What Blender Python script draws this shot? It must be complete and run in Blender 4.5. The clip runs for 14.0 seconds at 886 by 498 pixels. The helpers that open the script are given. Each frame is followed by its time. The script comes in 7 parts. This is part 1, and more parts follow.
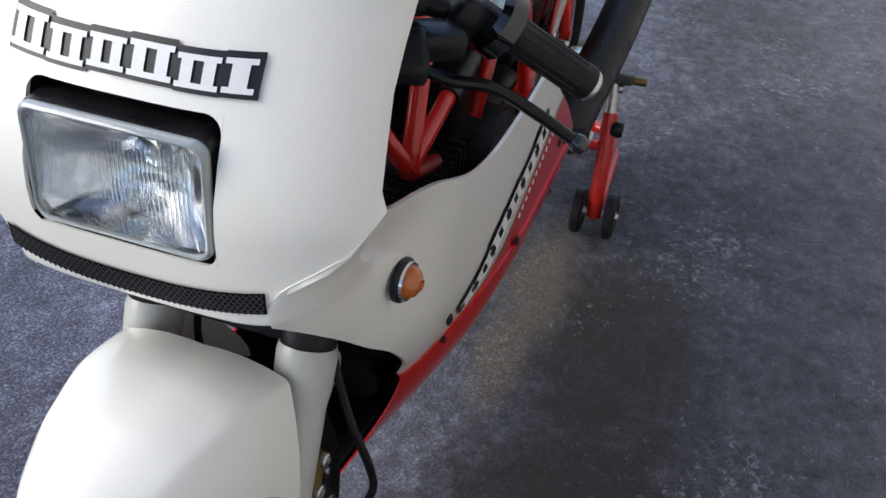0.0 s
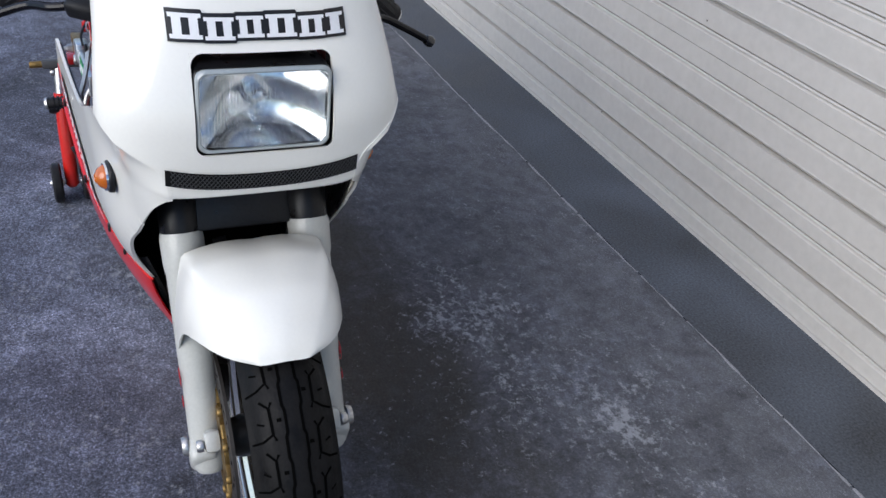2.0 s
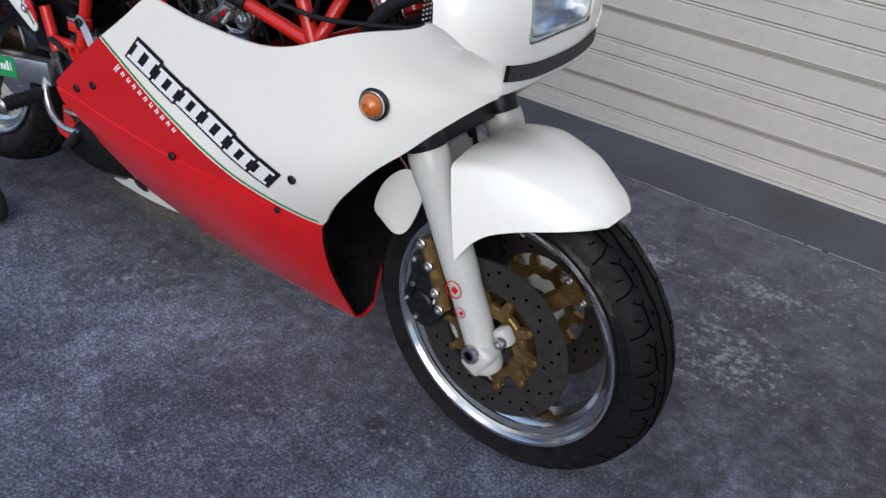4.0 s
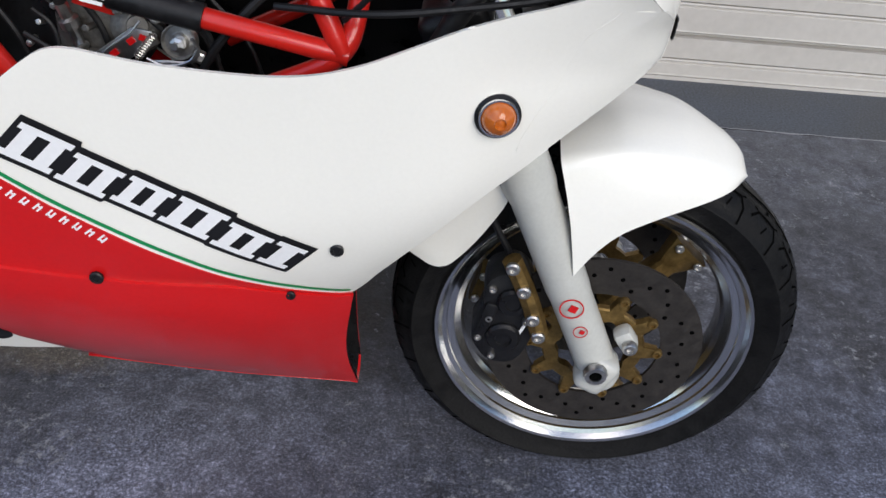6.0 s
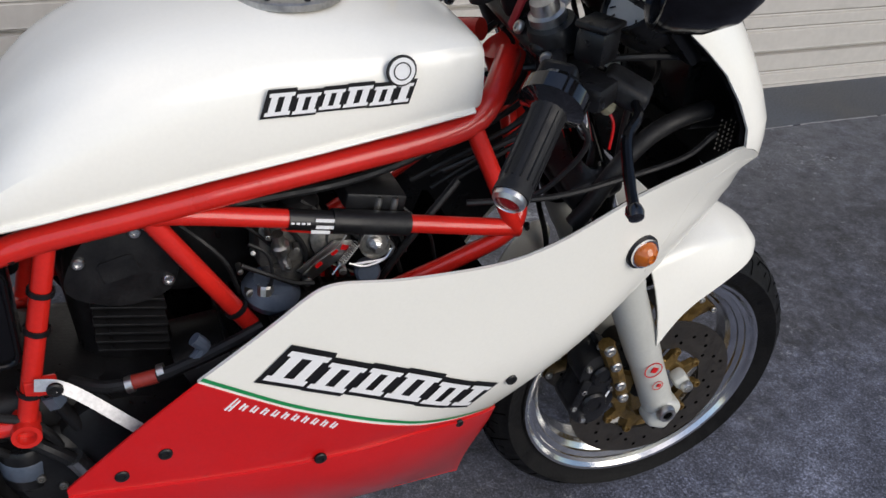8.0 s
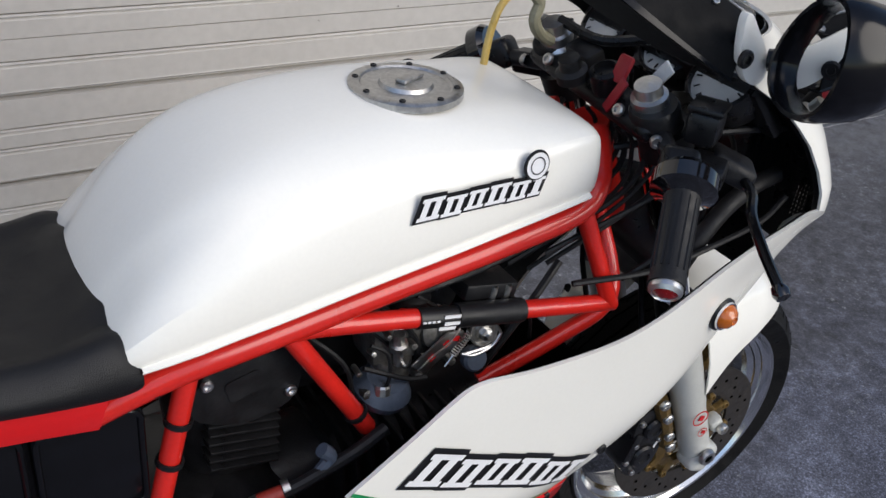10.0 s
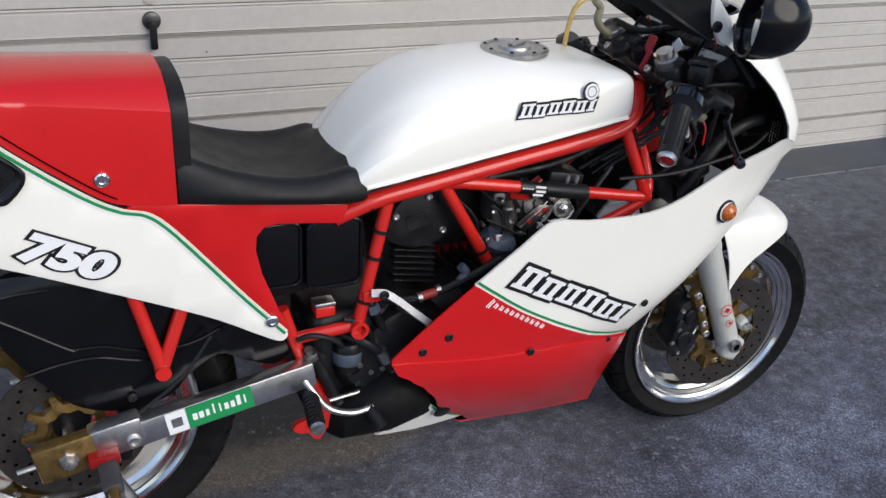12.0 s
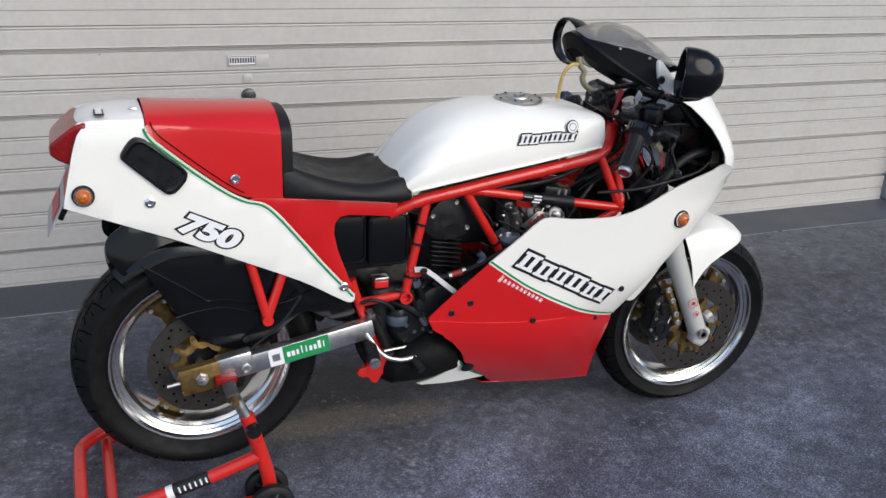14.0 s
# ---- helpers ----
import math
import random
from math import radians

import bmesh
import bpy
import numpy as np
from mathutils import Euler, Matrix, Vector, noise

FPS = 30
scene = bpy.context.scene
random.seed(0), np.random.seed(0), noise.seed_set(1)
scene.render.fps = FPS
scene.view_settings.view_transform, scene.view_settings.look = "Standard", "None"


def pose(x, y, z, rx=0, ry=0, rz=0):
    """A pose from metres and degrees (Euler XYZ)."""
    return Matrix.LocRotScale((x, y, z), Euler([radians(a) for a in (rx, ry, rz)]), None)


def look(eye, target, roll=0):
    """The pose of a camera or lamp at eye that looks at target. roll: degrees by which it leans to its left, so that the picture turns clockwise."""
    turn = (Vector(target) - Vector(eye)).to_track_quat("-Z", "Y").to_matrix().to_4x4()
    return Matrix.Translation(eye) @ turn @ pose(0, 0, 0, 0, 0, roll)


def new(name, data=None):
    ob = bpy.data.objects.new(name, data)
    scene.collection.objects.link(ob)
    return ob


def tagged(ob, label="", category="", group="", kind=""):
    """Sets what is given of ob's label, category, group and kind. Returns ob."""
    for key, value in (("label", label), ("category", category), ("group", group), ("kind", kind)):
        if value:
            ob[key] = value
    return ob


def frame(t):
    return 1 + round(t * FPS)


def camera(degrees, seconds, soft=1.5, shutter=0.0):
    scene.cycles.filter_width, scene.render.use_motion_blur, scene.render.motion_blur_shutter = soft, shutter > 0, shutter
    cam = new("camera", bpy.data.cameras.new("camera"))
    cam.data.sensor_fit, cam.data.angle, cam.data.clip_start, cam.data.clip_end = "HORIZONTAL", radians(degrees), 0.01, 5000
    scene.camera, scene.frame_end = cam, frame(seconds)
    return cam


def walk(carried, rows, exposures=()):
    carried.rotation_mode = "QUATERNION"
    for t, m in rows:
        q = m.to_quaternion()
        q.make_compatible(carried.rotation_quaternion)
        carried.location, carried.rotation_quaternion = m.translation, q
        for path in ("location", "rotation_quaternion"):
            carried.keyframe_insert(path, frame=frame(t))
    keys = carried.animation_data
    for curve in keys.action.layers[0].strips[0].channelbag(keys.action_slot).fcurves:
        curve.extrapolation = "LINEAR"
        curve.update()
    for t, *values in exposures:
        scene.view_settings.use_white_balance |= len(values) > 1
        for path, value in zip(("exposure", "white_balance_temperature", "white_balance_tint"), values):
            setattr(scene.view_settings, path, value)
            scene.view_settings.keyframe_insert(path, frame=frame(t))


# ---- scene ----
cam = camera(51.0, 14.0)
PATH = [
    (0, (1.933, 0.443, 1.265), (0.39, -0.043, 0.089), 1.9),
    (0.5, (2.133, 0.316, 1.31), (0.503, 0.112, 0.169), 2.0),
    (1, (2.326, 0.208, 1.322), (0.66, 0.22, 0.216), 0.8),
    (1.5, (2.437, 0.041, 1.361), (0.815, 0.42, 0.254), 3.0),
    (2, (2.479, -0.296, 1.374), (0.992, 0.488, 0.29), 6.2),
    (2.5, (2.407, -0.541, 1.376), (0.994, 0.439, 0.354), 5.0),
    (3, (2.306, -0.841, 1.398), (1.054, 0.34, 0.381), 6.0),
    (3.5, (2.19, -1.102, 1.388), (1.114, 0.215, 0.337), 6.3),
    (3.7, (2.093, -1.16, 1.33), (1.096, 0.207, 0.264), 6.2),
    (5.8, (1.214, -1.083, 1.061), (1.231, 0.582, -0.047), 4.6),
    (6, (1.128, -1.02, 1.123), (1.238, 0.596, -0.049), 5.8),
    (6.5, (0.982, -1.095, 1.219), (1.289, 0.538, 0.106), 6.5),
    (7, (0.83, -1.166, 1.312), (1.242, 0.453, 0.213), 6.6),
    (7.5, (0.626, -1.116, 1.355), (1.213, 0.43, 0.231), 6.9),
    (8, (0.565, -0.966, 1.348), (1.285, 0.508, 0.205), 6.2),
    (8.2, (0.571, -0.885, 1.346), (1.322, 0.575, 0.203), 5.9),
    (10.3, (0.259, -0.776, 1.381), (1.283, 0.566, 0.309), 8.3),
    (10.5, (0.23, -0.857, 1.382), (1.209, 0.53, 0.323), 7.6),
    (11, (0.144, -1.007, 1.401), (1.056, 0.451, 0.381), 5.8),
    (11.5, (-0.015, -1.209, 1.406), (0.876, 0.289, 0.425), 4.4),
    (12, (-0.046, -1.424, 1.433), (0.779, 0.147, 0.51), 4.4),
    (12.5, (-0.027, -1.656, 1.453), (0.716, -0.017, 0.581), 4.8),
    (13, (-0.12, -1.824, 1.474), (0.627, -0.163, 0.65), 4.1),
    (13.5, (-0.24, -2.008, 1.487), (0.528, -0.342, 0.69), 3.2),
    (14, (-0.266, -2.066, 1.497), (0.472, -0.361, 0.755), 2.7),
]
EXPOSURES = [(0, 0.40, 6180, 10), (0.5, -0.05, 5880, 10), (1, -0.15, 5920, 10), (1.5, 0.05, 5860, 10), (2, 0.14, 5880, 10), (2.5, 0.09, 5950, 10), (3.5, -0.12, 5980, 10), (6, 0.0, 6170, 10), (8, -0.14, 6420, 10), (10.5, -0.03, 6270, 10), (14, 0.01, 6230, 10)]
walk(cam, [(t, look(eye, target, roll)) for t, eye, target, roll in PATH], EXPOSURES)

# ---------------------------------------------------------------- light
world = bpy.data.worlds.new("open_shade_sky")
scene.world = world
world.use_nodes = True
wn = world.node_tree
sky = wn.nodes.new("ShaderNodeTexSky")
sky.sky_type = "NISHITA"
sky.sun_disc = False
sky.sun_elevation = radians(58)
sky.sun_rotation = radians(208)
wn.nodes["Background"].inputs["Strength"].default_value = 0.15
wn.links.new(sky.outputs[0], wn.nodes["Background"].inputs["Color"])

sun = new("sun", bpy.data.lights.new("sun", "SUN"))
sun.data.energy = 2.75
sun.data.angle = radians(50)
sun.data.color = (1.0, 0.90, 0.775)
sun.matrix_world = look((3.0, -4.6, 2.9), (0.7, 0.2, 0.0))


# ---------------------------------------------------------------- materials
def mat(name, color, rough=0.5, metal=0.0, vary=0.08, scale=30.0, bump=0.0, coat=0.0, fine=220.0, spec=0.5):
    """A surface with blotches and grain at two scales."""
    m = bpy.data.materials.new(name)
    m.use_nodes = True
    nt = m.node_tree
    b = nt.nodes["Principled BSDF"]
    b.inputs["Metallic"].default_value = metal
    b.inputs["Coat Weight"].default_value = coat
    b.inputs["Coat Roughness"].default_value = 0.035
    b.inputs["Specular IOR Level"].default_value = spec
    tc = nt.nodes.new("ShaderNodeTexCoord")
    n1 = nt.nodes.new("ShaderNodeTexNoise")
    n1.inputs["Scale"].default_value = scale
    n1.inputs["Detail"].default_value = 5
    n2 = nt.nodes.new("ShaderNodeTexNoise")
    n2.inputs["Scale"].default_value = fine
    n2.inputs["Detail"].default_value = 3
    for n in (n1, n2):
        nt.links.new(tc.outputs["Object"], n.inputs["Vector"])
    mixn = nt.nodes.new("ShaderNodeMath")
    mixn.operation = "ADD"
    nt.links.new(n1.outputs["Fac"], mixn.inputs[0])
    nt.links.new(n2.outputs["Fac"], mixn.inputs[1])
    ramp = nt.nodes.new("ShaderNodeMapRange")
    ramp.inputs["From Min"].default_value = 0.6
    ramp.inputs["From Max"].default_value = 1.4
    ramp.inputs["To Min"].default_value = 1 - vary
    ramp.inputs["To Max"].default_value = 1 + vary
    nt.links.new(mixn.outputs[0], ramp.inputs["Value"])
    hsv = nt.nodes.new("ShaderNodeHueSaturation")
    hsv.inputs["Color"].default_value = (*color, 1)
    nt.links.new(ramp.outputs[0], hsv.inputs["Value"])
    nt.links.new(hsv.outputs[0], b.inputs["Base Color"])
    rr = nt.nodes.new("ShaderNodeMapRange")
    rr.inputs["To Min"].default_value = max(0.02, rough * (1 - 2.5 * vary))
    rr.inputs["To Max"].default_value = min(1.0, rough * (1 + 2.5 * vary))
    nt.links.new(n1.outputs["Fac"], rr.inputs["Value"])
    nt.links.new(rr.outputs[0], b.inputs["Roughness"])
    if bump:
        bp = nt.nodes.new("ShaderNodeBump")
        bp.inputs["Strength"].default_value = bump
        bp.inputs["Distance"].default_value = 0.002
        nt.links.new(n2.outputs["Fac"], bp.inputs["Height"])
        nt.links.new(bp.outputs[0], b.inputs["Normal"])
    return m


WHITE = mat("pearl_white_paint", (0.885, 0.865, 0.79), 0.26, vary=0.02, scale=6, coat=0.55)
RED = mat("bright_red_paint", (0.56, 0.008, 0.009), 0.32, vary=0.06, scale=9, coat=0.75, spec=0.25)
FRAME_RED = mat("red_frame_enamel", (0.57, 0.018, 0.012), 0.30, vary=0.10, scale=25, coat=0.7, spec=0.3)
GREEN = mat("green_stripe", (0.01, 0.24, 0.07), 0.4, vary=0.04)
CREAM = mat("cream_stripe", (0.80, 0.78, 0.62), 0.4, vary=0.03)
STICKER_BLACK = mat("black_sticker", (0.008, 0.008, 0.009), 0.4, vary=0.1)
STICKER_WHITE = mat("white_sticker", (0.82, 0.82, 0.82), 0.4, vary=0.04, scale=60)
BLACK = mat("black_plastic", (0.008, 0.008, 0.009), 0.34, vary=0.35, scale=40, bump=0.12, spec=0.3)
SHINE = mat("semi_gloss_black", (0.004, 0.004, 0.005), 0.16, vary=0.2, scale=30, bump=0.02, spec=0.3)
SATIN = mat("satin_black_metal", (0.0095, 0.0095, 0.0105), 0.38, vary=0.45, scale=35, bump=0.16, spec=0.32)
GLOSS = mat("gloss_black", (0.006, 0.006, 0.007), 0.08, vary=0.1, coat=0.8)
MATTE = mat("matte_black", (0.006, 0.006, 0.006), 0.75, vary=0.3, scale=40, bump=0.1, spec=0.12)
RUBBER = mat("rubber", (0.010, 0.010, 0.011), 0.55, vary=0.35, scale=50, bump=0.25, spec=0.3)
TYRE = mat("tyre_rubber", (0.008, 0.0078, 0.0078), 0.75, vary=0.4, scale=40, bump=0.25, spec=0.12)
LEATHER = mat("black_vinyl", (0.0055, 0.0055, 0.0062), 0.46, vary=0.2, scale=25, bump=0.35, fine=900, spec=0.34)
SILVER = mat("polished_rim_alloy", (0.70, 0.70, 0.69), 0.17, 1.0, vary=0.1, scale=18)
ALU = mat("brushed_aluminium", (0.62, 0.62, 0.62), 0.33, 1.0, vary=0.12, scale=60, bump=0.08)
GRIME = mat("grimy_cast_alloy", (0.15, 0.145, 0.135), 0.5, 0.7, vary=0.4, scale=80, bump=0.2)
STEEL = mat("zinc_steel", (0.52, 0.51, 0.49), 0.38, 1.0, vary=0.25, scale=90)
CHROME = mat("chrome", (0.8, 0.8, 0.81), 0.07, 1.0, vary=0.05)
GOLD = mat("gold_anodised", (0.215, 0.138, 0.046), 0.45, 0.8, vary=0.35, scale=60, bump=0.05)
DISC = mat("worn_brake_disc", (0.042, 0.037, 0.033), 0.5, 0.5, vary=0.25, scale=70)
FORK = mat("grey_white_fork_paint", (0.50, 0.50, 0.46), 0.35, vary=0.07, scale=30, coat=0.3)
AMBER = mat("amber_lens", (0.48, 0.115, 0.008), 0.14, vary=0.12, scale=300, coat=0.7)
LENS_RED = mat("red_lens", (0.24, 0.006, 0.006), 0.25, vary=0.15, scale=300, coat=0.3, spec=0.3)
DIAL = mat("white_dial", (0.62, 0.62, 0.60), 0.5, vary=0.05)
TAG_RED = mat("dark_red_tag", (0.30, 0.008, 0.016), 0.5, vary=0.15)
HOSE_RED = mat("red_hose_coupling", (0.28, 0.03, 0.02), 0.45, vary=0.2)
FUEL_HOSE = mat("yellowed_clear_hose", (0.55, 0.38, 0.10), 0.3, vary=0.15, coat=0.4)
OLIVE = mat("grey_green_fitting", (0.24, 0.23, 0.16), 0.5, vary=0.15)
BLUE_GREY = mat("blue_grey_fitting", (0.07, 0.088, 0.12), 0.42, vary=0.2)
PLATE_RED = mat("plate_red", (0.45, 0.05, 0.05), 0.5)
STRAP = mat("brushed_strap", (0.42, 0.42, 0.43), 0.5, 0.85, vary=0.25, scale=40, bump=0.05)
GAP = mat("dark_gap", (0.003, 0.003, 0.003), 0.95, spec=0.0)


def glass_mat(name, color, rough=0.02, mix=0.75):
    m = bpy.data.materials.new(name)
    m.use_nodes = True
    nt = m.node_tree
    b = nt.nodes["Principled BSDF"]
    b.inputs["Base Color"].default_value = (*color, 1)
    b.inputs["Roughness"].default_value = rough
    b.inputs["Transmission Weight"].default_value = 1.0
    b.inputs["IOR"].default_value = 1.45
    t = nt.nodes.new("ShaderNodeBsdfTransparent")
    t.inputs["Color"].default_value = (*color, 1)
    mx = nt.nodes.new("ShaderNodeMixShader")
    mx.inputs["Fac"].default_value = mix
    nt.links.new(b.outputs[0], mx.inputs[1])
    nt.links.new(t.outputs[0], mx.inputs[2])
    nt.links.new(mx.outputs[0], nt.nodes["Material Output"].inputs["Surface"])
    return m


SCREEN = glass_mat("clear_acrylic", (0.93, 0.93, 0.92), 0.03, 0.7)
LAMP_GLASS = glass_mat("fluted_lamp_glass", (0.93, 0.95, 0.96), 0.02, 0.6)
MIRROR = mat("mirror_glass", (0.9, 0.9, 0.9), 0.02, 1.0, vary=0.0)
REFLECTOR = mat("lamp_reflector", (0.90, 0.90, 0.90), 0.10, 1.0, vary=0.06, scale=14)


def concrete():
    m = bpy.data.materials.new("stained_dark_concrete")
    m.use_nodes = True
    nt = m.node_tree
    b = nt.nodes["Principled BSDF"]
    tc = nt.nodes.new("ShaderNodeNewGeometry")

    def noise_at(scale, detail=6, rough=0.6):
        n = nt.nodes.new("ShaderNodeTexNoise")
        n.inputs["Scale"].default_value = scale
        n.inputs["Detail"].default_value = detail
        n.inputs["Roughness"].default_value = rough
        nt.links.new(tc.outputs["Position"], n.inputs["Vector"])
        return n

    def ramp_of(src, stops):
        r = nt.nodes.new("ShaderNodeValToRGB")
        r.color_ramp.elements[0].position, r.color_ramp.elements[0].color = stops[0][0], (*stops[0][1], 1)
        r.color_ramp.elements[1].position, r.color_ramp.elements[1].color = stops[-1][0], (*stops[-1][1], 1)
        for p, c in stops[1:-1]:
            e = r.color_ramp.elements.new(p)
            e.color = (*c, 1)
        nt.links.new(src.outputs["Fac"], r.inputs["Fac"])
        return r

    def mixed(kind, a, bb, fac):
        x = nt.nodes.new("ShaderNodeMix")
        x.data_type, x.blend_type = "RGBA", kind
        if isinstance(fac, float):
            x.inputs[0].default_value = fac
        else:
            nt.links.new(fac, x.inputs[0])
        nt.links.new(a, x.inputs[6])
        nt.links.new(bb, x.inputs[7])
        return x.outputs[2]

    big = ramp_of(noise_at(1.9, 6, 0.65), [(0.32, (0.044, 0.047, 0.063)), (0.5, (0.082, 0.088, 0.119)), (0.70, (0.158, 0.170, 0.220))])
    mid = ramp_of(noise_at(13, 9, 0.75), [(0.34, (0.48, 0.48, 0.48)), (0.50, (0.95, 0.95, 0.95)), (0.66, (1.6, 1.6, 1.6))])
    grain = ramp_of(noise_at(190, 2, 0.6), [(0.34, (0.28, 0.28, 0.30)), (0.45, (0.82, 0.82, 0.83)), (0.55, (1.08, 1.08, 1.08)), (0.66, (2.3, 2.3, 2.3))])
    c = mixed("MULTIPLY", big.outputs[0], mid.outputs[0], 0.8)

    def blob(x, y, rx, ry):
        """1 at a spot of the yard, falling to 0 at its edge."""
        mp = nt.nodes.new("ShaderNodeMapping")
        mp.inputs["Location"].default_value = (-x / rx, -y / ry, 0)
        mp.inputs["Scale"].default_value = (1 / rx, 1 / ry, 0)
        nt.links.new(tc.outputs["Position"], mp.inputs["Vector"])
        ln = nt.nodes.new("ShaderNodeVectorMath")
        ln.operation = "LENGTH"
        nt.links.new(mp.outputs[0], ln.inputs[0])
        r = nt.nodes.new("ShaderNodeMapRange")
        r.inputs["From Min"].default_value, r.inputs["From Max"].default_value = 1.0, 0.0
        nt.links.new(ln.outputs["Value"], r.inputs["Value"])
        return r.outputs[0]

    def calc(op, a, bb=None, cc=None):
        m_ = nt.nodes.new("ShaderNodeMath")
        m_.operation = op
        for i, v in enumerate((a, bb, cc)):
            if v is None:
                continue
            if isinstance(v, (int, float)):
                m_.inputs[i].default_value = v
            else:
                nt.links.new(v, m_.inputs[i])
        return m_.outputs[0]

    def above(value, lo, hi, top=1.0):
        r = nt.nodes.new("ShaderNodeMapRange")
        r.inputs["From Min"].default_value, r.inputs["From Max"].default_value = lo, hi
        r.inputs["To Max"].default_value = top
        nt.links.new(value, r.inputs["Value"])
        return r.outputs[0]

    # brown oily film where bikes are parked and washed, ragged at its edge
    film = nt.nodes.new("ShaderNodeRGB")
    film.outputs[0].default_value = (0.058, 0.056, 0.056, 1)
    sep = nt.nodes.new("ShaderNodeSeparateXYZ")
    nt.links.new(tc.outputs["Position"], sep.inputs[0])
    ragged = calc("MULTIPLY_ADD", noise_at(3.2, 7, 0.7).outputs["Fac"], 1.1, sep.outputs["Y"])
    c = mixed("MIX", c, film.outputs[0], above(ragged, 0.36, 0.92, 0.66))
    filled = calc("SUBTRACT", 1.0, above(ragged, 0.30, 0.80, 0.72))
    mottle = ramp_of(noise_at(26, 8, 0.8), [(0.36, (0.52, 0.51, 0.50)), (0.50, (0.98, 0.98, 0.98)), (0.64, (1.7, 1.7, 1.72))])
    c = mixed("MULTIPLY", c, mottle.outputs[0], above(ragged, 0.30, 0.80, 0.85))
    # oil stain along the bike's door side, with the bike's shadow painted into it
    oil = nt.nodes.new("ShaderNodeRGB")
    oil.outputs[0].default_value = (0.034, 0.029, 0.021, 1)
    oil_and_shade = calc("MULTIPLY_ADD", noise_at(6, 7, 0.7).outputs["Fac"], 0.9, calc("MAXIMUM", blob(0.52, 0.36, 0.55, 0.30), calc("MULTIPLY", blob(1.05, 0.36, 0.75, 0.36), 0.95)))
    c = mixed("MIX", c, oil.outputs[0], above(oil_and_shade, 0.66, 1.10, 0.80))
    tan = nt.nodes.new("ShaderNodeRGB")
    tan.outputs[0].default_value = (0.150, 0.125, 0.095, 1)
    silt = calc("MULTIPLY_ADD", noise_at(18, 8, 0.8).outputs["Fac"], 1.1, calc("MAXIMUM", blob(0.34, 0.17, 0.40, 0.13), blob(0.60, 0.15, 0.30, 0.10)))
    c = mixed("MIX", c, tan.outputs[0], above(silt, 0.85, 1.25, 0.7))
    # grey dust blown up against the apron
    dust = nt.nodes.new("ShaderNodeRGB")
    dust.outputs[0].default_value = (0.150, 0.154, 0.165, 1)
    drift = calc("MULTIPLY", above(calc("MULTIPLY_ADD", noise_at(4.5, 6, 0.7).outputs["Fac"], 0.5, sep.outputs["Y"]), 0.72, 1.25, 0.62), above(noise_at(9, 7, 0.75).outputs["Fac"], 0.30, 0.62))
    c = mixed("MIX", c, dust.outputs[0], drift)
    c = mixed("MULTIPLY", c, grain.outputs[0], calc("MULTIPLY", filled, 0.85))
    grit = ramp_of(noise_at(430, 2, 0.7), [(0.38, (0.40, 0.40, 0.40)), (0.5, (0.97, 0.97, 0.97)), (0.62, (1.9, 1.9, 1.9))])
    c = mixed("MULTIPLY", c, grit.outputs[0], calc("MULTIPLY", filled, 0.75))
    # pale scuffs and dried splashes
    pale = nt.nodes.new("ShaderNodeRGB")
    pale.outputs[0].default_value = (0.40, 0.41, 0.43, 1)
    s1, s2 = noise_at(2.6, 4, 0.6), noise_at(48, 7, 0.8)
    spots = calc("ADD", blob(1.70, 0.49, 0.24, 0.17), calc("MULTIPLY", blob(1.335, 0.78, 0.11, 0.06), 0.9))
    spots = calc("ADD", spots, calc("MULTIPLY", blob(1.70, 0.84, 0.22, 0.07), 0.7))
    spots = calc("ADD", spots, calc("MULTIPLY", blob(1.40, 0.80, 0.75, 0.38), 0.36))
    spots = calc("ADD", spots, calc("MULTIPLY", blob(1.00, 0.62, 0.40, 0.26), 0.62))
    spots = calc("ADD", spots, calc("MULTIPLY", blob(0.10, 0.50, 0.35, 0.2), 0.4))
    loose = calc("MULTIPLY", above(s1.outputs["Fac"], 0.38, 0.72), 0.72)
    amount = calc("MULTIPLY_ADD", calc("ADD", spots, loose), 0.165, s2.outputs["Fac"])
    c = mixed("MIX", c, pale.outputs[0], above(amount, 0.635, 0.74, 0.62))
    nt.links.new(c, b.inputs["Base Color"])
    b.inputs["Roughness"].default_value = 0.85
    bp = nt.nodes.new("ShaderNodeBump")
    bp.inputs["Strength"].default_value = 0.8
    bp.inputs["Distance"].default_value = 0.003
    nt.links.new(noise_at(85, 6, 0.75).outputs["Fac"], bp.inputs["Height"])
    nt.links.new(bp.outputs[0], b.inputs["Normal"])
    return m


CONCRETE = concrete()
APRON = mat("smooth_apron_concrete", (0.058, 0.065, 0.077), 0.6, vary=0.9, scale=3, bump=0.25, fine=160)
JOINT = mat("pale_joint_mortar", (0.25, 0.25, 0.26), 0.9, vary=0.45, scale=30, bump=0.3)
RUST = mat("rust_spot", (0.05, 0.035, 0.025), 0.8)
DOOR_PAINT = mat("off_white_door_enamel", (0.505, 0.48, 0.44), 0.40, vary=0.09, scale=3, fine=40)


# ---------------------------------------------------------------- builders
PLACE = {}


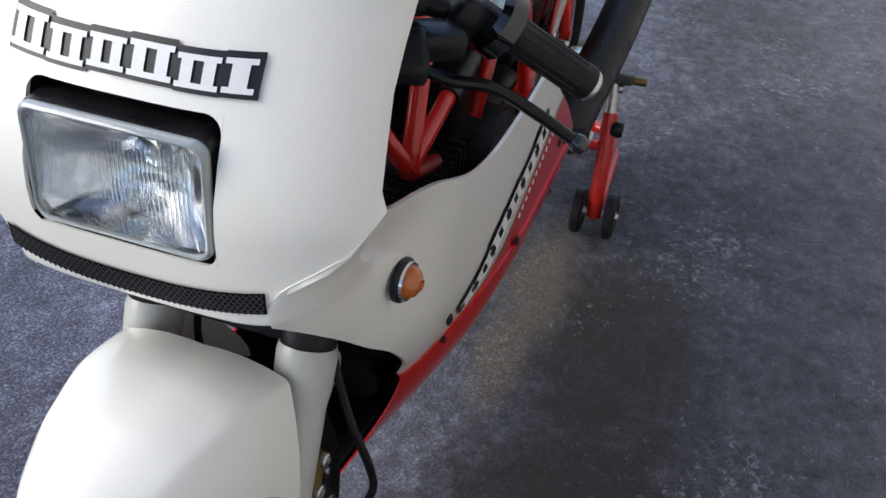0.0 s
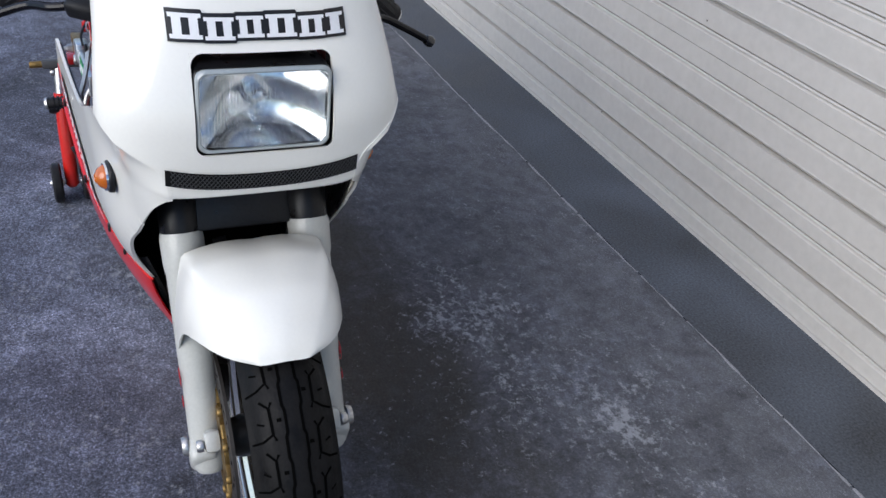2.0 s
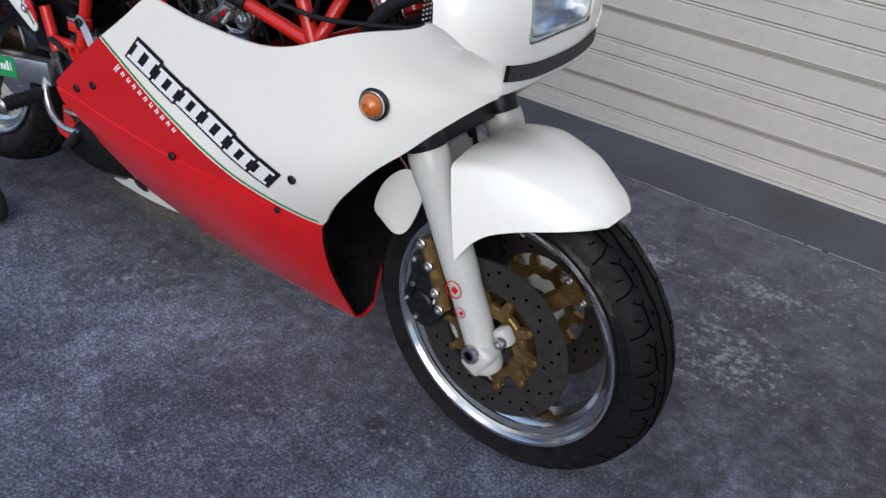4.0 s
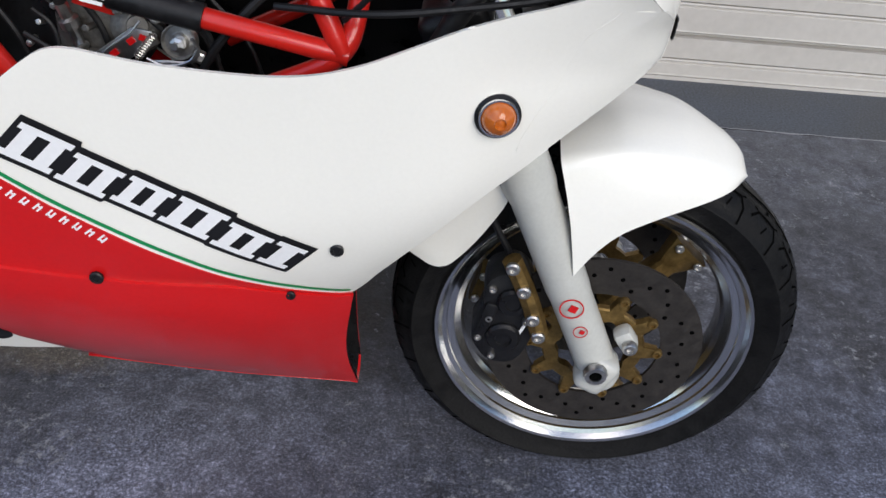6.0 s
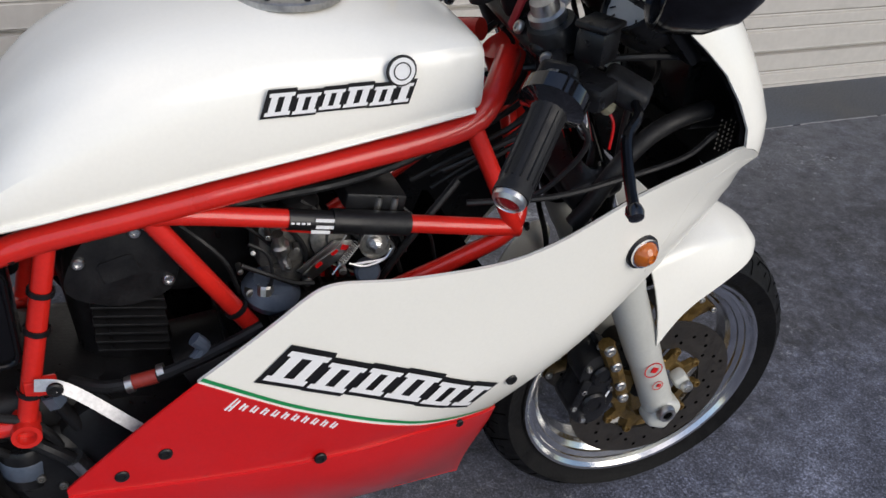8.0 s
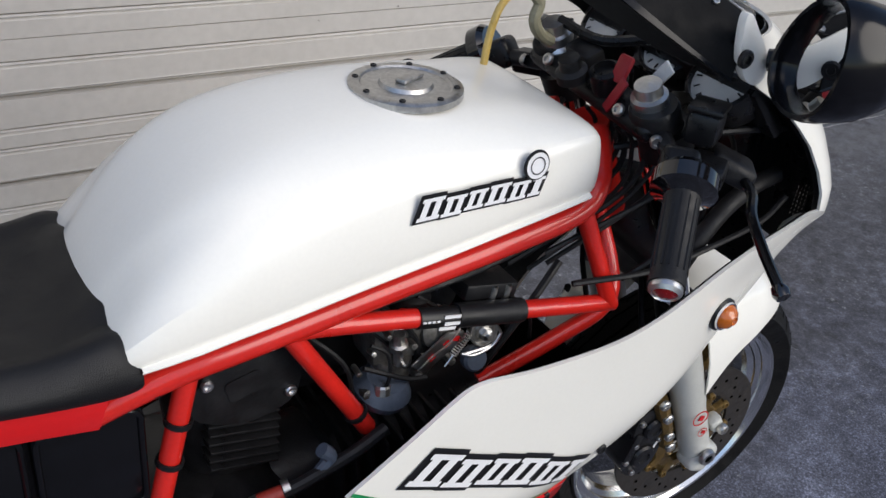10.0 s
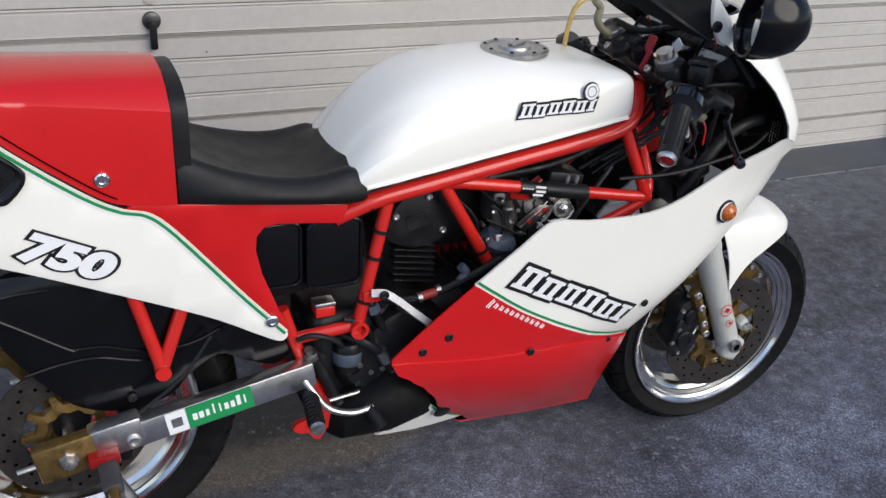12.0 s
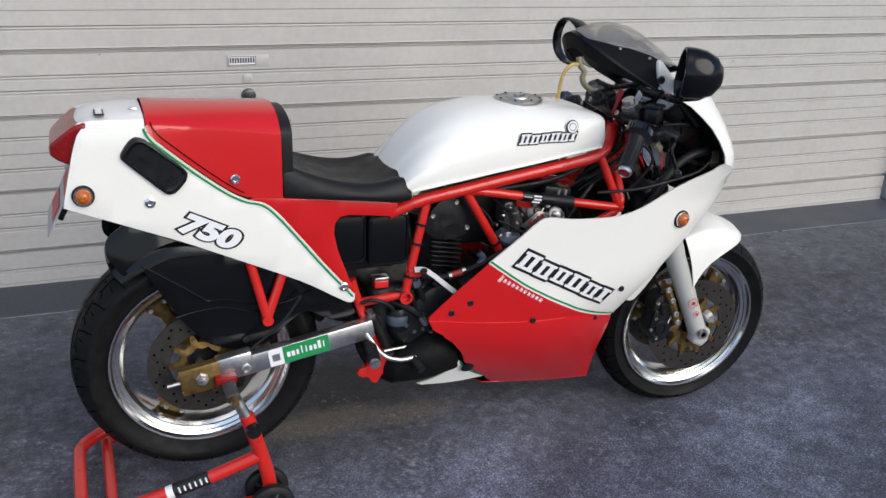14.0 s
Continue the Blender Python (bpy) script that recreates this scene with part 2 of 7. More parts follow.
def put(name, bm, material, parent=None, label="", smooth=True, bevel=0.0, angle=35, xf=None):
    """One mesh object from a bmesh in world coordinates, its origin at its middle."""
    if xf is not None:
        bmesh.ops.transform(bm, matrix=xf, verts=bm.verts)
        if xf.to_3x3().determinant() < 0:
            bmesh.ops.reverse_faces(bm, faces=bm.faces)
    lo = Vector([min(v.co[i] for v in bm.verts) for i in range(3)])
    hi = Vector([max(v.co[i] for v in bm.verts) for i in range(3)])
    mid = (lo + hi) / 2
    for v in bm.verts:
        v.co -= mid
    if smooth:
        for f in bm.faces:
            f.smooth = True
        for e in bm.edges:
            if len(e.link_faces) != 2 or e.calc_face_angle(0) > radians(angle):
                e.smooth = False
    me = bpy.data.meshes.new(name)
    bm.to_mesh(me)
    bm.free()
    me.materials.append(material)
    ob = new(name, me)
    ob.location = mid
    if parent is not None:
        ob.parent = parent
        ob.matrix_parent_inverse = Matrix.Translation(-PLACE[parent.name])
    PLACE[ob.name] = mid
    if bevel:
        mod = ob.modifiers.new("worn_edge", "BEVEL")
        mod.width, mod.segments, mod.limit_method, mod.angle_limit = bevel, 2, "ANGLE", radians(40)
    if label:
        tagged(ob, label)
    return ob


def part(name, bm, material, parent, label="", **kw):
    return put(name, bm, material, parent, label, **kw)


def thing(name, at, label, category, **kw):
    ob = new(name)
    ob.location = at
    ob.empty_display_size = 0.1
    PLACE[ob.name] = Vector(at)
    return tagged(ob, label, category, **kw)


def spline(pts, n=6, closed=False):
    """Catmull-Rom through points of any dimension."""
    P = [Vector(p) for p in pts]
    out, m = [], len(P)
    for i in range(m if closed else m - 1):
        if closed:
            a, b, c, d = P[(i - 1) % m], P[i], P[(i + 1) % m], P[(i + 2) % m]
        else:
            b, c = P[i], P[i + 1]
            a = P[i - 1] if i else b * 2 - c
            d = P[i + 2] if i + 2 < m else c * 2 - b
        for k in range(n):
            t = k / n
            out.append(0.5 * ((2 * b) + (c - a) * t + (2 * a - 5 * b + 4 * c - d) * t * t + (3 * b - a - 3 * c + d) * t**3))
    if not closed:
        out.append(P[-1])
    return out


def lerp_table(table, x):
    """Piecewise-linear values of rows (x, a, b, ...)."""
    if x <= table[0][0]:
        return table[0][1:]
    for r, s in zip(table, table[1:]):
        if x <= s[0]:
            f = (x - r[0]) / (s[0] - r[0])
            return tuple(p + (q - p) * f for p, q in zip(r[1:], s[1:]))
    return table[-1][1:]


def grid(rows, bm=None, close=False, cap=False):
    bm = bm or bmesh.new()
    vs = [[bm.verts.new(p) for p in r] for r in rows]
    for a, b in zip(vs, vs[1:]):
        k = len(a)
        for i in range(k if close else k - 1):
            j = (i + 1) % k
            bm.faces.new((a[i], a[j], b[j], b[i]))
    if cap:
        for r, flip in ((vs[0], True), (vs[-1], False)):
            bm.faces.new(r[::-1] if flip else r)
    bmesh.ops.recalc_face_normals(bm, faces=bm.faces)
    return bm


def tube(pts, r, n=12, smooth=5, bm=None, cap=True, r2=None):
    P = spline(pts, smooth) if smooth and len(pts) > 2 else [Vector(p) for p in pts]
    rows, up = [], None
    for i, p in enumerate(P):
        d = (P[min(i + 1, len(P) - 1)] - P[max(i - 1, 0)]).normalized()
        if up is None:
            up = d.orthogonal().normalized()
        up = (up - d * up.dot(d)).normalized()
        side = d.cross(up)
        rad = r if r2 is None else r + (r2 - r) * i / (len(P) - 1)
        rows.append([p + (up * math.cos(2 * math.pi * k / n) + side * math.sin(2 * math.pi * k / n)) * rad for k in range(n)])
    return grid(rows, bm, close=True, cap=cap)


def lathe(profile, centre, axis=(0, 1, 0), n=32, closed=False, bm=None):
    """Rows of (radius, distance along the axis)."""
    a = Vector(axis).normalized()
    u = a.orthogonal().normalized()
    w = a.cross(u)
    c = Vector(centre)
    rows = []
    for k in range(n):
        t = 2 * math.pi * k / n
        d = u * math.cos(t) + w * math.sin(t)
        rows.append([c + d * max(r, 1e-5) + a * h for r, h in profile])
    rows.append(rows[0])
    bm = bm or bmesh.new()
    if closed:
        rows = [r + [r[0]] for r in rows]
    grid(rows, bm)
    bmesh.ops.remove_doubles(bm, verts=bm.verts, dist=1e-5)
    bmesh.ops.recalc_face_normals(bm, faces=bm.faces)
    return bm


def box(c, s, m=None, bev=0.0, bm=None, seg=2):
    own = bmesh.new()
    bmesh.ops.create_cube(own, size=1, matrix=Matrix.Diagonal((*s, 1)))
    if bev:
        bmesh.ops.bevel(own, geom=own.edges[:], offset=min(bev, min(s) * 0.45), segments=seg, affect="EDGES", profile=0.5)
    bmesh.ops.transform(own, matrix=Matrix.Translation(c) @ (m or Matrix()), verts=own.verts)
    if bm is None:
        return own
    join(bm, own)
    return bm


def join(bm, other):
    me = bpy.data.meshes.new("tmp")
    other.to_mesh(me)
    other.free()
    bm.from_mesh(me)
    bpy.data.meshes.remove(me)
    return bm


def slab(outline, y, thick, step=0.0, inward=1, bev=0.0):
    """A sheet with the outline (x, z), lying at y(x, z), of that thickness towards +y * inward."""
    f = y if callable(y) else (lambda x, z: y)
    bm = bmesh.new()
    bm.faces.new([bm.verts.new((p[0], 0, p[1])) for p in outline])
    if step:
        xs, zs = [p[0] for p in outline], [p[1] for p in outline]
        for lo, hi, n in ((min(xs), max(xs), (1, 0, 0)), (min(zs), max(zs), (0, 0, 1))):
            k = lo + step
            while k < hi - 0.2 * step:
                co = (k, 0, 0) if n[0] else (0, 0, k)
                bmesh.ops.bisect_plane(bm, geom=bm.verts[:] + bm.edges[:] + bm.faces[:], plane_co=co, plane_no=n)
                k += step
    bmesh.ops.triangulate(bm, faces=[q for q in bm.faces if len(q.verts) > 4])
    front = bm.faces[:]
    ret = bmesh.ops.extrude_face_region(bm, geom=front)
    moved = {v for v in ret["geom"] if isinstance(v, bmesh.types.BMVert)}
    for v in bm.verts:
        v.co.y = f(v.co.x, v.co.z) + (thick * inward if v in moved else 0)
    bmesh.ops.recalc_face_normals(bm, faces=bm.faces)
    if bev:
        rim = [e for e in bm.edges if len(e.link_faces) == 2 and e.calc_face_angle(0) > radians(50)]
        bmesh.ops.bevel(bm, geom=rim, offset=bev, segments=2, affect="EDGES", profile=0.5, clamp_overlap=True)
    return bm


def ribbon(pts, y, width, lift, inward=1):
    """A thin painted stripe along (x, z) points on the surface y(x, z)."""
    f = y if callable(y) else (lambda x, z: y)
    rows = []
    for i, p in enumerate(pts):
        d = (pts[min(i + 1, len(pts) - 1)] - pts[max(i - 1, 0)]).normalized()
        nrm = Vector((-d[1], d[0]))
        a, b = p + nrm * width / 2, p - nrm * width / 2
        rows.append([(q[0], f(q[0], q[1]) - lift * inward, q[1]) for q in (a, b)])
    return grid(rows)


# the left fairing half hangs a little wider towards the ground
LEFT_HALF = Matrix.Translation((0, 0, 0.95)) @ Matrix.Rotation(0.0384, 4, "X") @ Matrix.Translation((0, 0, -0.95)) @ Matrix.Diagonal((1, -1, 1, 1))


def both(build, mirror=None):
    """Calls build once as it is and once mirrored across the bike's middle."""
    flip = mirror or Matrix.Diagonal((1, -1, 1, 1))
    build(None)
    build(flip)


def bolt(name, at, r, h, material, parent, axis=(0, -1, 0), xf=None, label=""):
    bm = lathe([(0, h * 0.55), (r * 0.45, h * 0.55), (r * 0.5, h), (r * 0.8, h), (r, h * 0.7), (r, 0)], at, axis, 14)
    return part(name, bm, material, parent, label, xf=xf)


# ---------------------------------------------------------------- ground and door
DOOR_SLOPE = -0.02
DOOR_Y = 1.45


def sheet(name, x0, x1, y0, y1, z, material, label, category, n=1, skew=True):
    bm = bmesh.new()
    k = DOOR_SLOPE if skew else 0
    pts = [(x0, y0 + k * x0, z), (x1, y0 + k * x1, z), (x1, y1 + k * x1, z), (x0, y1 + k * x0, z)]
    bm.faces.new([bm.verts.new(p) for p in pts])
    return tagged(put(name, bm, material, smooth=False), label, category, kind="structure")


# the yard runs to the horizon; the apron strip lies behind the joint
def yard():
    """One sheet to the horizon that falls a little towards the joint before the door."""
    bm = grid([[Vector((x, y + DOOR_SLOPE * x, z)) for x in (-400, -20, 20, 400)] for y, z in ((-800, 0.028), (-0.10, 0.028), (1.168, 0.009))])
    return tagged(put("ground", bm, CONCRETE, smooth=False), "dark stained concrete yard with pale scuffs and grit", "ground", kind="structure")


yard()
sheet("ground_joint", -20, 20, 1.168, 1.175, 0.006, APRON, "recessed joint in the concrete", "ground")


def crumbled_edge():
    """Pale broken mortar along the joint, uneven in width, with gaps."""
    rng = random.Random(11)
    bm = bmesh.new()
    x, lo, hi = -3.0, 0.003, 0.003
    row = None
    while x < 4.5:
        lo = min(0.0060, max(0.0010, lo + rng.uniform(-0.0020, 0.0020)))
        hi = min(0.0042, max(0.0010, hi + rng.uniform(-0.0014, 0.0014)))
        y = 1.1715 + DOOR_SLOPE * x + 0.002 * math.sin(x * 7)
        new_row = [bm.verts.new((x, y - lo, 0.0093)), bm.verts.new((x, y, 0.0100)), bm.verts.new((x, y + hi, 0.0090))]
        if row and rng.random() > 0.05:
            for k in range(2):
                bm.faces.new((row[k], new_row[k], new_row[k + 1], row[k + 1]))
        row = new_row
        x += rng.uniform(0.006, 0.018)
    tagged(put("trim", bm, JOINT, smooth=False), "pale crumbling mortar along the joint", "ground", kind="structure")


crumbled_edge()
sheet("apron", -20, 20, 1.175, 1.75, 0.008, APRON, "smooth blue-grey concrete strip before the roller door", "ground")


LOCK = mat("dull_lock_steel", (0.10, 0.098, 0.094), 0.42, 0.9, vary=0.3, scale=80)


def roller_door():
    door = tagged(thing("door_1", (1.2, DOOR_Y, 0), "closed off-white ribbed steel roller door", "door"), kind="structure")
    x0, x1 = -2.6, 3.75
    # depth into the door by height, from the upper fold down: a crisp fold, a pale bead, a soft hollow under it
    bead = [(-0.0150, 0.0), (-0.0100, 0.0060), (-0.0082, 0.0068), (-0.0050, -0.0012), (-0.0004, 0.0), (0.0004, 0.0120), (0.0030, 0.0120), (0.0038, 0.0)]

    def slat(z0, z1, beads, seam):
        prof = [(z0, 0.030), (z0 + 0.0008, -0.001), (z0 + 0.005, 0.0)]
        for r in beads:
            prof += [(r + h, d) for h, d in bead]
        if seam:
            prof += [(seam - 0.0014, 0.0), (seam - 0.0010, 0.006), (seam + 0.0008, 0.006), (seam + 0.0012, 0.0)]
        # the lap under the next slat: a thin fold, a narrow face, a deep shadowed ledge
        prof += [(z1 - 0.0175, 0.0), (z1 - 0.0160, 0.022), (z1 - 0.0055, 0.024), (z1 - 0.0050, 0.004), (z1 - 0.0028, 0.004), (z1 - 0.0022, 0.016), (z1, 0.030)]
        prof.sort(key=lambda p: p[0])
        rows = [[(x, DOOR_Y + DOOR_SLOPE * x + d, z) for z, d in prof] for x in (x0, x1)]
        part("slat", grid(rows), DOOR_PAINT, door, angle=12)

    slat(0.020, 0.152, (0.071,), None)
    z = 0.152
    for i in range(12):
        if i % 2 == 0:
            slat(z, z + 0.230, (z + 0.084, z + 0.136), None)
            z += 0.230
        else:
            slat(z, z + 0.272, (z + 0.076, z + 0.190), z + 0.132)
            z += 0.272
    rows = [[(x, DOOR_Y + DOOR_SLOPE * x + d, h) for h, d in ((0.008, 0.05), (0.008, -0.004), (0.018, -0.004), (0.020, 0.016))] for x in (x0, x1)]
    part("bottom_rail", grid(rows), DOOR_PAINT, door)
    rng = random.Random(3)
    for k in range(26):
        x, z = rng.uniform(-1.2, 3.4), rng.uniform(0.1, 1.5)
        part("rust_spot", lathe([(0, 0.0008), (0.0016 + 0.0022 * rng.random(), 0.0006)], (x, DOOR_Y + DOOR_SLOPE * x - 0.0004, z), (0, -1, 0), 7), RUST, door)
    yd = DOOR_Y + DOOR_SLOPE * 0.41
    # lock, cover disc, badge and hanging handle
    part("cover_disc", lathe([(0, 0.006), (0.016, 0.006), (0.019, 0.004), (0.020, 0)], (0.414, yd + 0.001, 0.762), (0, -1, 0), 24), DOOR_PAINT, door, "painted round cover disc")
    lock = part("lock", lathe([(0, 0.014), (0.018, 0.014), (0.026, 0.010), (0.028, 0)], (0.416, yd + 0.001, 0.695), (0, -1, 0), 24), LOCK, door, "dull dark steel door lock")
    part("handle", box((0.416, yd - 0.022, 0.655), (0.022, 0.014, 0.085), bev=0.005), SATIN, lock, "dark grey hanging handle")
    badge = part("badge", box((0.419, yd - 0.001, 0.828), (0.158, 0.004, 0.042), bev=0.001), mat("badge_backing", (0.50, 0.48, 0.45), 0.4), door, "faded maker's badge with dark lettering bars")
    part("frame_bar", box((0.395, yd - 0.0035, 0.828), (0.104, 0.001, 0.032)), mat("badge_brown", (0.10, 0.08, 0.06), 0.5), badge)
    part("panel", box((0.395, yd - 0.0042, 0.828), (0.099, 0.001, 0.028)), STICKER_WHITE, badge)
    for k in range(10):
        part("bar", box((0.352 + k * 0.0096, yd - 0.005, 0.830), (0.006, 0.001, 0.019)), SATIN, badge)
    return door


roller_door()


def wall_piece(name, x0, x1, z0, z1):
    bm = box(((x0 + x1) / 2, DOOR_Y + DOOR_SLOPE * (x0 + x1) / 2 + 0.12, (z0 + z1) / 2), (x1 - x0, 0.3, z1 - z0))
    return tagged(put(name, bm, mat(name + "_plaster", (0.34, 0.33, 0.31), 0.8, vary=0.1, scale=6, bump=0.3), smooth=False), "plain plastered garage wall beside the roller door", "wall", kind="structure")


wall_piece("wall_left", -9, -2.62, 0, 3.6)
wall_piece("wall_right", 3.78, 9, 0, 3.6)
wall_piece("wall_above", -2.62, 3.78, 2.96, 3.6)


# ---------------------------------------------------------------- motorcycle
BIKE = thing("motorcycle", (0.7, 0, 0), "white and red faired sport motorcycle on a rear paddock stand", "motorcycle")

# steering: the bars and the wheel are turned a little to the bike's right
AXIS = Vector((-0.423, 0, 0.906)).normalized()
STEM = Vector((1.060, 0, 0.976))
LEAN = radians(-1.7)
STEER = Matrix.Translation(STEM) @ Matrix.Rotation(radians(1.2), 4, "X") @ Matrix.Rotation(radians(-3.5), 4, AXIS) @ Matrix.Translation(-STEM)
FLIP = Matrix.Diagonal((1, -1, 1, 1))
STEER_FLIP = STEER @ FLIP
WORLD_FLIP = STEER @ FLIP @ STEER.inverted()
FRONT = Vector((1.412, 0, 0.307))
REAR = Vector((-0.005, 0, 0.409))


# --- wheels
def wheel(name, centre, rim_r, rim_w, tyre_r, tyre_w, xf, label, tread):
    rear_end = tyre_w > 0.14
    tw, rw = tyre_w / 2, rim_w / 2
    prof = [(rim_r - 0.004, -rw + 0.012), (rim_r + 0.010, -rw + 0.002), (rim_r + 0.026, -tw * 0.88), (rim_r + (tyre_r - rim_r) * 0.55, -tw), (tyre_r - 0.030, -tw * 0.93), (tyre_r - 0.013, -tw * 0.70), (tyre_r - 0.004, -tw * 0.38), (tyre_r, 0)]
    prof = prof + [(r, -h) for r, h in prof[-2::-1]]
    prof = [tuple(p) for p in spline(prof, 2)]
    w = part("tyre", lathe(prof, centre, n=72, closed=True), TYRE, BIKE, label, xf=xf)
    w.name = name
    PLACE[name] = PLACE.get(w.name, PLACE.get("tyre"))
    # polished outer rim with stepped well
    rp = [(rim_r + 0.004, -rw + 0.010), (rim_r + 0.0105, -rw - 0.001), (rim_r + 0.0085, -rw - 0.005), (rim_r + 0.004, -rw - 0.004), (rim_r - 0.001, -rw + 0.003), (rim_r - 0.007, -rw + 0.006), (rim_r - 0.008, -rw + 0.0095), (rim_r - 0.017, -rw + 0.013), (rim_r - 0.018, -rw + 0.017), (rim_r - 0.026, -rw + 0.024), (rim_r - 0.030, -rw * 0.3), (rim_r - 0.031, 0)]
    rp = rp + [(r, -h) for r, h in rp[-2::-1]]
    back = [(rim_r - 0.012, rw - 0.026), (rim_r - 0.024, rw * 0.25), (rim_r - 0.024, -rw * 0.25), (rim_r - 0.012, -rw + 0.026)]
    rim = part("rim", lathe(rp + back, centre, n=72, closed=True), SILVER, w, "polished alloy rim with a stepped lip", xf=xf, angle=18)
    part("hub", lathe([(0, -0.06), (0.030, -0.06), (0.034, -0.045), (0.034, 0.045), (0.030, 0.06), (0, 0.06)], centre, n=28), SATIN, w, "dark wheel hub", xf=xf)
    for k in range(3):
        a = math.radians(120 * k + (4 if rear_end else 48))
        d = Vector((math.cos(a), 0, math.sin(a)))
        t = Vector((-math.sin(a), 0, math.cos(a)))
        rows = []
        for s, hw, hy in ((0.030, 0.026, 0.030), (0.07, 0.018, 0.020), (0.13, 0.016, 0.016), (rim_r - 0.07, 0.020, 0.016), (rim_r - 0.038, 0.034, 0.018)):
            c = centre + d * s
            ring = []
            for q in range(12):
                th = 2 * math.pi * q / 12
                ring.append(c + t * hw * math.copysign(abs(math.cos(th)) ** 0.6, math.cos(th)) + Vector((0, 1, 0)) * hy * math.copysign(abs(math.sin(th)) ** 0.6, math.sin(th)))
            rows.append(ring)
        part("spoke", grid(rows, close=True, cap=True), GOLD, rim, "gold cast spoke", xf=xf)
        for off in (-0.02, 0.02):
            bolt("rim_bolt", centre + d * (rim_r - 0.044) + t * off + Vector((0, -0.018, 0)), 0.006, 0.005, STEEL, rim, xf=xf)
    # tread: two zigzag grooves round the crown, hooked shoulder grooves with pairs of slanting arms, small notches
    bm = bmesh.new()
    crown = sorted((abs(h), r) for r, h in prof if r > rim_r + (tyre_r - rim_r) * 0.5 and h <= 0)

    def on_tread(f, ang):
        r = lerp_table(crown, abs(f) * tw)[0] + 0.0009
        return centre + Vector((math.cos(ang) * r, f * tw, math.sin(ang) * r))

    def groove(pts, width):
        line = []
        for (f0, a0), (f1, a1) in zip(pts, pts[1:]):
            m = max(1, int(math.hypot((f1 - f0) * tw, (a1 - a0) * tyre_r) / 0.008))
            line += [(f0 + (f1 - f0) * k / m, a0 + (a1 - a0) * k / m) for k in range(m)]
        line.append(pts[-1])
        rows = []
        for k, (f, ang) in enumerate(line):
            (fa, aa), (fb, ab) = line[max(0, k - 1)], line[min(len(line) - 1, k + 1)]
            d = Vector(((fb - fa) * tw, (ab - aa) * tyre_r)).normalized() * width / 2
            rows.append([on_tread(f - d.y / tw, ang + d.x / tyre_r), on_tread(f + d.y / tw, ang - d.x / tyre_r)])
        grid(rows, bm)

    p = 2 * math.pi / tread
    for side in (-1, 1):
        ring = []
        for k in range(tread):
            ring += [(side * 0.185, p * k), (side * 0.185, p * (k + 0.42)), (side * 0.225, p * (k + 0.52)), (side * 0.225, p * (k + 0.92))]
        groove(ring + [(side * 0.185, 2 * math.pi)], 0.0040)
        for k in range(tread):
            o = p * (k + (0.5 if side > 0 else 0.0))
            groove([(side * 0.50, o), (side * 0.52, o + 0.5 * p)], 0.0038)
            groove([(side * 0.44, o - 0.12 * p), (side * 0.50, o), (side * 0.72, o - 0.12 * p), (side * 0.94, o - 0.16 * p)], 0.0034)
            groove([(side * 0.45, o + 0.62 * p), (side * 0.52, o + 0.5 * p), (side * 0.70, o + 0.66 * p)], 0.0034)
            groove([(side * 0.33, o + 0.22 * p), (side * 0.33, o + 0.29 * p)], 0.0060)
            groove([(side * 0.66, o + 0.2 * p), (side * 0.80, o + 0.25 * p)], 0.0028)
    tagged(part("tread_groove", bm, GAP, w, xf=xf), kind="stuff")
    return w


FW = wheel("front_wheel", FRONT, 0.207, 0.096, 0.280, 0.118, STEER, "black treaded front tyre on a polished rim", 25)
RW = wheel("rear_wheel", REAR, 0.204, 0.125, 0.292, 0.166, None, "wide black rear tyre on a polished rim", 25)


